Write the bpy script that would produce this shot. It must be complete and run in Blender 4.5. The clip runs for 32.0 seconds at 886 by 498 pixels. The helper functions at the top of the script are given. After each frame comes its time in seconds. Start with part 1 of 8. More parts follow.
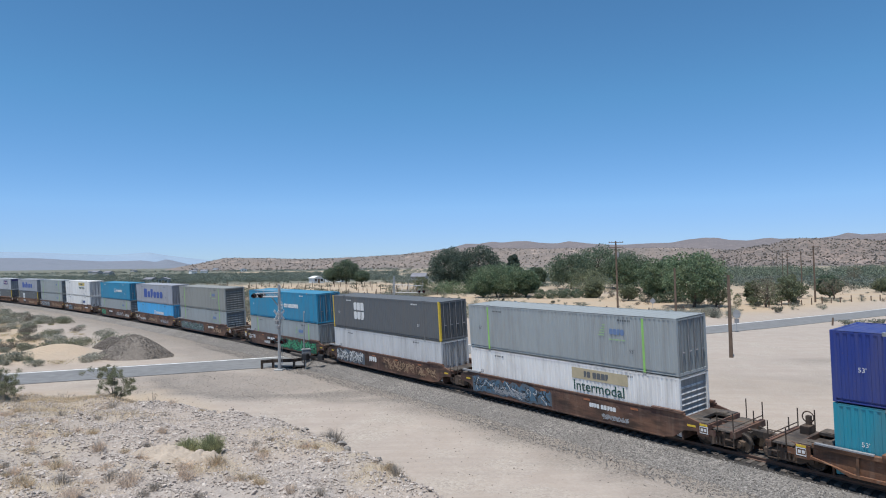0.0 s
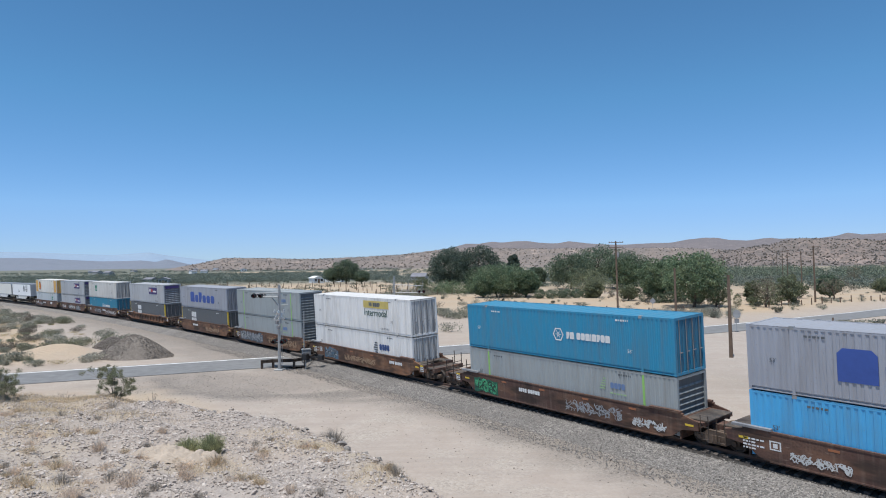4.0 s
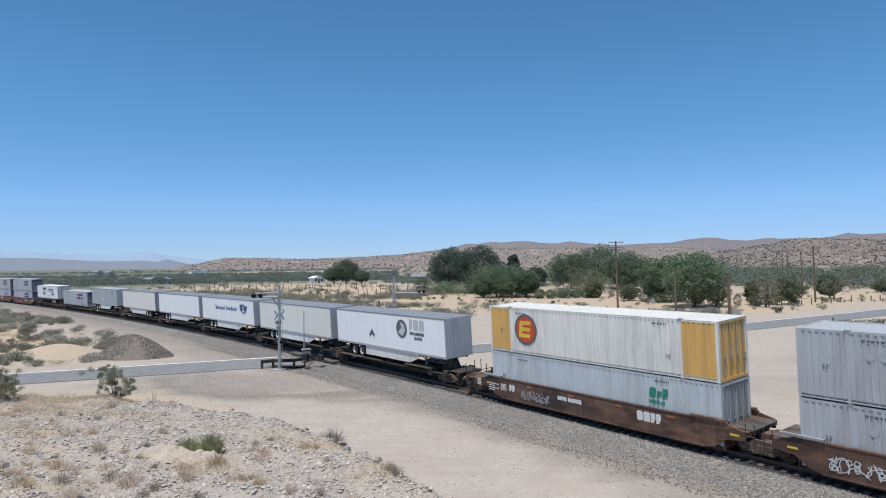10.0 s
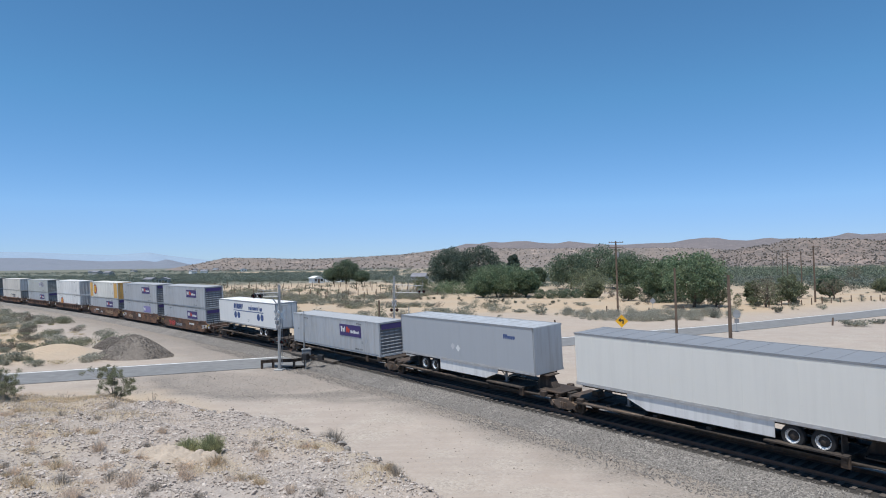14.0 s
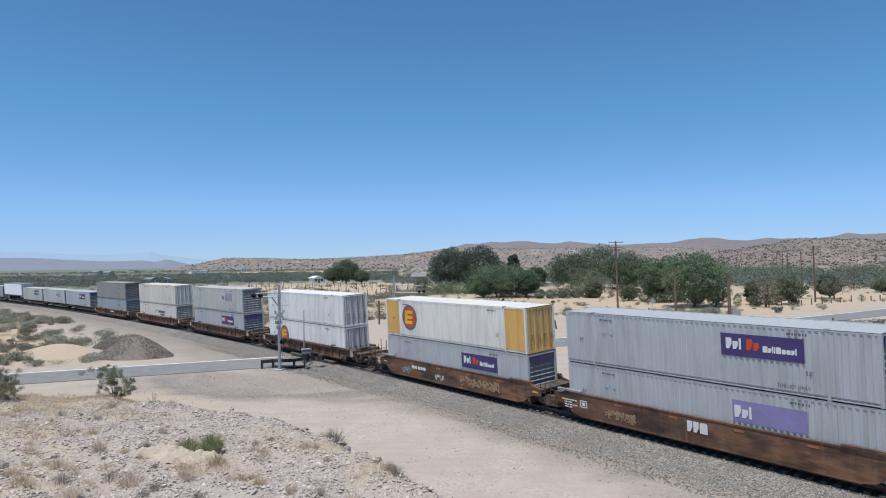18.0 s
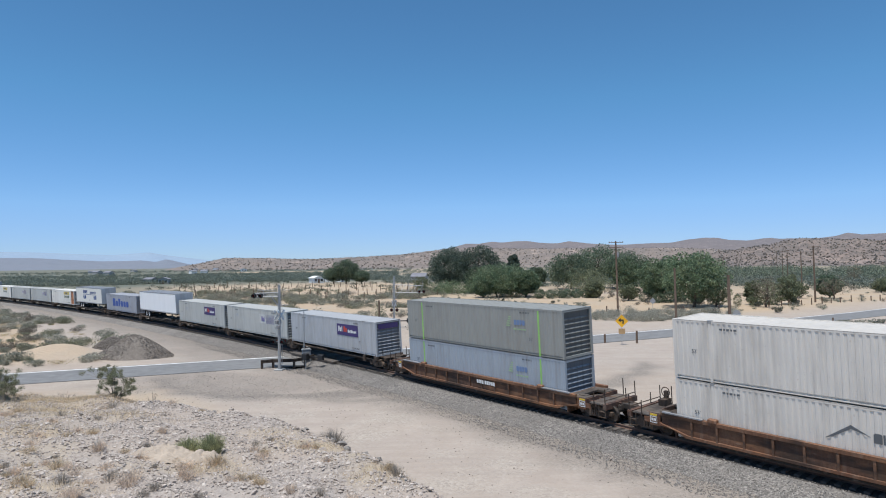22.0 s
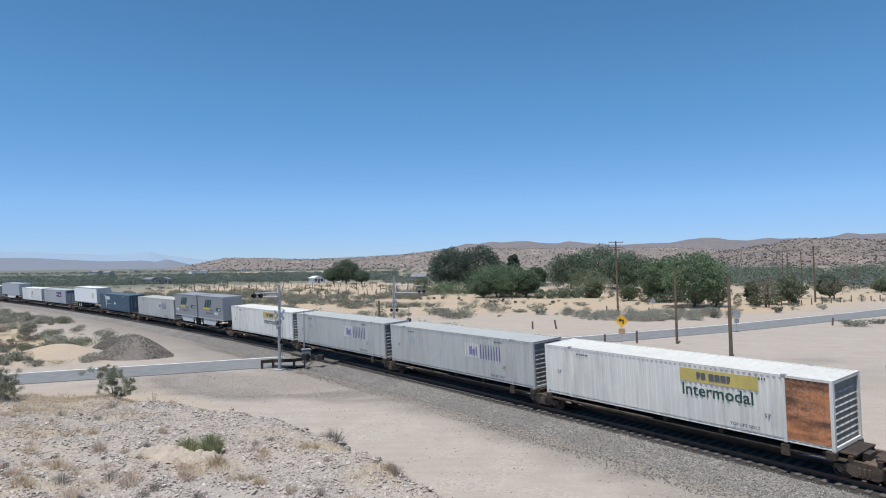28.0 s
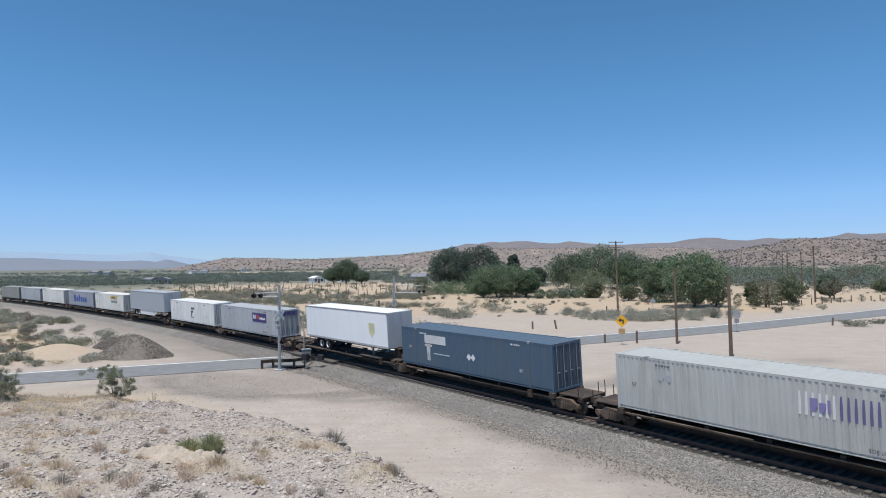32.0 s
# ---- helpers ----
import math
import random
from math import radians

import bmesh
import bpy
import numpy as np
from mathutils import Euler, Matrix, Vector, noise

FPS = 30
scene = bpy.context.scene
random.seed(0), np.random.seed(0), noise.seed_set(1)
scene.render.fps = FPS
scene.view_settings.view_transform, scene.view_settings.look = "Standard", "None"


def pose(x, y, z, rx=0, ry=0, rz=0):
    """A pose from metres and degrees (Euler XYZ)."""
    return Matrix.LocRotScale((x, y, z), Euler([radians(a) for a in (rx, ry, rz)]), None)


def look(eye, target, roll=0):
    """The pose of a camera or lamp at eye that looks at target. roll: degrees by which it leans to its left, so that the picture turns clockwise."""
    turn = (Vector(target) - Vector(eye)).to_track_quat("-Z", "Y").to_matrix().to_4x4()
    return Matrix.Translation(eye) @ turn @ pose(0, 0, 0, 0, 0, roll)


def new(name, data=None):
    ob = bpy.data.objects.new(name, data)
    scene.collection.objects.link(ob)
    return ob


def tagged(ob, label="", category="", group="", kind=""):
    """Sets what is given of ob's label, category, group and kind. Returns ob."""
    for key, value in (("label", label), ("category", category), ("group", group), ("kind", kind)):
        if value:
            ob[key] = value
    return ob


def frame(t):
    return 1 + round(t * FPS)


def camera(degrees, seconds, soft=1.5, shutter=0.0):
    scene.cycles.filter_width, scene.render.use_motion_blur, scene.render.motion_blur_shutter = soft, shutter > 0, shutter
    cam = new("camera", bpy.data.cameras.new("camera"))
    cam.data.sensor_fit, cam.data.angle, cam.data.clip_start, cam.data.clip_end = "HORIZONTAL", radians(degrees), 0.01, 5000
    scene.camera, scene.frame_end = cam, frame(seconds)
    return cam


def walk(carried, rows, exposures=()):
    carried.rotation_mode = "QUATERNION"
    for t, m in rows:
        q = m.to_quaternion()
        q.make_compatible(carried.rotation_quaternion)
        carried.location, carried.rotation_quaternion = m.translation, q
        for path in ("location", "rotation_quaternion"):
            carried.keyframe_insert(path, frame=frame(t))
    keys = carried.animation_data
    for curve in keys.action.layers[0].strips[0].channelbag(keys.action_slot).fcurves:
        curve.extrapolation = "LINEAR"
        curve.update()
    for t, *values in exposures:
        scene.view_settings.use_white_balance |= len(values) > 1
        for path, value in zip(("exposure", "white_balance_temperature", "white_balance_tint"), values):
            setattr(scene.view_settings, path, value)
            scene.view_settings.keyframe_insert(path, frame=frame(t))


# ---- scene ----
cam = camera(68.704, 32.0, 1.05)
EYE = (0.0, 0.0, 8.952)
AIM = (0.0, 100.0, 8.952 + 2.0948)
walk(cam, [(0.0, look(EYE, AIM, -0.694)), (32.0, look(EYE, AIM, -0.694))], exposures=[(0.0, 0.11, 6350, 10), (32.0, 0.11, 6350, 10)])

# ---- world, sun, exposure ----
SUN_DIR = Vector((-0.145, -0.245, 0.959)).normalized()
world = bpy.data.worlds.new("sky")
scene.world = world
world.use_nodes = True
wn = world.node_tree.nodes
sky = wn.new("ShaderNodeTexSky")
sky.sky_type = "NISHITA"
sky.sun_disc = False
sky.sun_elevation = math.asin(SUN_DIR.z)
sky.sun_rotation = math.atan2(SUN_DIR.x, SUN_DIR.y)
sky.altitude = 2800
sky.air_density = 1.0
sky.dust_density = 0.0
sky.ozone_density = 5.0
tone = wn.new("ShaderNodeMix")
tone.data_type, tone.blend_type = "RGBA", "MULTIPLY"
tone.inputs[0].default_value = 1.0
# the air is hazier and bluer low over the plain than overhead
haze = wn.new("ShaderNodeMix")
haze.data_type = "RGBA"
haze.inputs[6].default_value, haze.inputs[7].default_value = (0.80, 0.81, 0.99, 1), (0.725, 1.09, 1.11, 1)
up = wn.new("ShaderNodeSeparateXYZ")
rise = wn.new("ShaderNodeMapRange")
rise.inputs[1].default_value, rise.inputs[2].default_value = 0.0, 0.24
world.node_tree.links.new(wn.new("ShaderNodeTexCoord").outputs["Generated"], up.inputs[0])
world.node_tree.links.new(up.outputs[2], rise.inputs[0])
world.node_tree.links.new(rise.outputs[0], haze.inputs[0])
# a dull blue layer of dust lies on the horizon itself
layer = wn.new("ShaderNodeMix")
layer.data_type = "RGBA"
layer.inputs[6].default_value = (0.53, 0.655, 0.90, 1)
low = wn.new("ShaderNodeMapRange")
low.inputs[1].default_value, low.inputs[2].default_value = 0.0, 0.085
world.node_tree.links.new(up.outputs[2], low.inputs[0])
world.node_tree.links.new(low.outputs[0], layer.inputs[0])
world.node_tree.links.new(haze.outputs[2], layer.inputs[7])
world.node_tree.links.new(layer.outputs[2], tone.inputs[7])
world.node_tree.links.new(sky.outputs[0], tone.inputs[6])
world.node_tree.links.new(tone.outputs[2], wn["Background"].inputs[0])
wn["Background"].inputs[1].default_value = 0.115
sun_data = bpy.data.lights.new("sun", "SUN")
sun_data.energy = 4.5
sun_data.angle = radians(0.53)
sun_data.color = (1.0, 0.965, 0.905)
sun = new("sun", sun_data)
sun.matrix_world = look(SUN_DIR * 200, (0, 0, 0))

# ---- materials ----
MATS = {}


def nodes_of(name):
    m = bpy.data.materials.new(name)
    m.use_nodes = True
    return m, m.node_tree.nodes, m.node_tree.links, m.node_tree.nodes["Principled BSDF"]


def mixer(n, l, fac, a, b, mode="MIX"):
    x = n.new("ShaderNodeMix")
    x.data_type, x.blend_type = "RGBA", mode
    for sock, val in ((x.inputs[0], fac), (x.inputs[6], a), (x.inputs[7], b)):
        if isinstance(val, bpy.types.NodeSocket):
            l.new(val, sock)
        elif isinstance(val, (int, float)):
            sock.default_value = val
        else:
            sock.default_value = (*val, 1)
    return x.outputs[2]


def noise_fac(n, l, scale, lo=0.4, hi=0.6, detail=4, stretch=None, space="Object"):
    tc = n.new("ShaderNodeTexCoord")
    vec = tc.outputs[space]
    if stretch:
        mp = n.new("ShaderNodeMapping")
        mp.inputs["Scale"].default_value = stretch
        l.new(vec, mp.inputs[0])
        vec = mp.outputs[0]
    t = n.new("ShaderNodeTexNoise")
    t.inputs["Scale"].default_value, t.inputs["Detail"].default_value = scale, detail
    l.new(vec, t.inputs[0])
    r = n.new("ShaderNodeMapRange")
    r.inputs[1].default_value, r.inputs[2].default_value = lo, hi
    l.new(t.outputs[0], r.inputs[0])
    return r.outputs[0]


def bump(n, l, p, height, strength, dist=0.02):
    b = n.new("ShaderNodeBump")
    b.inputs["Strength"].default_value, b.inputs["Distance"].default_value = strength, dist
    l.new(height, b.inputs["Height"])
    l.new(b.outputs[0], p.inputs["Normal"])


def tint_random(n, l, col, amount):
    """Varies the brightness from object to object."""
    oi = n.new("ShaderNodeObjectInfo")
    r = n.new("ShaderNodeMapRange")
    r.inputs[3].default_value, r.inputs[4].default_value = 1 - amount, 1 + amount
    l.new(oi.outputs["Random"], r.inputs[0])
    h = n.new("ShaderNodeHueSaturation")
    l.new(col, h.inputs["Color"])
    l.new(r.outputs[0], h.inputs["Value"])
    return h.outputs[0]


def paint(name, col, dirt=(0.16, 0.13, 0.10), amount=0.3, rough=0.55, metal=0.0, patchy=0.86):
    """Weathered paint on steel: vertical streaks, dirty patches, fine wear."""
    if name in MATS:
        return MATS[name]
    m, n, l, p = nodes_of(name)
    streak = noise_fac(n, l, 2.2, 0.45, 0.75, 5, (1.6, 1.6, 0.12))
    patch = noise_fac(n, l, 0.55, 0.42, 0.72, 6)
    c = mixer(n, l, patch, col, tuple(min(1, a * patchy + 0.02) for a in col))
    s = n.new("ShaderNodeMath")
    s.operation = "MULTIPLY"
    s.inputs[1].default_value = amount
    l.new(streak, s.inputs[0])
    c = mixer(n, l, s.outputs[0], c, dirt)
    spots = noise_fac(n, l, 9.0, 0.66, 0.74, 3)
    s2 = n.new("ShaderNodeMath")
    s2.operation = "MULTIPLY"
    s2.inputs[1].default_value = amount * 0.7
    l.new(spots, s2.inputs[0])
    c = mixer(n, l, s2.outputs[0], c, (0.2, 0.11, 0.07))
    l.new(c, p.inputs["Base Color"])
    p.inputs["Roughness"].default_value, p.inputs["Metallic"].default_value = rough, metal
    bump(n, l, p, patch, 0.12, 0.02)
    MATS[name] = m
    return m


def rusty(name, col, rust, rough=0.85, scale=1.6):
    """Old freight car paint gone over to rust."""
    if name in MATS:
        return MATS[name]
    m, n, l, p = nodes_of(name)
    big = noise_fac(n, l, scale * 0.5, 0.38, 0.66, 6, (1, 1, 0.6))
    fine = noise_fac(n, l, scale * 7, 0.4, 0.75, 5)
    streak = noise_fac(n, l, 3.0, 0.5, 0.8, 4, (1.5, 1.5, 0.15))
    c = mixer(n, l, big, col, rust)
    c = mixer(n, l, fine, c, tuple(a * 0.55 for a in rust))
    s = n.new("ShaderNodeMath")
    s.operation = "MULTIPLY"
    s.inputs[1].default_value = 0.45
    l.new(streak, s.inputs[0])
    c = mixer(n, l, s.outputs[0], c, (0.26, 0.2, 0.15))
    scuff = n.new("ShaderNodeMath")
    scuff.operation = "MULTIPLY"
    scuff.inputs[1].default_value = 0.5
    l.new(noise_fac(n, l, 5.0, 0.62, 0.72, 6, (0.35, 1, 1.4)), scuff.inputs[0])
    c = mixer(n, l, scuff.outputs[0], c, (0.30, 0.22, 0.17))
    bare = n.new("ShaderNodeMath")
    bare.operation = "MULTIPLY"
    bare.inputs[1].default_value = 0.5
    l.new(noise_fac(n, l, 0.7, 0.5, 0.64, 7, (0.3, 1, 1.3)), bare.inputs[0])
    c = mixer(n, l, bare.outputs[0], c, (min(1, rust[0] * 1.75), rust[1] * 1.65, rust[2] * 1.35))
    soot = n.new("ShaderNodeMath")
    soot.operation = "MULTIPLY"
    soot.inputs[1].default_value = 0.75
    l.new(noise_fac(n, l, 1.1, 0.47, 0.64, 7, (0.5, 1, 1.8)), soot.inputs[0])
    c = mixer(n, l, soot.outputs[0], c, (0.03, 0.022, 0.018))
    l.new(tint_random(n, l, c, 0.12), p.inputs["Base Color"])
    p.inputs["Roughness"].default_value = rough
    bump(n, l, p, fine, 0.25, 0.01)
    MATS[name] = m
    return m


def plain(name, col, rough=0.6, metal=0.0, scale=6.0, vary=0.25, bumpy=0.1):
    """A surface with grain at two scales."""
    if name in MATS:
        return MATS[name]
    m, n, l, p = nodes_of(name)
    a = noise_fac(n, l, scale, 0.3, 0.7, 5)
    b = noise_fac(n, l, scale * 0.13, 0.35, 0.65, 3)
    c = mixer(n, l, a, col, tuple(x * (1 - vary) for x in col))
    c = mixer(n, l, b, c, tuple(min(1, x * (1 + vary * 0.5)) for x in col))
    l.new(c, p.inputs["Base Color"])
    p.inputs["Roughness"].default_value, p.inputs["Metallic"].default_value = rough, metal
    if bumpy:
        bump(n, l, p, a, bumpy, 0.02)
    MATS[name] = m
    return m


def leafy(name, col, dry, scale=0.5):
    """Foliage: each leaf of its own tone, tones drifting over the crown."""
    if name in MATS:
        return MATS[name]
    m, n, l, p = nodes_of(name)
    g = n.new("ShaderNodeNewGeometry")
    r = n.new("ShaderNodeMapRange")
    r.inputs[3].default_value, r.inputs[4].default_value = 0.6, 1.5
    l.new(g.outputs["Random Per Island"], r.inputs[0])
    c = mixer(n, l, noise_fac(n, l, scale, 0.4, 0.65, 3), col, dry)
    h = n.new("ShaderNodeHueSaturation")
    l.new(c, h.inputs["Color"])
    l.new(r.outputs[0], h.inputs["Value"])
    l.new(tint_random(n, l, h.outputs[0], 0.12), p.inputs["Base Color"])
    p.inputs["Roughness"].default_value = 0.75
    tl = n.new("ShaderNodeBsdfTranslucent")
    l.new(h.outputs[0], tl.inputs[0])
    mx = n.new("ShaderNodeMixShader")
    mx.inputs[0].default_value = 0.42
    l.new(p.outputs[0], mx.inputs[1])
    l.new(tl.outputs[0], mx.inputs[2])
    l.new(mx.outputs[0], n["Material Output"].inputs[0])
    MATS[name] = m
    return m


def stone_cells(n, l, scale, dark, mid, pale):
    """Colour and height of a layer of small stones."""
    tc = n.new("ShaderNodeTexCoord")
    v = n.new("ShaderNodeTexVoronoi")
    v.inputs["Scale"].default_value = scale
    l.new(tc.outputs["Object"], v.inputs["Vector"])
    sep = n.new("ShaderNodeSeparateColor")
    l.new(v.outputs["Color"], sep.inputs[0])
    r = n.new("ShaderNodeValToRGB")
    r.color_ramp.elements[0].color, r.color_ramp.elements[1].color = (*dark, 1), (*pale, 1)
    e = r.color_ramp.elements.new(0.5)
    e.color = (*mid, 1)
    l.new(sep.outputs[0], r.inputs[0])
    inv = n.new("ShaderNodeMath")
    inv.operation = "SUBTRACT"
    inv.inputs[0].default_value = 1.0
    l.new(v.outputs["Distance"], inv.inputs[1])
    return r.outputs[0], inv.outputs[0]


def soil_material():
    """Desert ground. Soil attribute: red pale rock, green grey track gravel, blue packed dirt; none: tan sand."""
    m, n, l, p = nodes_of("desert_soil")
    at = n.new("ShaderNodeAttribute")
    at.attribute_name = "soil"
    sep = n.new("ShaderNodeSeparateColor")
    l.new(at.outputs["Color"], sep.inputs[0])
    fine = noise_fac(n, l, 5.0, 0.3, 0.7, 8)
    mid = noise_fac(n, l, 0.9, 0.35, 0.65, 6)
    wide = noise_fac(n, l, 0.07, 0.35, 0.65, 5)
    grit = noise_fac(n, l, 16.0, 0.35, 0.7, 4)
    sand = mixer(n, l, wide, (0.425, 0.31, 0.195), (0.40, 0.34, 0.26))
    sand = mixer(n, l, mid, sand, (0.455, 0.345, 0.235))
    rock = mixer(n, l, mid, (0.385, 0.338, 0.297), (0.315, 0.275, 0.243))
    rock = mixer(n, l, noise_fac(n, l, 0.35, 0.55, 0.7, 5), rock, (0.37, 0.314, 0.265))
    cells, stones_up = stone_cells(n, l, 11.0, (0.22, 0.194, 0.176), (0.32, 0.282, 0.256), (0.41, 0.366, 0.334))
    rock = mixer(n, l, noise_fac(n, l, 0.8, 0.3, 0.55, 5), rock, cells)
    rock = mixer(n, l, noise_fac(n, l, 0.22, 0.44, 0.62, 5), rock, (0.365, 0.31, 0.265))
    grav, _ = stone_cells(n, l, 13.0, (0.115, 0.102, 0.09), (0.19, 0.168, 0.146), (0.29, 0.258, 0.225))
    grav = mixer(n, l, noise_fac(n, l, 0.45, 0.55, 0.8, 5), grav, (0.27, 0.23, 0.19))
    dirt = mixer(n, l, mid, (0.415, 0.355, 0.303), (0.37, 0.312, 0.266))
    dirt = mixer(n, l, noise_fac(n, l, 0.5, 0.5, 0.75, 6), dirt, (0.36, 0.30, 0.25))
    tc = n.new("ShaderNodeTexCoord")
    mp = n.new("ShaderNodeMapping")
    mp.inputs["Rotation"].default_value = (0, 0, 0.93)
    mp.inputs["Scale"].default_value = (0.09, 1.3, 1)
    l.new(tc.outputs["Object"], mp.inputs[0])
    tn = n.new("ShaderNodeTexNoise")
    tn.inputs["Scale"].default_value, tn.inputs["Detail"].default_value = 1.0, 6
    l.new(mp.outputs[0], tn.inputs[0])
    tr = n.new("ShaderNodeMapRange")
    tr.inputs[1].default_value, tr.inputs[2].default_value, tr.inputs[4].default_value = 0.45, 0.7, 0.75
    l.new(tn.outputs[0], tr.inputs[0])
    dirt = mixer(n, l, tr.outputs[0], dirt, (0.335, 0.285, 0.245))
    specks, _ = stone_cells(n, l, 11.0, (0.24, 0.215, 0.19), (0.42, 0.37, 0.31), (0.5, 0.45, 0.39))
    sp = n.new("ShaderNodeMath")
    sp.operation = "MULTIPLY"
    sp.inputs[1].default_value = 0.55
    l.new(noise_fac(n, l, 0.33, 0.45, 0.65, 6), sp.inputs[0])
    dirt = mixer(n, l, sp.outputs[0], dirt, specks)
    sc = n.new("ShaderNodeAttribute")
    sc.attribute_name = "scrub"
    sand = mixer(n, l, sc.outputs["Fac"], sand, mixer(n, l, noise_fac(n, l, 0.03, 0.4, 0.6, 6), (0.085, 0.108, 0.082), (0.115, 0.13, 0.098)))
    straw = n.new("ShaderNodeAttribute")
    straw.attribute_name = "straw"
    rock = mixer(n, l, straw.outputs["Fac"], rock, mixer(n, l, mid, (0.38, 0.31, 0.205), (0.43, 0.35, 0.24)))
    c = mixer(n, l, sep.outputs[2], sand, dirt)
    c = mixer(n, l, sep.outputs[0], c, rock)
    c = mixer(n, l, sep.outputs[1], c, grav)
    s = n.new("ShaderNodeMath")
    s.operation = "MULTIPLY"
    s.inputs[1].default_value = 0.3
    l.new(fine, s.inputs[0])
    c = mixer(n, l, s.outputs[0], c, (0.30, 0.245, 0.19))
    l.new(c, p.inputs["Base Color"])
    p.inputs["Roughness"].default_value = 0.95
    bump(n, l, p, fine, 0.5, 0.06)
    return m


SOIL = soil_material()


def gravel_material(name, dark, mid, pale, scale):
    """Broken stones: each cell of its own grey, with dark joints."""
    m, n, l, p = nodes_of(name)
    col, height_out = stone_cells(n, l, scale, dark, mid, pale)
    col = mixer(n, l, noise_fac(n, l, 0.5, 0.4, 0.7, 4), col, tuple(x * 0.85 for x in mid))
    l.new(col, p.inputs["Base Color"])
    p.inputs["Roughness"].default_value = 0.95
    bump(n, l, p, height_out, 0.9, 0.04)
    return m


# crib stones: oil stain and the shade under the cars in one colour
OILY_SHADED = gravel_material("oily_shaded_ballast", (0.025, 0.022, 0.02), (0.042, 0.038, 0.034), (0.08, 0.071, 0.064), 15)
BALLAST = gravel_material("ballast_stone", (0.11, 0.102, 0.093), (0.19, 0.174, 0.158), (0.315, 0.29, 0.262), 15)
HEAP = gravel_material("heap_gravel", (0.135, 0.118, 0.10), (0.195, 0.168, 0.142), (0.27, 0.235, 0.20), 9)
ASPHALT = plain("asphalt", (0.18, 0.18, 0.178), 0.9, 0, 9.0, 0.22, 0.2)
LINE = plain("road_line", (0.72, 0.71, 0.68), 0.7, 0, 4.0, 0.2)
TIE = plain("tie_wood", (0.10, 0.084, 0.072), 0.9, 0, 5.0, 0.45, 0.4)
RAIL = plain("rail_steel", (0.16, 0.10, 0.075), 0.6, 0.3, 4.0, 0.3)
BROWN = rusty("brown_car_paint", (0.098, 0.050, 0.041), (0.15, 0.082, 0.057))
RUST = rusty("orange_rust", (0.15, 0.066, 0.036), (0.215, 0.105, 0.056))
OCHRE = rusty("ochre_rust", (0.115, 0.054, 0.034), (0.175, 0.09, 0.052))
DARK = rusty("dark_grime", (0.034, 0.031, 0.028), (0.062, 0.048, 0.04))
TYRE = plain("tyre_rubber", (0.022, 0.022, 0.023), 0.85, 0, 8, 0.3)
RIM = plain("wheel_rim", (0.78, 0.78, 0.77), 0.5, 0.0, 6, 0.2)
STEEL = plain("galvanised_steel", (0.36, 0.365, 0.365), 0.5, 0.35, 7, 0.25)
GREYSTEEL = plain("grey_steel", (0.26, 0.26, 0.265), 0.6, 0.2, 6, 0.3)
BLACK = plain("black_paint", (0.02, 0.02, 0.021), 0.6, 0, 6, 0.3)
POLEWOOD = plain("pole_wood", (0.15, 0.105, 0.075), 0.95, 0, 5, 0.4, 0.4)
WHITEMARK = plain("white_marking", (0.74, 0.74, 0.72), 0.6, 0, 5, 0.2, 0)
YELLOWMARK = plain("yellow_marking", (0.72, 0.50, 0.05), 0.6, 0, 5, 0.2, 0)

COL = {
    "lightgrey": (0.345, 0.375, 0.375), "lightgrey_old": (0.30, 0.305, 0.28), "lightgrey_blue": (0.34, 0.385, 0.43), "white": (0.82, 0.805, 0.77), "offwhite": (0.66, 0.645, 0.605), "faded_plate": (0.50, 0.42, 0.27), "beige": (0.70, 0.655, 0.585), "ice": (0.54, 0.585, 0.60),
    "cream": (0.80, 0.775, 0.705), "charcoal": (0.115, 0.125, 0.132), "brightblue": (0.025, 0.26, 0.43), "brightblue_sky": (0.08, 0.42, 0.75),
    "brightblue_teal": (0.025, 0.235, 0.36), "violetgrey": (0.37, 0.385, 0.425), "silvergrey": (0.46, 0.475, 0.49), "silvergrey_old": (0.51, 0.515, 0.485),
    "navy": (0.02, 0.045, 0.24), "teal": (0.02, 0.27, 0.36), "orange": (0.72, 0.42, 0.12), "blue_old": (0.06, 0.11, 0.165),
    "rustpanel": (0.36, 0.135, 0.06), "trailer": (0.90, 0.90, 0.89), "trailer_grey": (0.41, 0.43, 0.45), "darkgrey": (0.285, 0.295, 0.305),
    "palegrey": (0.60, 0.605, 0.60), "greenstripe": (0.30, 0.58, 0.15), "purple": (0.058, 0.04, 0.15), "purple_old": (0.25, 0.22, 0.42), "purple_worn": (0.135, 0.13, 0.27), "signblue": (0.15, 0.23, 0.40), "palegreen": (0.34, 0.50, 0.26), "signyellow": (0.60, 0.47, 0.14),
    "deepblue": (0.045, 0.095, 0.34), "red": (0.62, 0.07, 0.02), "dgreen": (0.02, 0.075, 0.06), "leafgreen": (0.03, 0.23, 0.15),
    "darkblue": (0.04, 0.08, 0.22), "silver": (0.55, 0.555, 0.56), "darkroof": (0.22, 0.23, 0.245),
}


def ink(key):
    return plain("ink_" + key, COL[key], 0.6, 0, 5, 0.18, 0)


def coat(key, amount=0.3):
    return paint("coat_" + key, COL[key], amount=amount)


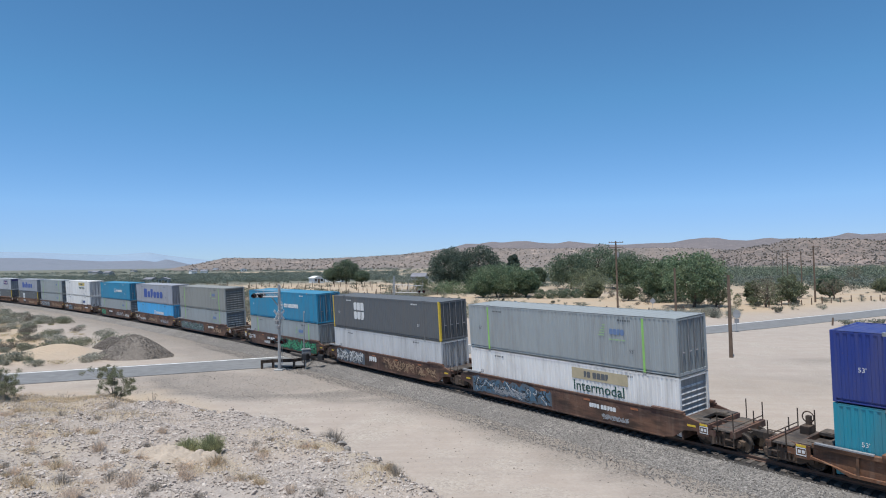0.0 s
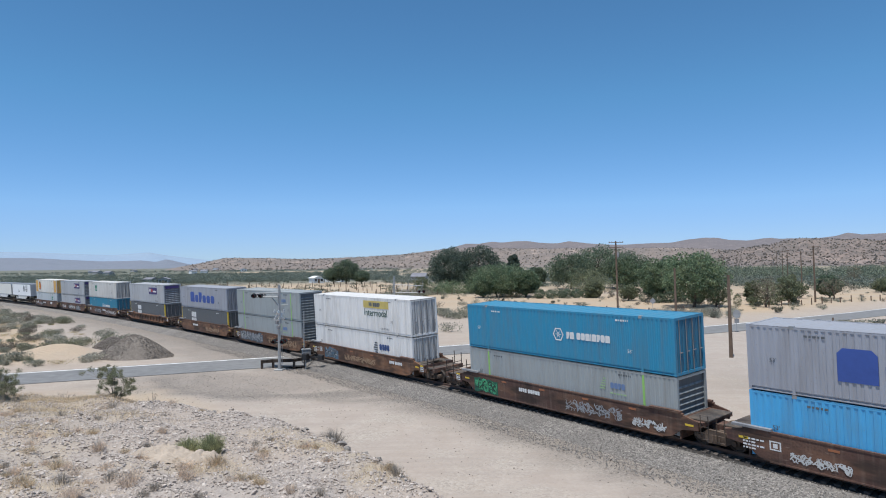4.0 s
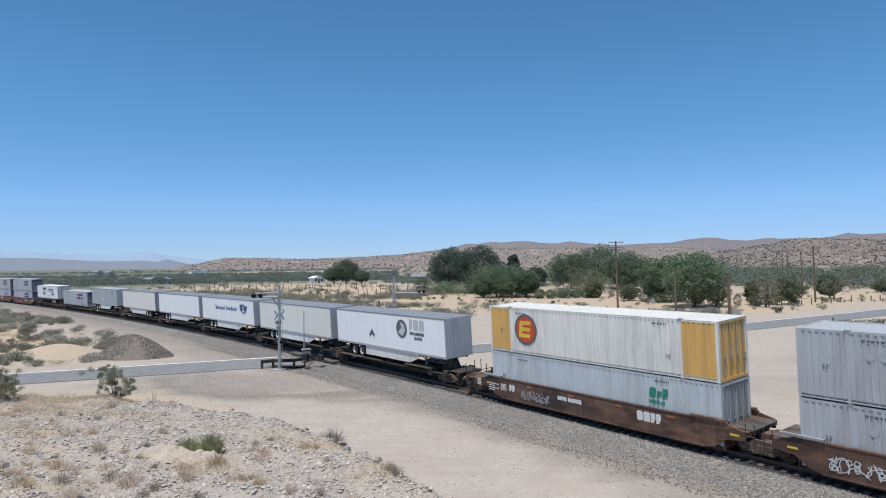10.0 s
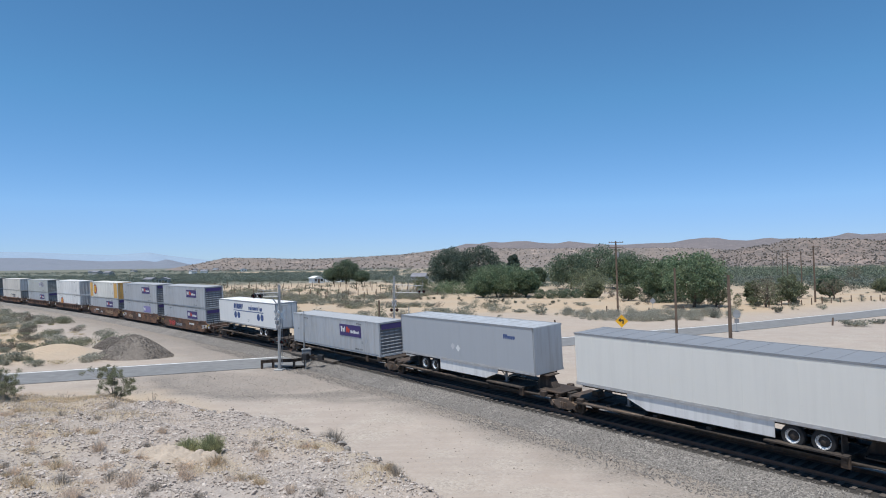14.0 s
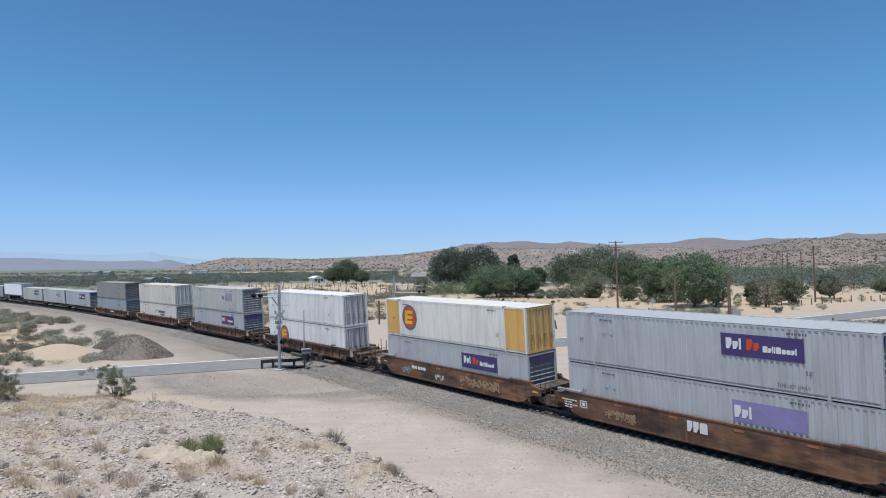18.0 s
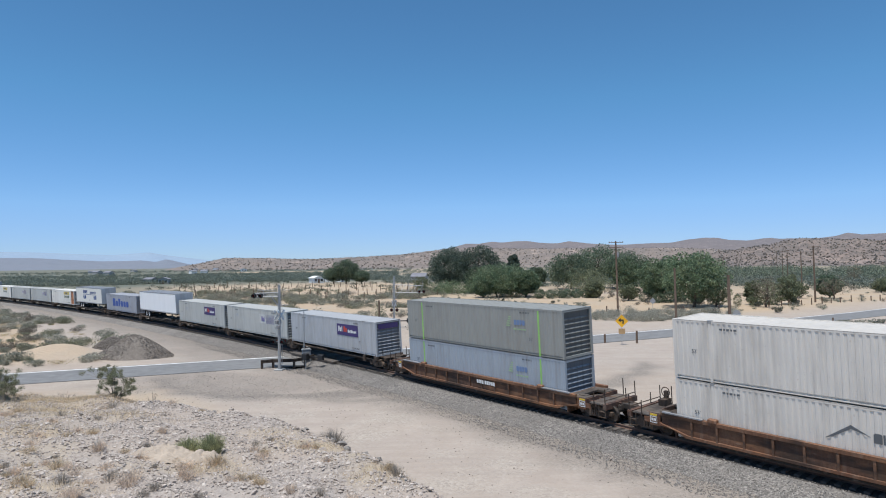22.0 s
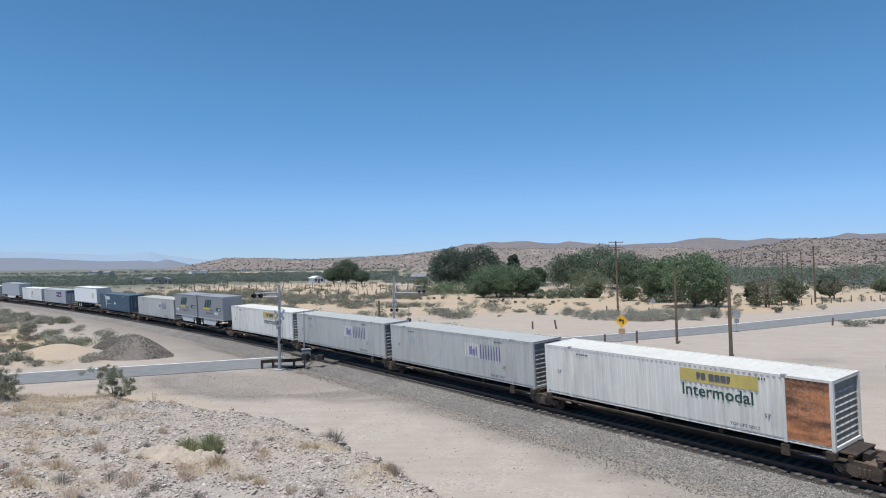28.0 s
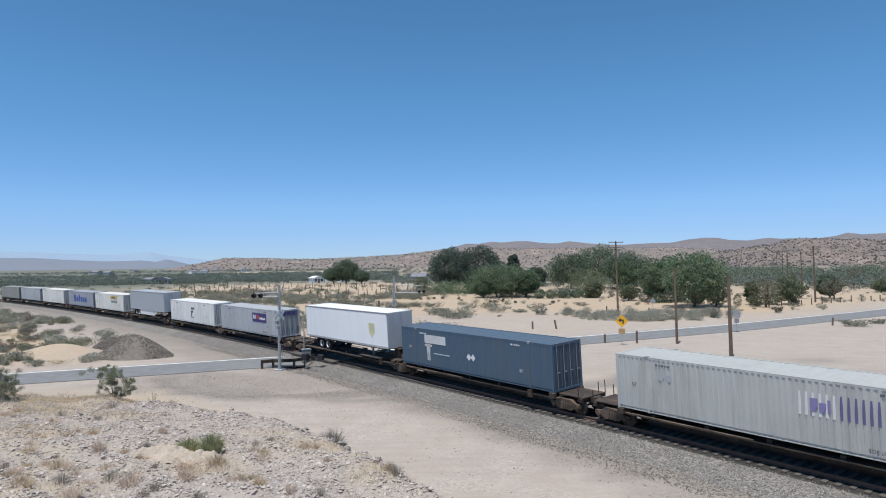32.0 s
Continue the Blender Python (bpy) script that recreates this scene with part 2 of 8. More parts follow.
# ---- mesh building ----
class Solid:
    """Collects vertices and faces of one part."""

    def __init__(self):
        self.v, self.f = [], []

    def add(self, pts, faces):
        k = len(self.v)
        self.v += [tuple(p) for p in pts]
        self.f += [tuple(i + k for i in f) for f in faces]
        return self

    def box(self, x0, x1, y0, y1, z0, z1):
        return self.add([(x0, y0, z0), (x1, y0, z0), (x1, y1, z0), (x0, y1, z0), (x0, y0, z1), (x1, y0, z1), (x1, y1, z1), (x0, y1, z1)],
                        [(0, 3, 2, 1), (4, 5, 6, 7), (0, 1, 5, 4), (1, 2, 6, 5), (2, 3, 7, 6), (3, 0, 4, 7)])

    def soft(self, x0, x1, y0, y1, z0, z1, c=0.02):
        """A box with chamfered upright edges and top."""
        ring = [(x0 + c, y0), (x1 - c, y0), (x1, y0 + c), (x1, y1 - c), (x1 - c, y1), (x0 + c, y1), (x0, y1 - c), (x0, y0 + c)]
        mx, my = (x0 + x1) / 2, (y0 + y1) / 2
        top = [(a + (c if a < mx else -c), b + (c if b < my else -c), z1) for a, b in ring]
        pts = [(a, b, z0) for a, b in ring] + [(a, b, z1 - c) for a, b in ring] + top
        faces = [tuple(range(7, -1, -1)), tuple(range(16, 24))]
        for r in (0, 8):
            faces += [(r + i, r + (i + 1) % 8, r + 8 + (i + 1) % 8, r + 8 + i) for i in range(8)]
        return self.add(pts, faces)

    def prism(self, outline, y0, y1):
        """An outline in x and z, anticlockwise from -y, drawn out from y0 to y1."""
        k = len(outline)
        pts = [(x, y0, z) for x, z in outline] + [(x, y1, z) for x, z in outline]
        return self.add(pts, [tuple(range(k)), tuple(range(2 * k - 1, k - 1, -1))] + [(i + k, (i + 1) % k + k, (i + 1) % k, i) for i in range(k)])

    def tube(self, a, b, r, n=10, r2=None):
        a, b = Vector(a), Vector(b)
        q = (b - a).to_track_quat("Z", "Y")
        r2 = r if r2 is None else r2
        pts = [a + q @ Vector((r * math.cos(6.28319 * i / n), r * math.sin(6.28319 * i / n), 0)) for i in range(n)]
        pts += [b + q @ Vector((r2 * math.cos(6.28319 * i / n), r2 * math.sin(6.28319 * i / n), 0)) for i in range(n)]
        return self.add(pts, [tuple(range(n - 1, -1, -1)), tuple(range(n, 2 * n))] + [(i, (i + 1) % n, n + (i + 1) % n, n + i) for i in range(n)])

    def lathe(self, prof, centre, n=20, axis="Y"):
        """A turned shape: prof rows of (radius, along)."""
        pts = []
        for r, h in prof:
            for i in range(n):
                c, s = r * math.cos(6.28319 * i / n), r * math.sin(6.28319 * i / n)
                p = (c, h, s) if axis == "Y" else (c, s, h)
                pts.append(tuple(a + b for a, b in zip(p, centre)))
        faces = []
        for j in range(len(prof) - 1):
            faces += [(j * n + i, j * n + (i + 1) % n, (j + 1) * n + (i + 1) % n, (j + 1) * n + i) for i in range(n)]
        return self.add(pts, faces)

    def mesh(self, name, mat):
        me = bpy.data.meshes.new(name)
        me.from_pydata(self.v, [], self.f)
        me.materials.append(mat)
        me.validate()
        bm = bmesh.new()
        bm.from_mesh(me)
        bmesh.ops.recalc_face_normals(bm, faces=bm.faces)
        bm.to_mesh(me)
        bm.free()
        return me


SHARED = {}


def shared(key, mat, build):
    """One mesh for all alike pieces of one material."""
    k = (key, mat.name)
    if k not in SHARED:
        s = Solid()
        build(s)
        SHARED[k] = s.mesh(str(key[0] if isinstance(key, tuple) else key), mat)
    return SHARED[k]


def part(name, mesh, parent, at=None, label=""):
    ob = new(name, mesh)
    ob.parent = parent
    if at is not None:
        ob.matrix_basis = at if isinstance(at, Matrix) else Matrix.Translation(at)
    if label:
        ob["label"] = label
    return ob


def thing(name, label, category, group="", kind="", m=None):
    ob = new(name)
    ob.empty_display_size = 0.3
    tagged(ob, label, category, group, kind)
    if m is not None:
        ob.matrix_basis = m
    return ob


# ---- the line of the track ----
BEND_S = (-1300, -480, -320, -240, -180, -130, -90, -60, -30, 0, 40, 110, 1000)
BEND_K = (0, 0, -0.000405, -0.000554, -0.000702, -0.000851, -0.000989, -0.001199, -0.001247, -0.000885, -0.000497, 0, 0)
CANT = 0.0571
TS = np.arange(-1200.0, 900.01, 0.5)
TK = np.interp(TS, BEND_S, BEND_K)
I0 = int(np.argmin(abs(TS)))
TH = np.concatenate([[0], np.cumsum((TK[1:] + TK[:-1]) * 0.25)])
TH = TH - TH[I0] - 0.926075
TX = np.concatenate([[0], np.cumsum((np.cos(TH[1:]) + np.cos(TH[:-1])) * 0.25)])
TY = np.concatenate([[0], np.cumsum((np.sin(TH[1:]) + np.sin(TH[:-1])) * 0.25)])
TX, TY = TX - TX[I0] + 7.2207, TY - TY[I0] + 40.3109


def on_track(s):
    return float(np.interp(s, TS, TX)), float(np.interp(s, TS, TY)), float(np.interp(s, TS, TH))


def car_pose(s, z=0.0, half=6.1):
    """The pose of a car or load whose middle stands at s: x ahead, y to its left, leaning into the bend."""
    ax, ay, _ = on_track(s + half)
    bx, by, _ = on_track(s - half)
    th = math.atan2(ay - by, ax - bx)
    return Matrix.Translation(((ax + bx) / 2, (ay + by) / 2, 0)) @ Matrix.Rotation(th, 4, "Z") @ Matrix.Rotation(CANT, 4, "X") @ Matrix.Translation((0, 0, z))


def run_out(t):
    """How far the train has rolled by t seconds: it slows gently."""
    return 25.603 * t - 0.03488 * t * t


def lateral(x, y):
    """Distance to the right of the track's line (towards the near side), and s."""
    d = (TX[::4] - x) ** 2 + (TY[::4] - y) ** 2
    i = int(np.argmin(d)) * 4
    return (x - TX[i]) * math.sin(TH[i]) - (y - TY[i]) * math.cos(TH[i]), TS[i]


# ---- ground ----
GROUND_Z = -0.62
BANK_X = (-80, -40, -28, -20, -14.6, -11.2, -7.8, -5.0, -3.4, -1.6, -0.4, 0.9, 2.6, 4.8, 6.4, 9)
BANK_Y = (44, 42.5, 41.8, 41, 38.9, 37.0, 33.7, 30.4, 28.3, 26, 24.2, 22.1, 17, 9, 0, -20)
ROAD = ((-300, -58), (-120, 21.5), (-60, 46.8), (-38, 55.6), (-16, 64.2), (5, 72.8), (23, 81.5), (42, 91.5), (72, 110), (130, 150), (260, 262))


def smooth(a, b, x):
    t = np.clip((x - a) / (b - a), 0, 1)
    return t * t * (3 - 2 * t)


def wobble(x, y, f):
    return np.sin(x * f + 1.3 * np.sin(y * f * 0.7)) * np.cos(y * f * 1.1 + 0.9 * np.sin(x * f * 0.6))


def road_off(x, y):
    """Distance from the road's middle line."""
    best = np.full(np.shape(x), 1e9)
    for (ax, ay), (bx, by) in zip(ROAD[:-1], ROAD[1:]):
        dx, dy = bx - ax, by - ay
        t = np.clip(((x - ax) * dx + (y - ay) * dy) / (dx * dx + dy * dy), 0, 1)
        best = np.minimum(best, np.hypot(x - ax - t * dx, y - ay - t * dy))
    return best


def track_off(x, y):
    """Signed distance from the track (near side positive) for arrays."""
    sx, sy, st = TX[::12], TY[::12], TH[::12]
    out = np.empty(x.size)
    fx, fy = x.ravel(), y.ravel()
    for k in range(0, fx.size, 20000):
        a, b = fx[k:k + 20000], fy[k:k + 20000]
        i = np.argmin((a[:, None] - sx) ** 2 + (b[:, None] - sy) ** 2, axis=1)
        out[k:k + 20000] = (a - sx[i]) * np.sin(st[i]) - (b - sy[i]) * np.cos(st[i])
    return out.reshape(x.shape)


def bank_in(x, y):
    """How far a place lies inside the edge of the pale rocky bank."""
    e = np.interp(y, BANK_Y[::-1], BANK_X[::-1]) - x
    d = np.interp(x, BANK_X, BANK_Y) - y
    return np.where(x < -12, d * 0.95, np.minimum(np.maximum(d * 0.62, e * 0.75), 6))


def height(x, y):
    x, y = np.asarray(x, float), np.asarray(y, float)
    r = np.hypot(x, y)
    z = GROUND_Z + 0.05 * wobble(x, y, 0.35) * (1 - smooth(60, 140, r)) + 0.10 * wobble(x + 9, y, 0.09)
    b = bank_in(x, y)
    wide = np.where(x < -12, 3.2, 1.3)
    up = smooth(-0.5 * wide, wide, b)
    top = 1.85 + 0.16 * wobble(x, y, 0.8) + 0.12 * wobble(x + 3, y - 5, 2.1) + 0.25 * smooth(0, 12, b) + np.clip(19 - r, 0, 15) * 0.37
    z = z + up * (top - 0.02)
    # berm of tan sand and low dunes in the brush beyond the road
    z = z + 1.3 * np.exp(-(((x + 41) / 4.2) ** 2 + ((y - 69.5) / 2.3) ** 2))
    z = z + 0.35 * smooth(75, 110, r) * (wobble(x, y + 4, 0.16) * 0.5 + 0.5) * smooth(2, 12, road_off(x, y)) * (1 - smooth(150, 220, r))
    ro = road_off(x, y)
    flat = 1 - smooth(4.0, 7.5, ro)
    z = z * (1 - flat) + (GROUND_Z + 0.0) * flat
    t = track_off(x, y)
    near = 1 - smooth(3.4, 6.0, np.abs(t))
    z = z * (1 - near) + (GROUND_Z - 0.28) * near
    return z


STRAW = ((-23.6, 37.4, 4.5, 1.7, 0.95), (-20.3, 38.6, 3.4, 1.3, 0.95), (-21.5, 34.6, 2.8, 1.7, 0.85), (-24.5, 32.0, 3.0, 2.2, 0.75), (-19.4, 30.0, 2.4, 1.5, 0.65), (-16.5, 33.0, 2.2, 1.1, 0.6), (-9.2, 24.9, 1.5, 0.9, 0.9), (-11.3, 24.5, 1.6, 0.8, 0.6), (-13.5, 22.0, 1.8, 0.9, 0.6),
         (-5.6, 28.0, 2.0, 1.0, 0.85), (-3.4, 26.2, 1.6, 0.9, 0.75), (-2.6, 24.2, 1.2, 1.0, 0.8), (-8.0, 30.0, 1.6, 0.8, 0.5), (-17.5, 27.0, 2.2, 1.2, 0.6), (-15.0, 24.5, 1.6, 1.0, 0.55))


def straw_at(x, y):
    """How far dry grass and bare tan soil cover the bank at a place."""
    out = np.zeros(np.shape(x))
    for cx, cy, rx, ry, much in STRAW:
        out = np.maximum(out, much * np.exp(-((x - cx) / rx) ** 2 - ((y - cy) / ry) ** 2))
    return np.clip(out * (0.85 + 0.4 * wobble(x, y, 2.3) + 0.25 * wobble(x + 2, y, 5.1)), 0, 1)


def axis_steps(lo, hi, fine_lo, fine_hi, fine, grow):
    a = list(np.arange(fine_lo, fine_hi, fine))
    d, s = fine, a[-1]
    while s < hi:
        d *= grow
        s += d
        a.append(s)
    d, s = fine, a[0]
    while s > lo:
        d *= grow
        s -= d
        a.insert(0, s)
    return np.array(a)


def build_ground():
    gx = axis_steps(-4200, 4200, -34, 34, 0.42, 1.045)
    gy = axis_steps(-4200, 4600, 18, 74, 0.42, 1.045)
    X, Y = np.meshgrid(gx, gy)
    Z = height(X, Y)
    t = track_off(X, Y)
    inside = smooth(-0.2, 1.2, bank_in(X, Y))
    r = np.hypot(X, Y)
    ro = road_off(X, Y)
    gravel = (1 - smooth(3.6, 9.2 + 5.5 * smooth(52, 66, Y), t + 0.9 * wobble(X, Y, 1.1) + 0.6 * wobble(X + 3, Y, 0.31))) * smooth(-7, -4, t)
    # gravel dragged out in bows by vehicles turning at the crossing
    apron = np.zeros_like(X)
    for cx, cy, rad, wide, much in ((-11.5, 57.5, 10.2, 1.4, 1.0), (-8.0, 60.5, 13.2, 0.8, 0.85), (-2.0, 62.0, 16.5, 1.1, 0.85), (-18.5, 61.0, 8.0, 1.4, 0.5)):
        q = np.hypot((X - cx) * 0.8, Y - cy) - rad + 0.6 * wobble(X, Y, 0.8)
        apron = np.maximum(apron, much * np.exp(-(q / wide) ** 2) * smooth(cy + 1, cy - 3, Y))
    apron = np.maximum(apron, 0.62 * (1 - smooth(0.6, 1.2, np.hypot((X + 15) / 13, (Y - 53.5) / 6.5) + 0.2 * wobble(X, Y, 0.6))))
    # grey stains where vehicles turn on the sand behind the track
    for cx, cy, rx, ry, much in ((34.0, 60.5, 4.5, 2.2, 0.55), (27.0, 50.0, 9.0, 4.5, 0.42), (38.0, 53.0, 8.0, 4.0, 0.35), (21.0, 58.0, 6.0, 3.0, 0.25)):
        apron = np.maximum(apron, much * np.exp(-((X - cx) / rx) ** 2 - ((Y - cy) / ry) ** 2) * (0.8 + 0.35 * wobble(X, Y, 0.7)))
    gravel = np.clip(np.maximum(gravel * 0.9, apron * (1 - inside)), 0, 1)
    dirt = np.maximum((1 - smooth(14, 20, t)) * smooth(2, 4, t), (1 - smooth(5, 16, ro)) * 0.9)
    yard = (1 - smooth(0, 14, np.hypot((X - 45) * 0.55, (Y - 72)) - 20))
    bearing = np.degrees(np.arctan2(X, Y))
    flat = (1 - smooth(108, 130, r + 5 * wobble(X, Y, 0.08))) * smooth(-16, -8, bearing) * 0.85
    lane = smooth(193, 197, r) * (1 - smooth(203, 208, r)) * smooth(-6, 0, bearing) * (1 - smooth(14, 18, bearing)) * 0.9
    dirt = np.clip(np.maximum(np.maximum(dirt, yard), np.maximum(flat * (t < 0), lane)), 0, 1)
    ny, nx = X.shape
    verts = np.stack([X.ravel(), Y.ravel(), Z.ravel()], 1)
    i = np.arange((ny - 1) * (nx - 1))
    a = (i // (nx - 1)) * nx + i % (nx - 1)
    faces = np.stack([a, a + 1, a + nx + 1, a + nx], 1)
    me = bpy.data.meshes.new("ground")
    me.from_pydata(verts.tolist(), [], faces.tolist())
    me.materials.append(SOIL)
    col = me.color_attributes.new("soil", "FLOAT_COLOR", "POINT")
    rgba = np.stack([inside.ravel(), gravel.ravel() * (1 - inside.ravel()), dirt.ravel() * (1 - inside.ravel()), np.ones(inside.size)], 1)
    col.data.foreach_set("color", rgba.ravel().astype(np.float32))
    az = np.degrees(np.arctan2(X, Y))
    left = (0.8 * smooth(120, 190, r) * (1 - smooth(-28, -18, az)) + (1 - 0.8 * (1 - smooth(-28, -18, az))) * smooth(290, 370, r)) * (1 - smooth(-8, 4, az)) * smooth(-80, -60, az)
    strip = np.maximum(smooth(545, 560, r) * (1 - smooth(600, 615, r)) * smooth(-11, -8, az), smooth(770, 800, r) * (1 - smooth(900, 940, r)) * smooth(-21, -17, az))
    right = smooth(190, 330, r) * smooth(-8, 4, az) * (1 - smooth(60, 80, az)) * 0.65
    scrub = np.clip(np.maximum(left * (1 - strip), right) * (0.93 + 0.07 * wobble(X, Y, 0.021)), 0, 1)
    straw = straw_at(X, Y)
    sa = me.attributes.new("straw", "FLOAT", "POINT")
    sa.data.foreach_set("value", straw.ravel().astype(np.float32))
    at = me.attributes.new("scrub", "FLOAT", "POINT")
    at.data.foreach_set("value", scrub.ravel().astype(np.float32))
    me.polygons.foreach_set("use_smooth", [True] * len(me.polygons))
    ob = new("ground", me)
    return tagged(ob, "pale sandy desert ground with gravel and rocky bank", "ground", kind="structure")


build_ground()


def sweep(name, profile, s0, s1, step, mat, parent=None, flat=False):
    """Draws a cross-section of (right, up) out along the track."""
    ss = np.arange(s0, s1 + 0.01, step)
    k = len(profile)
    v, f = [], []
    for s in ss:
        x, y, th = on_track(s)
        for lat, z in profile:
            l2, z2 = lat + z * CANT, z - lat * CANT
            v.append((x + math.sin(th) * l2, y - math.cos(th) * l2, z2))
    for j in range(len(ss) - 1):
        f += [(j * k + i, (j + 1) * k + i, (j + 1) * k + i + 1, j * k + i + 1) for i in range(k - 1)]
    so = Solid()
    so.v, so.f = v, f
    ob = new(name, so.mesh(name, mat))
    ob.parent = parent
    return ob


def build_track():
    bed = sweep("ballast_bed", [(3.6, -0.95), (3.3, -0.72), (1.75, -0.31), (1.5, -0.285), (1.45, -0.33), (-1.45, -0.33), (-1.5, -0.285), (-1.75, -0.31), (-3.3, -0.75), (-3.6, -1.0)], -1190, 880, 4.0, BALLAST)
    # dark strip along the ties, its colour holding the train's shade besides oil
    crib = sweep("ballast_crib", [(1.5, -0.28), (1.28, -0.262), (1.05, -0.2), (-1.05, -0.2), (-1.28, -0.262), (-1.5, -0.28)], -1190, 880, 4.0, OILY_SHADED)
    tagged(crib, "ballast stones between the ties, darkened for oil and train shade", "ballast", kind="structure")
    tagged(bed, "grey crushed stone ballast bed under the railway track", "ballast", kind="structure")
    rt = thing("railway_track", "single railway track with rusty rails on wooden ties", "track", kind="structure")
    for side in (0.7525, -0.7525):
        p = [(side + a, b) for a, b in ((0.075, -0.172), (0.07, -0.15), (0.012, -0.135), (0.012, -0.045), (0.036, -0.035), (0.036, -0.004), (0.03, 0.0),
                                        (-0.03, 0.0), (-0.036, -0.004), (-0.036, -0.035), (-0.012, -0.045), (-0.012, -0.135), (-0.07, -0.15), (-0.075, -0.172))]
        sweep("rail", p, -1190, 880, 3.0, RAIL, rt)
    tie = shared("tie", TIE, lambda s: s.soft(-0.115, 0.115, -1.3, 1.3, -0.4, -0.168, 0.015))
    rnd = random.Random(5)
    rest = Solid()
    s = -1180.0
    while s < 860:
        x, y, th = on_track(s)
        m = Matrix.Translation((x, y, 0)) @ Matrix.Rotation(th + rnd.uniform(-0.015, 0.015), 4, "Z") @ Matrix.Rotation(CANT, 4, "X") @ Matrix.Translation((0, rnd.uniform(-0.05, 0.05), rnd.uniform(-0.012, 0.006)))
        if -95 < s < 42:
            part("tie", tie, rt, m)
        else:
            k = len(rest.v)
            rest.v += [tuple(m @ v.co) for v in tie.vertices]
            rest.f += [tuple(i + k for i in q.vertices) for q in tie.polygons]
        s += 0.535
    far = part("far_ties", rest.mesh("far_ties", TIE), rt)
    far["kind"] = "stuff"


build_track()


def ribbon(name, line, half, z, mat, thick=0.12, side=0.0):
    """A strip along a line in plan, with thickness."""
    pts = []
    for (ax, ay), (bx, by) in zip(line[:-1], line[1:]):
        n = max(1, int(math.hypot(bx - ax, by - ay) / 3))
        pts += [(ax + (bx - ax) * i / n, ay + (by - ay) * i / n) for i in range(n)]
    pts.append(line[-1])
    so = Solid()
    for i, (x, y) in enumerate(pts):
        ax, ay = pts[max(0, i - 1)]
        bx, by = pts[min(len(pts) - 1, i + 1)]
        d = math.hypot(bx - ax, by - ay)
        nx, ny = -(by - ay) / d, (bx - ax) / d
        for o, zz in ((-half, z - thick), (-half, z), (half, z), (half, z - thick)):
            so.v.append((x + nx * (o + side), y + ny * (o + side), zz))
    for i in range(len(pts) - 1):
        so.f += [(i * 4 + k, i * 4 + k + 1, i * 4 + k + 5, i * 4 + k + 4) for k in range(3)]
    ob = new(name, so.mesh(name, mat))
    return ob


def clip_line(line, t0, t1):
    """The part of a line of points whose x lies between t0 and t1."""
    out = []
    xs, ys = [p[0] for p in line], [p[1] for p in line]
    pts = sorted(set([t0, t1] + [x for x in xs if t0 < x < t1]))
    return [(x, float(np.interp(x, xs, ys))) for x in pts]


for a, b in ((-300, -14.5), (-7.5, 260)):
    seg = clip_line(ROAD, a, b)
    tagged(ribbon("road", seg, 3.4, GROUND_Z + 0.05, ASPHALT), "weathered grey two-lane asphalt desert road", "road", kind="structure")
    for side in (3.0,):
        tagged(ribbon("road_marking", seg, 0.16, GROUND_Z + 0.056, LINE, 0.006, side), "worn white edge line on the asphalt road", "road marking", kind="structure")
far_road = [(150, 205), (158, 231), (192, 308), (239, 384), (300, 500)]
tagged(ribbon("road", far_road, 3.3, GROUND_Z + 0.25, ASPHALT, 0.4), "distant grey asphalt road across the flat", "road", kind="structure")
CONCRETE = plain("pale_concrete", (0.42, 0.40, 0.37), 0.9, 0, 6, 0.25, 0.2)
# crossing panels between and beside the rails
cp = thing("level_crossing", "timber and concrete level crossing panels along the rails", "crossing", kind="structure")
CROSS_S = -31.0
for k in range(4):
    for lat0, lat1 in ((-0.66, 0.66), (0.86, 1.7), (-1.7, -0.86)):
        mesh = shared(("crossing_panel", lat0), TIE if lat0 < 0.8 else CONCRETE, lambda s: s.soft(-1.1, 1.1, lat0, lat1, -0.2, -0.012, 0.02))
        part("crossing_panel", mesh, cp, car_pose(CROSS_S + (k - 1.5) * 2.25, 0, 1.0))


# ---- lettering and marks ----
TEXTS = {}


def text_mesh(word, size, mat, bold=False):
    key = (word, size, mat.name)
    if key not in TEXTS:
        cu = bpy.data.curves.new("lettering", "FONT")
        cu.body, cu.size, cu.extrude = word, size, 0.004
        cu.resolution_u = 2
        if bold:
            cu.offset = 0.012 * size
        ob = bpy.data.objects.new("lettering", cu)
        scene.collection.objects.link(ob)
        me = bpy.data.meshes.new_from_object(ob.evaluated_get(bpy.context.evaluated_depsgraph_get()))
        me.materials.clear()
        me.materials.append(mat)
        bpy.data.objects.remove(ob)
        bpy.data.curves.remove(cu)
        TEXTS[key] = me
    return TEXTS[key]


def wall_at(x, z, y=-1.302):
    """A pose on the side that faces -y: the mark's x runs ahead, its y up."""
    return Matrix.Translation((x, y, z)) @ Matrix.Rotation(math.pi / 2, 4, "X")


def front_at(y, z, x):
    """A pose on the end that faces ahead."""
    return Matrix.Translation((x, y, z)) @ Matrix.Rotation(math.pi / 2, 4, "Z") @ Matrix.Rotation(math.pi / 2, 4, "X")


def letters(parent, word, size, mat, x, z, y=-1.302, label="", bold=False):
    return part("lettering", text_mesh(word, size, mat, bold), parent, wall_at(x, z, y), label)


def plate_shape(s, pts, t=0.006):
    """A flat thin plate with that outline in x and y."""
    k = len(pts)
    s.add([(x, y, 0) for x, y in pts] + [(x, y, t) for x, y in pts], [tuple(range(k - 1, -1, -1)), tuple(range(k, 2 * k))] + [(i, (i + 1) % k, k + (i + 1) % k, k + i) for i in range(k)])


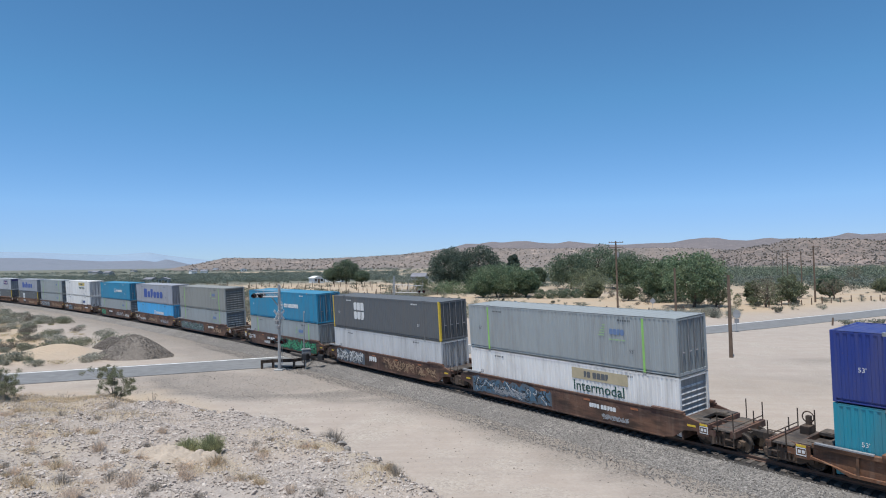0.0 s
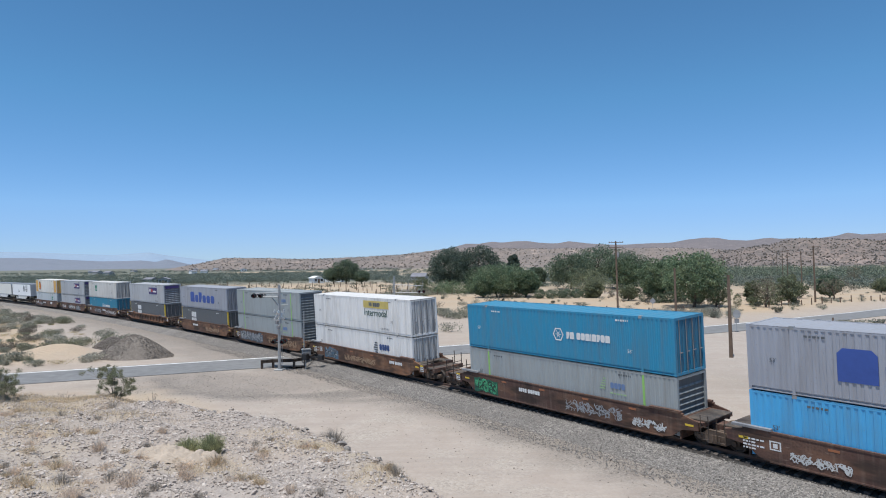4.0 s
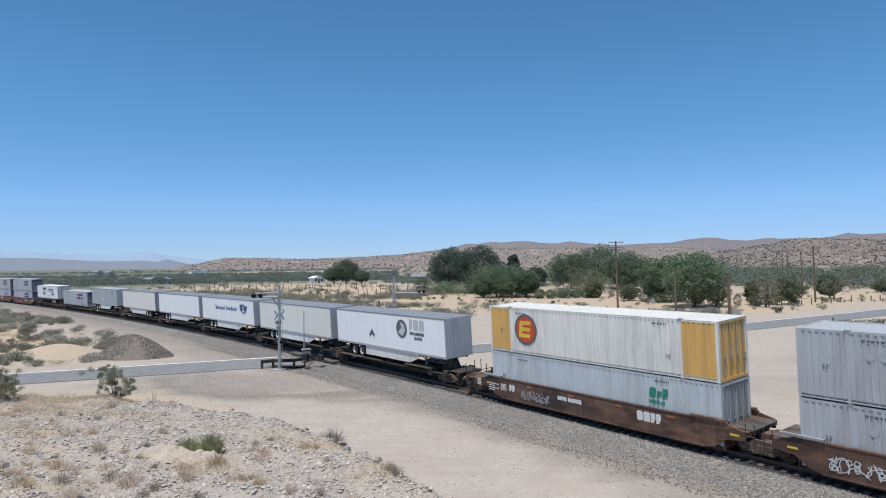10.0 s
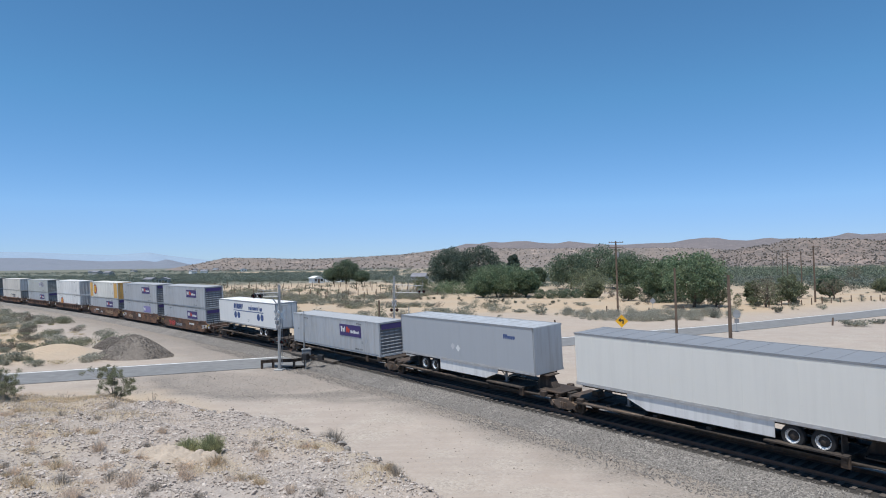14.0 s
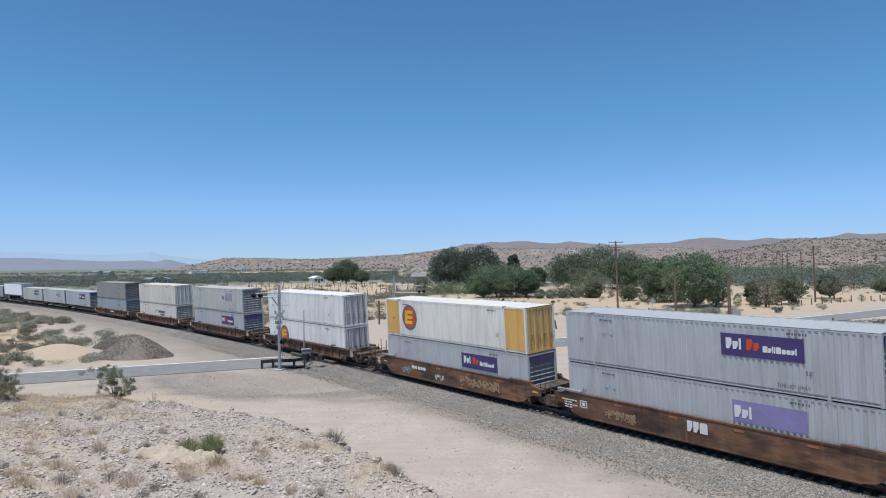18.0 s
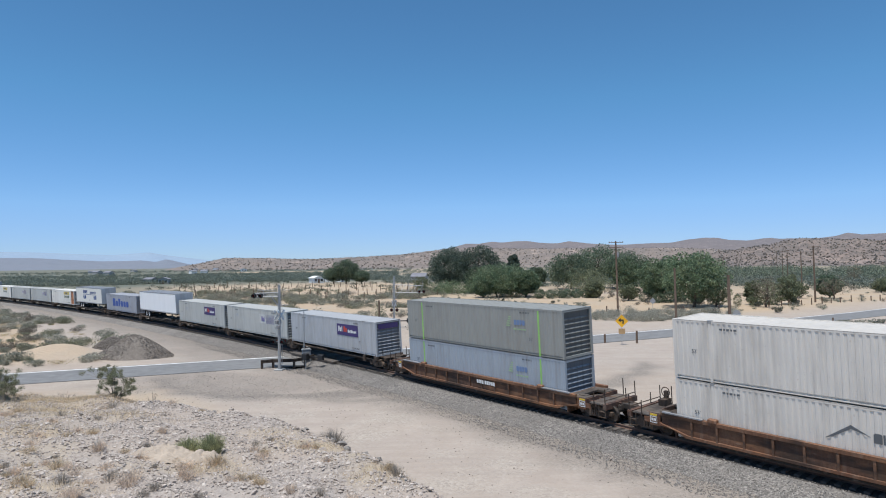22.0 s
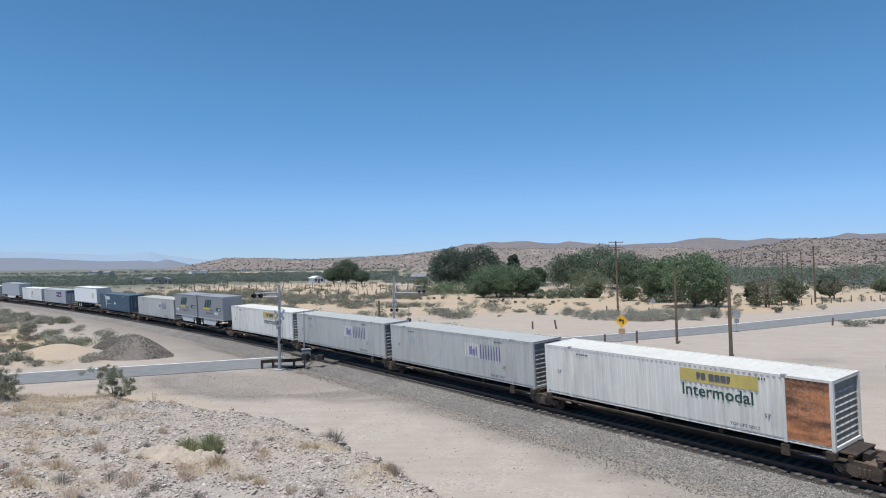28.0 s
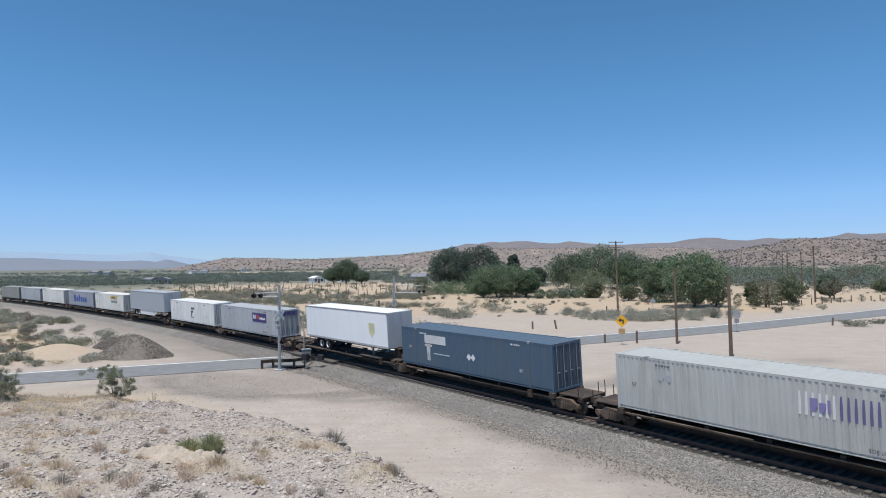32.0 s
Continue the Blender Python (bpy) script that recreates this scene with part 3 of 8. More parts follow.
def rect(s, x0, y0, x1, y1, sl=0.0, t=0.006):
    plate_shape(s, [(x0 + sl * y0, y0), (x1 + sl * y0, y0), (x1 + sl * y1, y1), (x0 + sl * y1, y1)], t)


def disc(s, cx, cy, r, n=24, t=0.006):
    plate_shape(s, [(cx + r * math.cos(6.28319 * i / n), cy + r * math.sin(6.28319 * i / n)) for i in range(n)], t)


def glyph(s, c, h, wide, sl):
    """One solid block of a sign: A tapering, T R H tall, x o n low, i a narrow bar."""
    tall = h if c in "ATRHi" else 0.72 * h
    k = 0.16 * min(wide, tall)
    if c == "A":
        pts = [(0, 0), (wide, 0), (wide, 0.55 * tall), (wide - k, tall), (0.5 * wide, tall)]
    elif c in "Tx":
        pts = [(0, 0), (0.55 * wide, 0), (wide, 0.45 * tall), (wide, tall), (0, tall)]
    elif c in "Ro":
        k = 0.22 * min(wide, tall)
        pts = [(k, 0), (wide - k, 0), (wide, k), (wide, tall - k), (wide - k, tall), (k, tall), (0, tall - k), (0, k)]
    elif c in "Hn":
        pts = [(0, 0), (wide, 0), (wide, tall - k), (wide - k, tall), (k, tall), (0, tall - k)]
    else:
        pts = [(0, 0), (wide, 0), (wide, tall), (0, tall)]
    plate_shape(s, [(x + sl * y, y) for x, y in pts])


def mark(parent, code, h, mat, x, z, sl=0.0, y=-1.302, label="", name="company_mark", broad=1.0, gap=0.16):
    """A row of plain blocks where a company sign stands, each a part."""
    for c in code:
        wide = {"A": 0.8, "T": 0.55, "R": 0.72, "H": 0.78, "x": 0.5, "o": 0.62, "n": 0.66, "i": 0.2, " ": 0.35}[c] * h * broad
        if c != " ":
            part(name, shared(("glyph", c, h, sl, broad), mat, lambda s: glyph(s, c, h, wide, sl)), parent, wall_at(x, z, y), label)
        x += wide + gap * h * (0.6 if c != " " else 0.2)


def bars(parent, n, w, h, mat, x, z, y=-1.302, gap=0.06):
    """A row of small bars where small writing stands."""
    def build(s):
        rnd = random.Random(n)
        u = 0.0
        for i in range(n):
            ww = w * rnd.choice((0.35, 0.6, 1.0))
            rect(s, u, 0, u + ww, h)
            u += ww + gap
    ob = part("small_marking", shared(("small_marking", n, w, h), mat, build), parent, wall_at(x, z, y))
    ob["kind"] = "stuff"
    return ob


def logo(parent, kind, H=2.9, flip=False):
    """The signs that each owner's loads carry on the near side."""
    W, K = WHITEMARK, ink
    if kind == "lightgrey":
        def leaf(s):
            for a in range(5):
                rect(s, -0.5 + 0.07 * a, -0.25 + 0.14 * a, -0.12 + 0.02 * a, -0.19 + 0.14 * a)
        part("company_mark", shared("leaf_mark", K("palegreen"), leaf), parent, wall_at(3.7, 1.95), "pale green striped mark")
        mark(parent, "RRTR", 0.32, K("signblue"), 3.95, 1.8)
        bars(parent, 5, 0.2, 0.07, K("palegreen"), 3.9, 1.5)
    elif kind == "lightgrey_white":
        part("company_mark", shared("round_mark", K("charcoal"), lambda s: [rect(s, -0.5 + 0.2 * abs(a - 2) * 0.5, -0.5 + 0.2 * a, 0.1, -0.38 + 0.2 * a) for a in range(5)]), parent, wall_at(2.9, 1.7))
        mark(parent, "RRTR", 0.5, K("darkblue"), 3.3, 1.5)
    elif kind == "violetgrey":
        mark(parent, "HoTooo", 1.35, K("deepblue"), -4.35, 0.85, 0, label="large blue sign in block shapes", broad=1.4, gap=0.3)
    elif kind == "twoline":
        mark(parent, "RHH", 0.68, W, -4.3, 1.72, label="white two-line sign in block shapes")
        mark(parent, "RRiT", 0.68, W, -4.3, 0.92)
    elif kind == "brightblue":
        def hexa(s):
            for i in range(6):
                a = 1.0472 * i
                b = a + 1.0472
                plate_shape(s, [(0.42 * math.cos(a), 0.42 * math.sin(a)), (0.42 * math.cos(b), 0.42 * math.sin(b)), (0.34 * math.cos(b), 0.34 * math.sin(b)), (0.34 * math.cos(a), 0.34 * math.sin(a))])
                plate_shape(s, [(0.3 * math.cos(a), 0.3 * math.sin(a)), (0.05 * math.cos(a + 0.6), 0.05 * math.sin(a + 0.6)), (0.05 * math.cos(a - 0.6), 0.05 * math.sin(a - 0.6))])
        part("company_mark", shared("hexagon_mark", W, hexa), parent, wall_at(0.3, 1.5), "white hexagon mark")
        mark(parent, "TH RRHiHTRH", 0.40, W, 0.95, 1.3)
    elif kind in ("silvergrey", "silvergrey_faded", "silvergrey_part"):
        if kind == "silvergrey":
            part("sign_plate", shared("sign_plate", K("purple"), lambda s: rect(s, 0, 0, 3.7, 1.02, 0, 0.012)), parent, wall_at(1.5, 1.4), "dark purple sign plate")
            mark(parent, "Txi", 0.5, W, 1.75, 1.72, 0, -1.3155)
            mark(parent, "Tx", 0.5, K("red"), 2.72, 1.72, 0, -1.3155)
            mark(parent, "HxiiHooxi", 0.28, W, 3.45, 1.70, 0, -1.3155)
        elif kind == "silvergrey_faded":
            for i in range(14):
                faded = i < 6
                part("sign_strip", shared(("worn_strip", faded), W if faded else K("purple_worn"), lambda s: plate_shape(s, [(0, 0), (0.11, 0), (0.115, 0.5), (0.10, 0.98), (0.03, 0.98), (0.0, 0.5)])), parent, wall_at(1.42 + 0.27 * i, 1.35), "bleached white sign strip" if faded else "peeling purple sign strip")
            mark(parent, "Txi", 0.55, K("purple_old"), 1.9, 1.55, 0, -1.3155)
        else:
            part("sign_plate", shared("sign_plate_half", K("purple_old"), lambda s: rect(s, 0, 0, 3.3, 0.98)), parent, wall_at(1.9, 1.35), "faded purple sign")
            mark(parent, "Txi", 0.55, W, 2.0, 1.55, 0, -1.3155)
        for x in (-5.3, -4.85):
            part("round_label", shared("round_label", K("trailer_grey"), lambda s: disc(s, 0, 0, 0.17, 12)), parent, wall_at(x, 1.95))
        letters(parent, "TOP LIFT ONLY", 0.2, K("charcoal"), 4.0, 0.3)
    elif kind in ("yellowplate", "yellowplate_old"):
        part("sign_plate", shared("yellow_plate", K("signyellow" if kind == "yellowplate" else "faded_plate"), lambda s: rect(s, 0, 0, 3.9, 0.62, 0, 0.01)), parent, wall_at(1.1, 2.02), "yellow sign plate" if kind == "yellowplate" else "sun-bleached beige sign plate")
        mark(parent, "TR HHHT", 0.34, K("charcoal"), 2.0, 2.16, 0, -1.3155)
        letters(parent, "Intermodal", 0.82, K("dgreen"), 1.15, 1.36, label="dark green word", bold=True)
        letters(parent, "TOP LIFT ONLY", 0.2, K("charcoal"), 3.6, 0.3)
    elif kind == "greensign":
        mark(parent, "RxT", 0.72, K("leafgreen"), -4.2, 1.62, 0.12)
        mark(parent, "TRRRixR", 0.27, K("leafgreen"), -4.2, 1.2)
    elif kind == "greensign_small":
        mark(parent, "RxT", 0.55, K("leafgreen"), 4.1, 1.7, 0.12)
        mark(parent, "TRRRixR", 0.2, K("leafgreen"), 4.1, 1.4)
    elif kind in ("orange_e", "e_low"):
        x, z = (-4.75, 1.55) if kind == "orange_e" else (-4.4, 1.35)
        part("company_mark", shared("round_sign", K("charcoal"), lambda s: disc(s, 0, 0, 0.98)), parent, wall_at(x, z), "round dark sign with orange letter shape")
        part("company_mark", shared("round_field", K("red"), lambda s: disc(s, 0, 0, 0.8)), parent, wall_at(x, z, -1.3095))

        def e_shape(s):
            for y0 in (-0.5, -0.1, 0.3):
                rect(s, -0.3, y0, 0.42, y0 + 0.24, 0.15)
            rect(s, -0.55, -0.5, -0.27, 0.54, 0.15)
        part("company_mark", shared("round_bars", YELLOWMARK, e_shape), parent, wall_at(x, z, -1.3165))
    elif kind == "hillsign":
        mark(parent, "HiRHTTHHTR", 0.38, K("charcoal"), 0.6, 1.55)
        mark(parent, "iHTRHRHRT", 0.24, K("charcoal"), 1.5, 1.2)
        part("company_mark", shared("hill_mark", K("charcoal"), lambda s: plate_shape(s, [(-1.6, 0), (-0.6, 0.7), (0.1, 0.35), (-0.6, 0.55), (-1.3, 0.1)])), parent, wall_at(0.4, 1.4))
    elif kind == "hawksign":
        part("company_mark", shared("hawk_disc", K("charcoal"), lambda s: disc(s, 0, 0, 0.75)), parent, wall_at(2.5, 1.75), "dark round mark")
        part("company_mark", shared("hawk_in", K("silver"), lambda s: plate_shape(s, [(-0.5, -0.3), (0.1, -0.55), (0.5, -0.1), (0.35, 0.4), (-0.2, 0.55), (0.0, 0.1)])), parent, wall_at(2.5, 1.75, -1.3095))
        mark(parent, "THH", 0.85, K("silver"), 3.6, 1.75)
        mark(parent, "TRTixHHRHH", 0.26, K("charcoal"), 3.6, 1.35)
        mark(parent, "HxRTiR", 0.26, K("charcoal"), 4.2, 1.0)
        part("company_mark", shared("chevron", K("charcoal"), lambda s: plate_shape(s, [(-0.42, 0), (0, 0.28), (0.42, 0), (0.42, 0.3), (0, 0.75), (-0.42, 0.3)])), parent, wall_at(-2.0, 0.7))
    elif kind == "mapsign":
        mark(parent, "Rononoxi TxonRnoxi", 0.52, K("signblue"), -3.4, 1.4, broad=1.15)
        part("company_mark", shared("map_mark", K("darkblue"), lambda s: plate_shape(s, [(-1.0, 0.5), (-0.95, -0.1), (-0.6, -0.35), (-0.1, -0.5), (0.1, -0.75), (0.3, -0.45), (0.65, -0.4), (0.75, -0.75), (0.85, -0.3), (1.1, 0.2), (1.2, 0.5), (0.9, 0.3), (0.4, 0.45), (0.2, 0.55)])), parent, wall_at(5.2, 1.75), "dark blue map-shaped mark")
        part("company_mark", shared("map_bar", WHITEMARK, lambda s: [rect(s, -0.1, -0.3, 0.12, 0.35), rect(s, -0.3, -0.35, 0.4, -0.2)]), parent, wall_at(5.2, 1.75, -1.3095))
    elif kind == "discsign":
        mark(parent, "RiiRHTT", 0.62, K("darkblue"), -3.4, 1.75, 0.25)
        mark(parent, "xnixxoxx inx", 0.55, K("darkblue"), 1.0, 1.72)
        part("company_mark", shared("underline", K("darkblue"), lambda s: rect(s, 0, 0, 8.4, 0.09)), parent, wall_at(-3.4, 1.5))
        for x in (-2.9, -1.95, 3.6, 4.55):
            part("round_label", shared("blue_disc", K("darkblue"), lambda s: disc(s, 0, 0, 0.4)), parent, wall_at(x, 1.0))
        letters(parent, "53'", 0.35, K("charcoal"), 0.6, 0.35)
    elif kind == "smallblue":
        mark(parent, "TTxxxx", 0.3, K("darkblue"), 4.6, 2.0)
        part("warning_diamond", shared("diamond", WHITEMARK, lambda s: plate_shape(s, [(-0.25, 0), (0, -0.25), (0.25, 0), (0, 0.25)])), parent, wall_at(-0.2, 0.9))
        part("warning_diamond", shared("diamond", K("silver"), lambda s: plate_shape(s, [(-0.25, 0), (0, -0.25), (0.25, 0), (0, 0.25)])), parent, wall_at(-0.8, 1.0))
    elif kind == "shield":
        part("company_mark", shared("shield", plain("ink_palegold", (0.62, 0.6, 0.36), 0.6, 0, 5, 0.2, 0), lambda s: plate_shape(s, [(-0.45, 0.6), (-0.45, -0.2), (0, -0.65), (0.45, -0.2), (0.45, 0.6)])), parent, wall_at(4.9, 1.3), "pale gold shield mark")
    elif kind == "darkgrey":
        mark(parent, "ART", 1.05, K("dgreen"), -2.0, 1.45, 0.3, label="dark green slanted block sign")
        part("company_mark", shared("yellow_bar", YELLOWMARK, lambda s: rect(s, 0, 0, 2.0, 0.24, 0.35)), parent, wall_at(-2.35, 1.15))
        letters(parent, "Freight", 0.42, K("dgreen"), -0.1, 1.0)
        bars(parent, 9, 0.36, 0.16, K("charcoal"), -1.5, 0.62)
        part("sign_plate", shared("dark_plate", K("dgreen"), lambda s: rect(s, 0, 0, 1.6, 0.42)), parent, wall_at(2.0, 1.1))
        mark(parent, "HToxo", 0.2, W, 2.75, 1.2, 0.1, -1.3155)
        for x in (-3.5, -2.95) if flip else (1.7, 2.3):
            part("warning_diamond", shared("diamond", WHITEMARK, lambda s: plate_shape(s, [(-0.25, 0), (0, -0.25), (0.25, 0), (0, 0.25)])), parent, wall_at(x, 0.75))
    elif kind == "slantsign":
        part("company_mark", shared("k_mark", K("charcoal"), lambda s: [rect(s, -0.5, 0.25, 0.7, 0.5, 0.3), rect(s, -0.6, -0.2, 0.3, 0.05, 0.3), plate_shape(s, [(-0.7, -0.7), (-0.4, -0.7), (0.2, 0.1), (-0.1, 0.1)])]), parent, wall_at(0.5, 1.6))
        bars(parent, 6, 0.3, 0.12, K("charcoal"), -0.2, 0.7)
    elif kind == "blue":
        part("sign_plate", shared("pale_plate", K("palegrey"), lambda s: rect(s, 0, 0, 2.6, 0.62)), parent, wall_at(-5.0, 1.85), "faded pale sign")
        part("company_mark", shared("figure_mark", K("palegrey"), lambda s: [rect(s, -0.12, 0, 0.02, 0.7), rect(s, 0.1, 0, 0.24, 0.7), rect(s, -0.16, 0.6, 0.28, 1.25), rect(s, -0.4, 1.05, 0.5, 1.2)]), parent, wall_at(-4.6, 0.55))
        bars(parent, 5, 0.4, 0.07, K("palegrey"), -3.9, 1.1)
        for x in (0.2, 0.65):
            part("round_label", shared("diamond", WHITEMARK, lambda s: plate_shape(s, [(-0.25, 0), (0, -0.25), (0.25, 0), (0, 0.25)])), parent, wall_at(x, 1.3))
    elif kind == "navy":
        letters(parent, "53'", 0.5, W, -6.1, 1.1)
        bars(parent, 4, 0.3, 0.14, W, -3.5, 1.9)
    elif kind == "small_yellowplate":
        part("sign_plate", shared("yellow_plate", K("signyellow"), lambda s: rect(s, 0, 0, 3.9, 0.62, 0, 0.01)), parent, wall_at(1.1, 2.02), "yellow sign plate")
        mark(parent, "TR HHHT", 0.34, K("charcoal"), 2.0, 2.16, 0, -1.3155)
        letters(parent, "Intermodal", 0.82, K("dgreen"), 1.15, 1.36, label="dark green word", bold=True)


# ---- intermodal containers ----
def corrugated(s, x0, x1, z0, z1, y, pitch=0.27, depth=0.024):
    """A side sheet with upright folds; y is its outer plane, faces -y when y is negative."""
    sg = 1 if y < 0 else -1
    xs = []
    x = x0
    while x < x1 - 0.02:
        for dx, d in ((0.0, 0), (pitch * 0.42, 0), (pitch * 0.52, depth), (pitch * 0.90, depth)):
            if x + dx < x1:
                xs.append((x + dx, y + sg * d))
        x += pitch
    xs.append((x1, y))
    pts = [(a, b, z0) for a, b in xs] + [(a, b, z1) for a, b in xs]
    k = len(xs)
    s.add(pts, [(i, i + 1, k + i + 1, k + i) for i in range(k - 1)])


CONTAINER_GROUP = "containers on the train"
RUSTPANEL = rusty("rust_eaten_panel", (0.56, 0.26, 0.14), (0.42, 0.18, 0.09))


def make_container(colour, sign, end="h", stripe=None, label="", length=16.15, roof=None, end_colour=None, height_=2.9, first_colour=None):
    c = coat(colour)
    trim = c
    root = thing("shipping_container", label, "container", CONTAINER_GROUP)
    L, H = length / 2, height_
    lift = 6.1 if length > 13 else None
    dark = coat(end_colour or colour)
    for y, nm in ((-1.3, "n"), (1.3, "f")):
        cuts = (-L + 0.1, -lift, lift, L - 0.1) if lift else (-L + 0.1, L - 0.1)
        for k, (xa, xb) in enumerate(zip(cuts[:-1], cuts[1:])):
            shade = (RUSTPANEL if first_colour == "rustpanel" else coat(first_colour)) if first_colour and (k == 2 or (k == 0 and first_colour == "orange")) else c
            part("side_wall", shared(("side_wall", nm, length, k), shade, lambda s: corrugated(s, xa, xb, 0.17, H - 0.1, y)), root)
        a, b = (y, y + 0.1) if y < 0 else (y - 0.1, y)
        r0, r1 = (y + 0.075, y + 0.15) if y < 0 else (y - 0.15, y - 0.075)
        part("bottom_rail", shared(("bottom_rail", nm, length), trim, lambda s: [s.box(-L + 0.1, L - 0.1, r0, r1, 0.0, 0.2), s.box(-L + 0.1, L - 0.1, *((y + 0.005, r0) if y < 0 else (r1, y - 0.005)), 0.03, 0.075)]), root)
        part("top_rail", shared(("top_rail", nm, length), trim, lambda s: s.box(-L + 0.1, L - 0.1, a, b, H - 0.105, H - 0.02)), root)
        for e in (-1, 1):
            x0, x1 = sorted((e * L, e * (L - 0.14)))
            p0, p1 = (y - 0.004, y + 0.15) if y < 0 else (y - 0.15, y + 0.004)
            mat = YELLOWMARK if stripe == "yellow" and nm == "n" else c
            part("corner_post", shared(("corner_post", nm, e, length), mat, lambda s: s.box(x0, x1, p0, p1, 0.0, H - 0.0)), root)
            if lift:
                q0, q1 = (y - 0.014, y + 0.05) if y < 0 else (y - 0.05, y + 0.014)
                mat = ink("greenstripe") if stripe == "green" else c
                part("lifting_post", shared(("lifting_post", nm, e), mat, lambda s: s.box(e * lift - 0.065, e * lift + 0.065, q0, q1, 0.0, H + 0.02)), root)
                part("corner_casting", shared(("corner_casting", nm, e), STEEL if stripe is None else c, lambda s: s.box(e * lift - 0.1, e * lift + 0.1, q0 - 0.004, q1 + 0.1 if y < 0 else q1 + 0.004, H - 0.11, H + 0.03)), root)

    def roof_sheet(s):
        n = int(length / 0.6)
        xs = []
        for i in range(n):
            x = -L + 0.12 + i * (length - 0.24) / n
            xs += [(x, 0.0), (x + 0.25, 0.0), (x + 0.3, -0.02), (x + 0.5, -0.02)]
        xs.append((L - 0.12, 0.0))
        pts = [(a, -1.22, H - 0.02 + d) for a, d in xs] + [(a, 1.22, H - 0.02 + d) for a, d in xs]
        k = len(xs)
        s.add(pts, [(i, i + 1, k + i + 1, k + i) for i in range(k - 1)])
        s.box(-L, L, -1.3, -1.215, H - 0.04, H - 0.005)
        s.box(-L, L, 1.215, 1.3, H - 0.04, H - 0.005)
        s.box(-L, -L + 0.13, -1.215, 1.215, H - 0.06, H - 0.006)
        s.box(L - 0.13, L, -1.215, 1.215, H - 0.06, H - 0.006)
    part("roof", shared(("roof", length), paint("roof_" + (roof or colour), tuple(0.74 * v + 0.02 for v in COL[roof or colour]), (0.22, 0.19, 0.16), 0.2, 0.6), roof_sheet), root)
    part("floor_panel", shared(("floor_panel", length), DARK, lambda s: s.box(-L + 0.1, L - 0.1, -1.2, 1.2, 0.05, 0.12)), root)

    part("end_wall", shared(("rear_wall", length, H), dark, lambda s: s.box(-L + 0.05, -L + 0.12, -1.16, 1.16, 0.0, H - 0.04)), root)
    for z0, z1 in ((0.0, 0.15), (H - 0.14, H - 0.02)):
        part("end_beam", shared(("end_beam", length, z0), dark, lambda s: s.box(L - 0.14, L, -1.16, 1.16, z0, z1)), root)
    # ribs and doors: the coat darkened for the end's shade, plus dirt streaks
    shaded_grime = paint("shaded_grimy_" + (end_colour or colour), tuple(0.72 * v for v in COL[end_colour or colour]), (0.07, 0.065, 0.06), 1.0, 0.7)
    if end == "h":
        # front panel: coat colour cut to about a third, shade put into it
        part("end_wall", shared(("front_wall", length, H), paint("shaded_end_panel_" + (end_colour or colour), tuple(0.36 * v for v in COL[end_colour or colour]), (0.07, 0.065, 0.06), 0.6, 0.7), lambda s: s.box(L - 0.13, L - 0.1, -1.16, 1.16, 0.1, H - 0.1)), root)
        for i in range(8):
            part("rib", shared(("end_rib", length), shaded_grime, lambda s: s.prism([(L - 0.1, 0), (L - 0.055, 0.03), (L - 0.055, 0.05), (L - 0.1, 0.12)], -1.12, 1.12)), root, (0, 0, 0.3 + i * 0.28))
    else:
        dark = shaded_grime if end_colour is None else dark
        for y0, y1 in ((-1.15, -0.01), (0.01, 1.15)):
            def leaf(s):
                s.box(L - 0.1, L - 0.05, y0, y1, 0.15, H - 0.14)
                for i in range(4):
                    a = y0 + 0.06 + i * 0.28
                    s.add([(L - 0.05, a, 0.2), (L - 0.022, a + 0.03, 0.2), (L - 0.022, a + 0.14, 0.2), (L - 0.05, a + 0.17, 0.2), (L - 0.05, a, H - 0.2), (L - 0.022, a + 0.03, H - 0.2), (L - 0.022, a + 0.14, H - 0.2), (L - 0.05, a + 0.17, H - 0.2)], [(0, 1, 5, 4), (1, 2, 6, 5), (2, 3, 7, 6), (4, 5, 6, 7), (3, 2, 1, 0)])
            d = part("door", shared(("door", y0, length, H), dark, leaf), root)
            for yy in (y0 + 0.27, y1 - 0.27):
                part("lock_rod", shared(("lock_rod", length, H), GREYSTEEL, lambda s: [s.tube((L - 0.005, 0, 0.08), (L - 0.005, 0, H - 0.08), 0.022, 6), s.box(L - 0.02, L + 0.02, -0.02, 0.22, 1.1, 1.15)]), d, (0, yy, 0))
    if length > 13:
        m = WHITEMARK if sum(COL[colour]) < 0.75 else ink("charcoal")
        for x in (5.2, -7.1):
            letters(root, "53'" if colour not in ("charcoal", "lightgrey_old") else "51'", 0.27, m, x, 0.9 if x > 0 else 1.3)
        bars(root, 6, 0.16, 0.1, m, 4.5, 2.55)
        bars(root, 5, 0.14, 0.09, m, -5.6, 2.5)
    if sign:
        logo(root, sign, H)
    if colour == "silvergrey":
        part("sign_plate", shared(("end_sign", length), ink("purple"), lambda s: rect(s, 0, 0, 2.0, 0.42, 0, 0.01)), root, front_at(-1.0, H - 0.62, L - 0.018), "dark purple sign on the end wall")
    return root


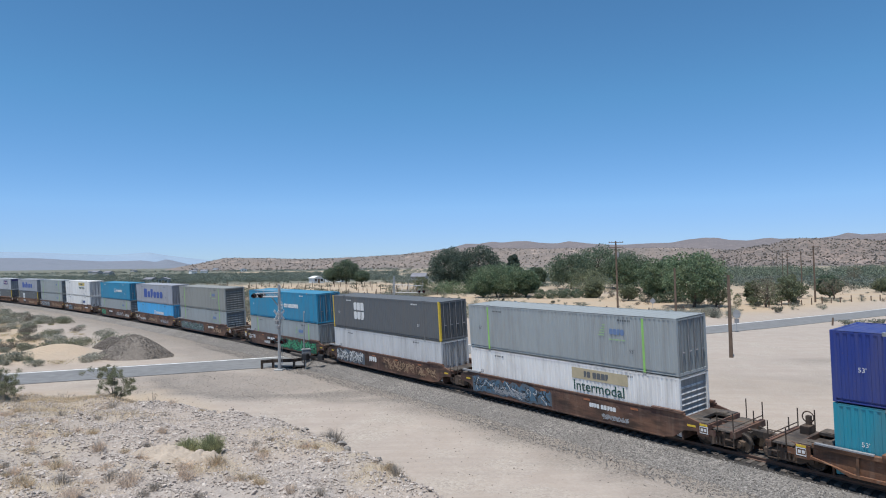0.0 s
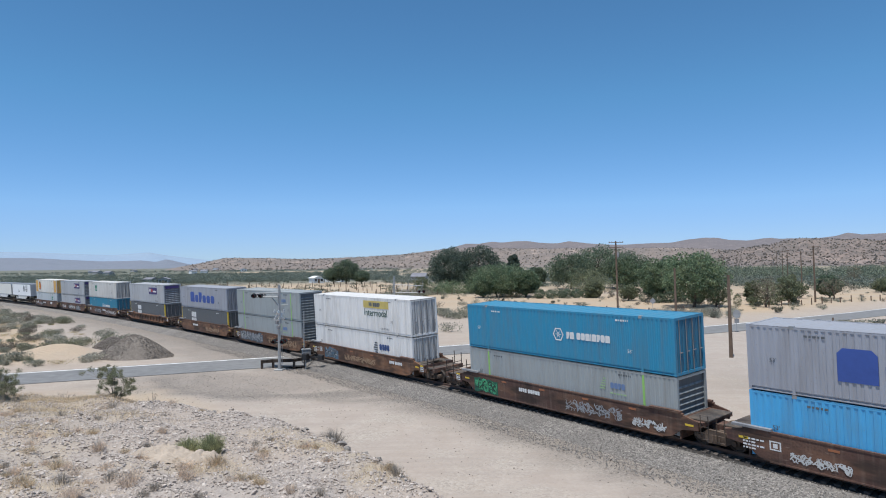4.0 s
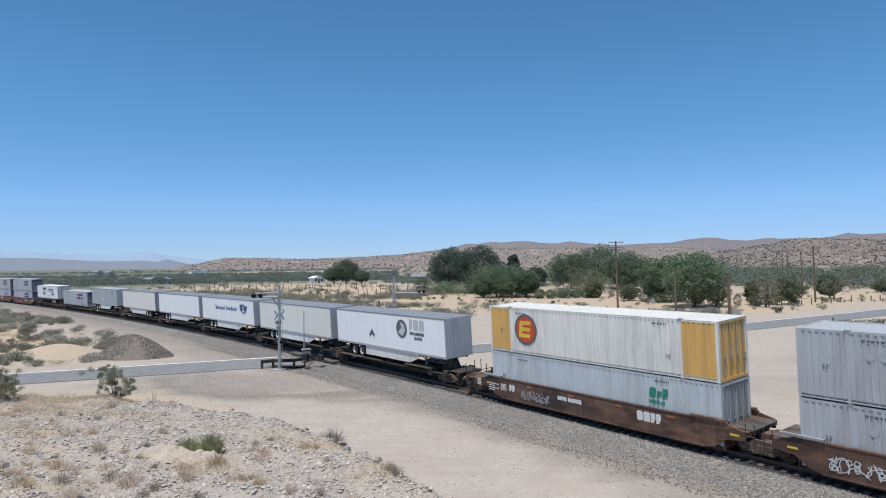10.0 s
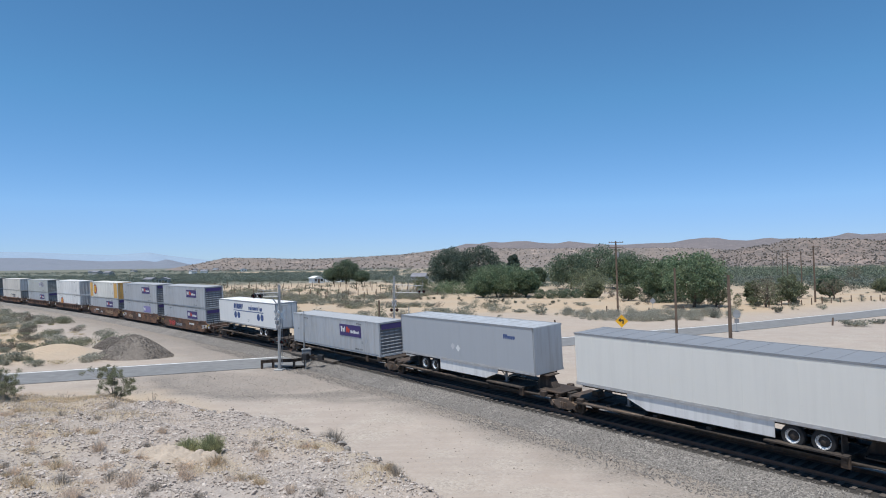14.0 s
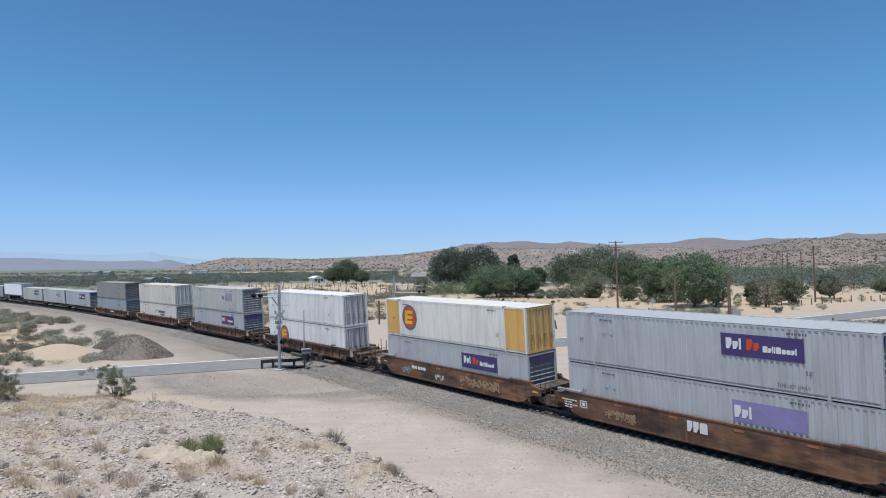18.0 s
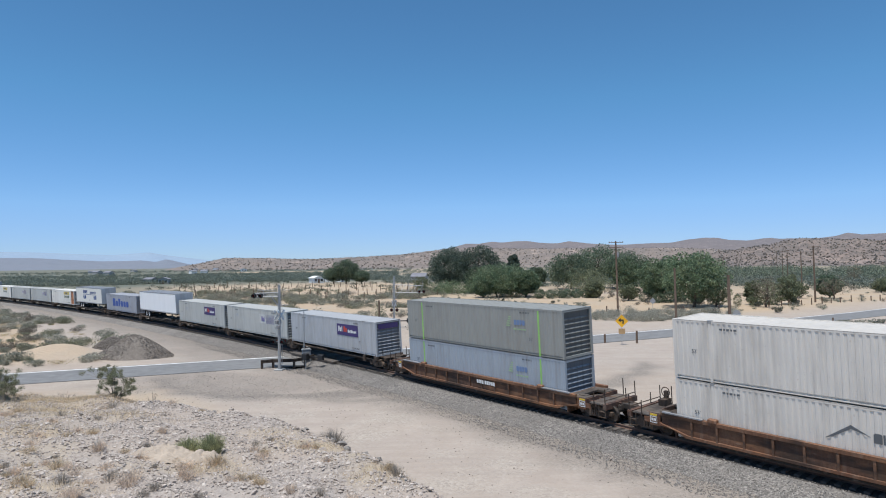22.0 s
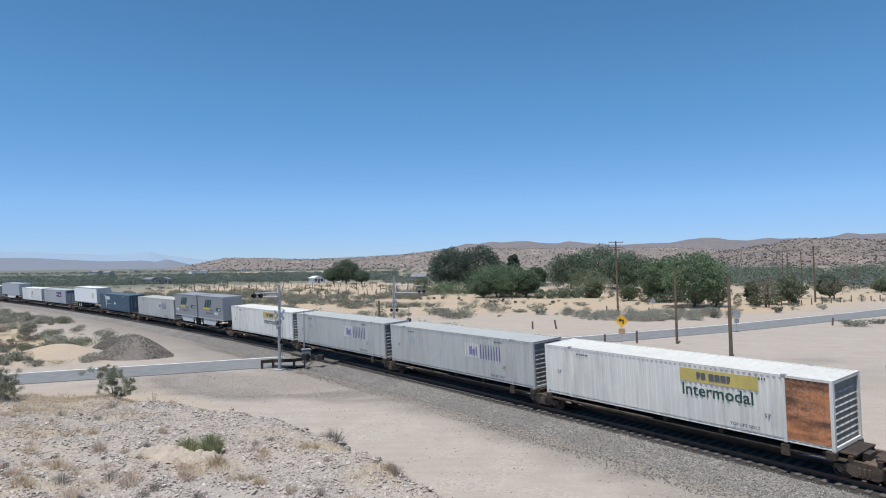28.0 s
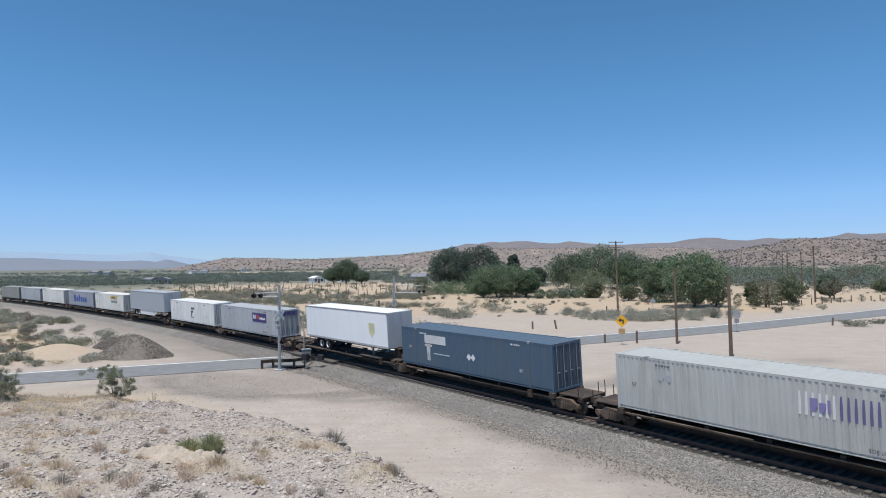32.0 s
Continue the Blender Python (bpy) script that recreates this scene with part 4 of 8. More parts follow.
# ---- highway trailers ----
def make_wheel(root, x, y, r=0.5, name="wheel"):
    w = part("wheel", shared(("tyre", r), TYRE, lambda s: s.lathe([(r * 0.56, -0.11), (r * 0.93, -0.12), (r, -0.08), (r, 0.08), (r * 0.93, 0.12), (r * 0.56, 0.11)], (0, 0, 0), 20)), root, (x, y, 0))
    part("rim", shared(("rim", r), RIM, lambda s: [s.lathe([(r * 0.46, 0.0), (r * 0.50, -0.02), (r * 0.57, -0.1), (r * 0.62, -0.122), (r * 0.63, -0.115), (r * 0.57, -0.07)], (0, 0, 0), 20)]), w)
    part("hub", shared(("hub", r), DARK, lambda s: [s.lathe([(0.005, -0.13), (r * 0.18, -0.12), (r * 0.22, -0.05), (r * 0.47, 0.0)], (0, 0, 0), 16)] + [s.lathe([(0.005, -0.05), (r * 0.07, -0.045), (r * 0.07, 0.0)], (r * 0.4 * math.cos(1.047 * i), 0, r * 0.4 * math.sin(1.047 * i)), 8) for i in range(6)]), w)
    return w


def make_trailer(colour, sign, length=16.15, top=4.93, reverse=False, label="", skirt="white", roof="darkroof", seams=False, axles=2, end_colour=None):
    """A box trailer; its origin is the rail top under its middle."""
    root = thing("semi_trailer", label, "trailer", "highway trailers on the train")
    L, z0, z1 = length / 2, 1.95, top
    d = -1 if reverse else 1
    c = paint("trailer_" + colour, COL[colour], amount=0.05, patchy=0.95)

    def side(s, y):
        a, b = (y, y + 0.05) if y < 0 else (y - 0.05, y)
        s.box(-L + 0.06, L - 0.06, a, b, z0 + 0.16, z1 - 0.1)
    for y in (-1.3, 1.3):
        part("side_wall", shared(("trailer_side", y, length, top, seams), c, lambda s: side(s, y)), root)
        for i in range(1, 13 if seams else 4):
            q0, q1 = (y - 0.008, y) if y < 0 else (y, y + 0.008)
            part("seam_strip", shared(("seam_strip", y, top), c, lambda s: s.box(-0.035, 0.035, q0, q1, z0 + 0.18, z1 - 0.12)), root, (-L + length * i / (13 if seams else 4), 0, 0))
        a, b = (y - 0.012, y + 0.06) if y < 0 else (y - 0.06, y + 0.012)
        part("bottom_rail", shared(("trailer_rail", y, length), plain("alu", (0.5, 0.5, 0.5), 0.45, 0.5, 6, 0.2), lambda s: s.box(-L, L, a, b, z0, z0 + 0.165)), root)
        part("top_rail", shared(("trailer_top", y, length, top), plain("alu_dark", (0.3, 0.31, 0.32), 0.5, 0.4, 6, 0.2), lambda s: s.box(-L, L, a, b, z1 - 0.11, z1)), root)
        for x in np.arange(-L + 0.5, L - 0.4, 0.9):
            part("reflector", shared(("reflector", y), ink("silver"), lambda s: s.box(-0.15, 0.15, a - 0.004 if y < 0 else b, a if y < 0 else b + 0.004, z0 + 0.05, z0 + 0.1)), root, (float(x), 0, 0))
    part("roof", shared(("trailer_roof", length, top), coat(roof, 0.2), lambda s: s.box(-L + 0.02, L - 0.02, -1.24, 1.24, z1 - 0.05, z1 - 0.015)), root)
    for i in range(int(length / 1.2)):
        part("roof_bow", shared(("roof_bow", top), coat(roof, 0.2), lambda s: s.box(0, 0.04, -1.22, 1.22, z1 - 0.015, z1 - 0.005)), root, (-L + 0.6 + i * 1.2, 0, 0))
    part("floor_panel", shared(("trailer_floor", length), DARK, lambda s: s.box(-L + 0.05, L - 0.05, -1.22, 1.22, z0 + 0.02, z0 + 0.14)), root)
    # pale trailers get a greyer end coat, the shade there put into colour
    e = coat(end_colour or {"trailer": "trailer_grey", "cream": "trailer_grey", "white": "palegrey"}.get(colour, colour), 0.4)
    # nose and doors
    part("nose_wall", shared(("nose", length, top, d), e, lambda s: s.soft(*sorted((d * (L - 0.07), d * L)), -1.27, 1.27, z0 + 0.02, z1 - 0.01, 0.03)), root)
    part("door_frame", shared(("door_frame", length, top, d), plain("alu_dark", (0.3, 0.31, 0.32), 0.5, 0.4, 6, 0.2), lambda s: [s.box(*sorted((-d * (L - 0.1), -d * L)), -1.3, -1.18, z0, z1), s.box(*sorted((-d * (L - 0.1), -d * L)), 1.18, 1.3, z0, z1), s.box(*sorted((-d * (L - 0.1), -d * L)), -1.18, 1.18, z1 - 0.14, z1), s.box(*sorted((-d * (L - 0.1), -d * L)), -1.18, 1.18, z0, z0 + 0.14)]), root)
    for y0, y1 in ((-1.17, -0.01), (0.01, 1.17)):
        dr = part("door", shared(("trailer_door", y0, length, top, d), e, lambda s: s.box(*sorted((-d * (L - 0.07), -d * (L - 0.02))), y0, y1, z0 + 0.15, z1 - 0.15)), root)
        part("lock_rod", shared(("trailer_rod", y0, length, top, d), GREYSTEEL, lambda s: s.tube((-d * (L + 0.005), (y0 + y1) / 2, z0 + 0.1), (-d * (L + 0.005), (y0 + y1) / 2, z1 - 0.1), 0.02, 6)), dr)
    # running gear
    xt = -d * (L - (3.5 if axles == 2 else 0.95))
    part("bogie_frame", shared(("bogie_frame", length, d, axles), DARK, lambda s: [s.box(xt - 1.4 * (axles == 2) - 0.5, xt + 1.4 * (axles == 2) + 0.5, y - 0.06, y + 0.06, z0 - 0.3, z0 + 0.02) for y in (-0.5, 0.5)] + [s.tube((xt + o, -1.1, 1.42), (xt + o, 1.1, 1.42), 0.07, 8) for o in ((-0.62, 0.62) if axles == 2 else (0,))]), root)
    for o in ((-0.62, 0.62) if axles == 2 else (0,)):
        for y, rot in ((-1.1, 0), (1.1, math.pi)):
            w = make_wheel(root, 0, 0)
            w.matrix_basis = Matrix.Translation((xt + o, y, 1.43)) @ Matrix.Rotation(rot, 4, "Z")
    for y in (-1.0, 1.0):
        part("mud_flap", shared(("mud_flap", length, d, axles), BLACK, lambda s: s.box(xt - d * 1.35 - 0.01, xt - d * 1.35 + 0.01, -0.3, 0.3, 1.1, z0)), root, (0, y, 0))
    xg = d * (L - 3.2) if length > 10 else d * (L - 2.2)
    for y in (-0.75, 0.75):
        part("landing_leg", shared(("landing_leg", y, length, d), GREYSTEEL, lambda s: [s.box(xg - 0.06, xg + 0.06, y - 0.06, y + 0.06, 1.15, z0 + 0.05), s.box(xg - 0.14, xg + 0.14, y - 0.12, y + 0.12, 1.12, 1.16), s.tube((xg, y, 1.4), (xg - d * 0.7, y, z0), 0.03, 6)]), root)
    for y in (-0.95, 0.95):
        part("frame_rail", shared(("frame_rail", length), DARK, lambda s: s.box(-L + 0.3, L - 0.3, -0.05, 0.05, z0 - 0.16, z0 + 0.02)), root, (0, y, 0))
    cross = part("cross_members", shared(("cross_members", length), DARK, lambda s: [s.box(x - 0.04, x + 0.04, -1.2, 1.2, z0 - 0.11, z0 + 0.018) for x in np.arange(-L + 0.4, L - 0.3, 0.45).tolist()]), root)
    cross["kind"] = "stuff"
    part("leg_brace", shared(("leg_brace", length, d), GREYSTEEL, lambda s: [s.box(xg - 0.03, xg + 0.03, -0.75, 0.75, 1.35, 1.42), s.tube((xg, -0.75, 1.2), (xg, 0.75, z0), 0.03, 6)]), root)
    part("kingpin_plate", shared(("kingpin", length, d), DARK, lambda s: s.box(*sorted((d * (L - 1.6), d * (L - 0.3))), -0.8, 0.8, z0 - 0.08, z0 + 0.03)), root)
    if skirt:
        def sk(s, y):
            a, b = xt + d * (1.35 if axles == 2 else 0.75), xg - d * 0.3
            pts = [(a, 1.22), (b - d * (1.2 if length > 10 else 0.4), 1.22), (b, z0 - 0.28), (b, z0), (a, z0)]
            s.prism(pts if d > 0 else pts[::-1], y - 0.015, y + 0.015)
        for y in (-1.24, 1.24):
            part("side_skirt", shared(("side_skirt", y, length, d, axles), coat(skirt, 0.2), lambda s: sk(s, y)), root, None, "pale side skirt")
    if sign:
        before = set(root.children)
        logo(root, sign, flip=reverse)
        for o in set(root.children) - before:
            o.matrix_basis = Matrix.Translation((0, 0, z0 + 0.1)) @ o.matrix_basis
    return root


# ---- railway cars ----
DECK = rusty("dark_deck_plate", (0.062, 0.056, 0.052), (0.088, 0.072, 0.062))
TRUCKRUST = rusty("truck_frame_rust", (0.14, 0.105, 0.082), (0.175, 0.12, 0.085))


def make_truck(root, x):
    """A two-axle railway truck under x."""
    def frame_shape(s):
        for y in (-1.0, 1.0):
            s.prism([(-1.15, 0.42), (-1.15, 0.62), (-0.75, 0.66), (-0.45, 0.86), (0.45, 0.86), (0.75, 0.66), (1.15, 0.62), (1.15, 0.42), (0.8, 0.44), (0.45, 0.24), (-0.45, 0.24), (-0.8, 0.44)], y - 0.09, y + 0.09)
            for o in (-0.22, -0.05, 0.12):
                s.tube((o + 0.05, y - 0.13 * (1 if y > 0 else -1) * -1, 0.36), (o + 0.05, y - 0.13 * (1 if y > 0 else -1) * -1, 0.66), 0.06, 8)
            for o in (-0.89, 0.89):
                s.tube((o, y - 0.16, 0.47), (o, y + 0.16, 0.47), 0.13, 10)
        s.box(-0.22, 0.22, -1.05, 1.05, 0.5, 0.75)
    t = part("truck", shared("truck", TRUCKRUST, frame_shape), root, (x, 0, 0))
    for o in (-0.89, 0.89):
        for y, sg in ((-0.76, 1), (0.76, -1)):
            w = shared(("train_wheel", sg), DARK, lambda s: s.lathe([(0.06, -0.09 * sg), (0.15, -0.1 * sg), (0.16, -0.03 * sg), (0.38, -0.02 * sg), (0.40, -0.07 * sg), (0.46, -0.07 * sg), (0.465, 0.06 * sg), (0.49, 0.07 * sg), (0.49, 0.09 * sg), (0.06, 0.07 * sg)], (0, 0, 0), 22))
            part("wheel", w, t, (o, y, 0.465))
        part("axle", shared("axle", DARK, lambda s: s.tube((0, -1.05, 0), (0, 1.05, 0), 0.07, 8)), t, (o, 0, 0.465))
    return t


OCHRE_DARK = rusty("truck_grime", (0.034, 0.027, 0.023), (0.075, 0.051, 0.038))


def curl(s, rnd, x0, x1, h, thick, n, z, tight=1.0):
    """One looping stroke of spray paint that stays inside its box."""
    x, y = rnd.uniform(x0, x1), rnd.uniform(0.1, 0.9) * h
    a, turn = rnd.uniform(0, 6.283), rnd.uniform(-0.7, 0.7)
    step = 0.16 * h
    k = len(s.v)
    rows = []
    for i in range(n):
        w = thick * rnd.uniform(0.7, 1.25)
        rows += [(x - math.sin(a) * w, y + math.cos(a) * w, z + 0.00012 * (i % 6)), (x + math.sin(a) * w, y - math.cos(a) * w, z + 0.00012 * (i % 6))]
        turn = max(-1.1, min(1.1, turn + rnd.uniform(-0.45, 0.45) * tight))
        a += turn
        nx, ny = x + step * math.cos(a), y + step * math.sin(a)
        if not (0.02 * h < ny < 0.98 * h) or not (x0 < nx < x1):
            a = math.atan2(0.5 * h - y, (x0 + x1) / 2 - x) + rnd.uniform(-0.5, 0.5)
            nx, ny = x + step * math.cos(a), y + step * math.sin(a)
        x, y = nx, ny
    s.add(rows, [(2 * i, 2 * i + 1, 2 * i + 3, 2 * i + 2) for i in range(n - 1)])


def scrawl(seed, n, w, h, thick=0.05, chunky=False):
    """Crowded looping strokes of spray paint on the car's side."""
    def build(s):
        rnd = random.Random(seed)
        x, k = 0.0, 0
        while x < w - 0.2:
            cw = h * rnd.uniform(0.55, 0.85)
            for j in range(3):
                k += 1
                curl(s, rnd, x - 0.12 * h, min(w, x + cw * 1.2), h, thick * rnd.uniform(0.55, 0.8), 9 + n, 0.0008 * (k % 4))
            x += cw
    return build


def graffiti(root, seed, x, z, w, h, mat, n=6, thick=0.034, chunky=False, y=-1.452):
    part("graffiti", shared(("graffiti", seed, n, w, h, thick, chunky), mat, scrawl(seed, n, w, h, thick, chunky)), root, wall_at(x, z, y), "spray-painted graffiti strokes")["kind"] = "stuff"


def piece(root, seed, x, z, w, h, fill, back, y=-1.44):
    """A filled piece of graffiti: a wavy ground, thick looping strokes, dark outlines, pale glints."""
    rnd = random.Random(seed)
    n = int(w / 0.3)
    xs = [w * i / n for i in range(n + 1)]
    up = [h * rnd.uniform(0.78, 1.1) for _ in xs]
    lo = [h * rnd.uniform(-0.12, 0.08) for _ in xs]

    def ground_shape(s):
        s.add([(a, b, 0) for a, b in zip(xs, lo)] + [(a, b, 0) for a, b in zip(xs, up)], [(i, i + 1, n + 2 + i, n + 1 + i) for i in range(n)])

    def strokes(thick, count, length, lift):
        def build(s):
            r2 = random.Random(seed + count + length)
            u, k = 0.05, 0
            while u < w - 0.3:
                cw = h * r2.uniform(0.5, 0.8)
                for j in range(count):
                    k += 1
                    curl(s, r2, max(0.05, u - 0.1 * h), min(w - 0.05, u + cw * 1.15), h * 0.97, thick * r2.uniform(0.7, 1.2), length, 0.0008 * (k % 3))
                u += cw
        return build
    part("graffiti", shared(("piece_ground", seed), SPRAY[back], ground_shape), root, wall_at(x, z, y), "spray-painted wavy colour field")
    part("graffiti", shared(("piece_letters", seed), SPRAY[fill], strokes(0.075, 3, 9, 0)), root, wall_at(x, z, y - 0.004), "thick looping spray-painted letters")["kind"] = "stuff"
    part("graffiti", shared(("piece_lines", seed), SPRAY["black"], strokes(0.024, 2, 12, 0)), root, wall_at(x, z, y - 0.008), "black spray-painted outlines")["kind"] = "stuff"
    part("graffiti", shared(("piece_glints", seed), SPRAY["white" if back != "darkgreen" else "green"], strokes(0.022, 1, 8, 0)), root, wall_at(x, z, y - 0.011), "pale spray-painted highlights")["kind"] = "stuff"


SPRAY = {k: plain("spray_" + k, c, 0.6, 0, 6, 0.2, 0) for k, c in {"white": (0.6, 0.6, 0.58), "green": (0.07, 0.36, 0.17), "darkgreen": (0.02, 0.115, 0.07), "slate": (0.10, 0.125, 0.15), "lead": (0.17, 0.20, 0.225), "blue": (0.085, 0.165, 0.235), "red": (0.5, 0.06, 0.05), "teal": (0.10, 0.19, 0.165), "silver": (0.33, 0.34, 0.35), "tan": (0.38, 0.25, 0.15), "black": (0.02, 0.02, 0.02)}.items()}


def end_of_car(root, e, front, coupled, mat, reach, well=True):
    """The end of a car towards e (1 ahead, -1 behind): platform, truck, coupler, steps, rails."""
    X = lambda *v: sorted(e * a for a in v)
    if coupled:
        xt = 10.0
        part("end_platform", shared(("end_platform", e, reach), DECK, lambda s: [s.box(*X(8.2, 8.75), -1.36, 1.36, 1.1, 1.22), s.box(*X(8.75, 9.55), -1.36, -0.62, 1.12, 1.24), s.box(*X(8.75, 9.55), 0.62, 1.36, 1.12, 1.24), s.box(*X(8.75, reach - 0.95), -0.9, 0.9, 0.9, 0.98), s.box(*X(8.6, reach - 0.55), -0.36, 0.36, 0.62, 0.9)]), root)
        part("deck_plate", shared(("deck_plate", e, reach), DECK, lambda s: [s.soft(*X(9.75, reach - 0.95), -1.3, 1.3, 0.99, 1.05, 0.02), s.box(*X(8.78, 9.3), -1.0, -0.66, 1.242, 1.27), s.box(*X(8.78, 9.3), 0.66, 1.0, 1.242, 1.27)]), root)
        part("deck_brace", shared(("deck_brace", e, reach), BROWN, lambda s: [s.box(*X(9.55, 9.62), -1.36, 1.36, 0.95, 1.2), s.box(*X(10.2, 10.26), -1.3, 1.3, 0.88, 0.99), s.tube((e * 9.6, -1.1, 1.08), (e * (reach - 0.8), -0.3, 0.98), 0.03, 6), s.tube((e * 9.6, 0.2, 1.08), (e * (reach - 0.8), 1.0, 0.98), 0.03, 6), s.tube((e * 9.2, -0.2, 1.0), (e * (reach - 0.6), -0.2, 1.0), 0.05, 6)]), root)
        for yy in (-1.4, 1.4):
            part("end_side_plate", shared(("end_side_plate", e, yy), mat, lambda s: [s.box(*X(9.0, 9.62), yy - 0.03, yy + 0.03, 0.62, 1.2), s.box(*X(9.62, 9.95), yy - 0.02, yy + 0.02, 0.72, 0.98), s.box(*X(9.1, 9.16), yy - 0.05, yy + 0.05, 0.62, 1.2)]), root)
        part("data_plate", shared("end_data_plate", WHITEMARK, lambda s: [rect(s, 0, 0, 0.44, 0.04), rect(s, 0, 0.3, 0.44, 0.34), rect(s, 0, 0.04, 0.04, 0.3), rect(s, 0.4, 0.04, 0.44, 0.3), rect(s, 0.08, 0.1, 0.2, 0.24), rect(s, 0.24, 0.1, 0.36, 0.24)]), root, wall_at(e * 9.36 - 0.22, 0.74, -1.434))
        part("reflector", shared("end_reflector", YELLOWMARK, lambda s: rect(s, 0, 0, 0.4, 0.1)), root, wall_at(e * 9.36 - 0.2, 1.1, -1.434))
        part("air_tank", shared(("air_tank", e, reach), DECK, lambda s: [s.tube((e * 9.0, 0.75, 0.72), (e * 9.9, 0.75, 0.72), 0.18, 10)]), root)
        part("cross_beam", shared(("cross_beam", e, reach), BROWN, lambda s: s.box(*X(reach - 0.95, reach - 0.72), -1.4, 1.4, 0.8, 1.1)), root)
        for k, (dx, y, h) in enumerate(((0.82, -1.35, 1.95), (0.82, 1.35, 1.95), (1.6, -1.35, 1.75), (1.6, 1.3, 2.0), (0.82, 0.5, 1.7))):
            part("handrail_post", shared(("handrail_post", h), OCHRE_DARK, lambda s: s.tube((0, 0, 0.95), (0, 0, h), 0.03, 6)), root, (e * (reach - dx), y, 0))
        part("handrail", shared(("handrail", e, reach), OCHRE_DARK, lambda s: [s.tube((e * (reach - 0.82), -1.35, 1.55), (e * (reach - 1.6), -1.35, 1.55), 0.025, 6), s.tube((e * (reach - 0.82), -1.35, 1.3), (e * (reach - 0.82), 1.35, 1.3), 0.025, 6)]), root)

        def steps(s):
            for zz in (0.35, 0.65):
                s.box(*X(reach - 1.25, reach - 0.8), -1.42, -1.2, zz, zz + 0.03)
            for xx in (reach - 1.25, reach - 0.8):
                s.box(*X(xx - 0.02, xx + 0.02), -1.42, -1.38, 0.33, 1.0)
        part("steps", shared(("steps", e, reach), OCHRE_DARK, steps), root)
        part("coupler", shared(("coupler", e, reach), DARK, lambda s: [s.box(*X(reach - 0.75, reach - 0.2), -0.12, 0.12, 0.74, 0.96), s.soft(*X(reach - 0.3, reach + 0.05), -0.2, 0.2, 0.68, 1.02, 0.04)]), root)
        if e < 0:
            part("brake_wheel", shared(("brake_wheel", reach), OCHRE_DARK, lambda s: [s.lathe([(0.24, -0.02), (0.28, 0), (0.24, 0.02), (0.22, 0), (0.24, -0.02)], (-(reach - 1.5), 0.9, 1.75), 16), s.box(-(reach - 1.4), -(reach - 1.6), 0.86, 1.05, 1.06, 1.8), s.box(-(reach - 1.3), -(reach - 1.7), 0.5, 1.1, 1.06, 1.4)]), root)
        make_truck(root, e * xt)
    else:
        part("end_platform", shared(("joint_platform", e, reach), mat, lambda s: [s.box(*X(8.2, reach - 0.55), -1.36, 1.36, 0.98, 1.2), s.box(*X(8.3, reach - 0.05), -0.4, 0.4, 0.55, 0.98)]), root)
        part("deck_plate", shared(("joint_plate", e, reach), DECK, lambda s: s.soft(*X(8.4, reach - 0.4), -1.1, 1.1, 1.202, 1.27, 0.02)), root)

        def ladder(s):
            for i in range(4):
                s.tube((e * (reach - 0.62), -1.4, 0.45 + i * 0.3), (e * (reach - 0.22), -1.4, 0.45 + i * 0.3), 0.02, 5)
            for xx in (0.62, 0.22):
                s.tube((e * (reach - xx), -1.4, 0.4), (e * (reach - xx), -1.4, 1.6), 0.022, 5)
        part("ladder", shared(("ladder", e, reach), OCHRE_DARK, ladder), root)
        if e < 0:
            make_truck(root, e * reach)


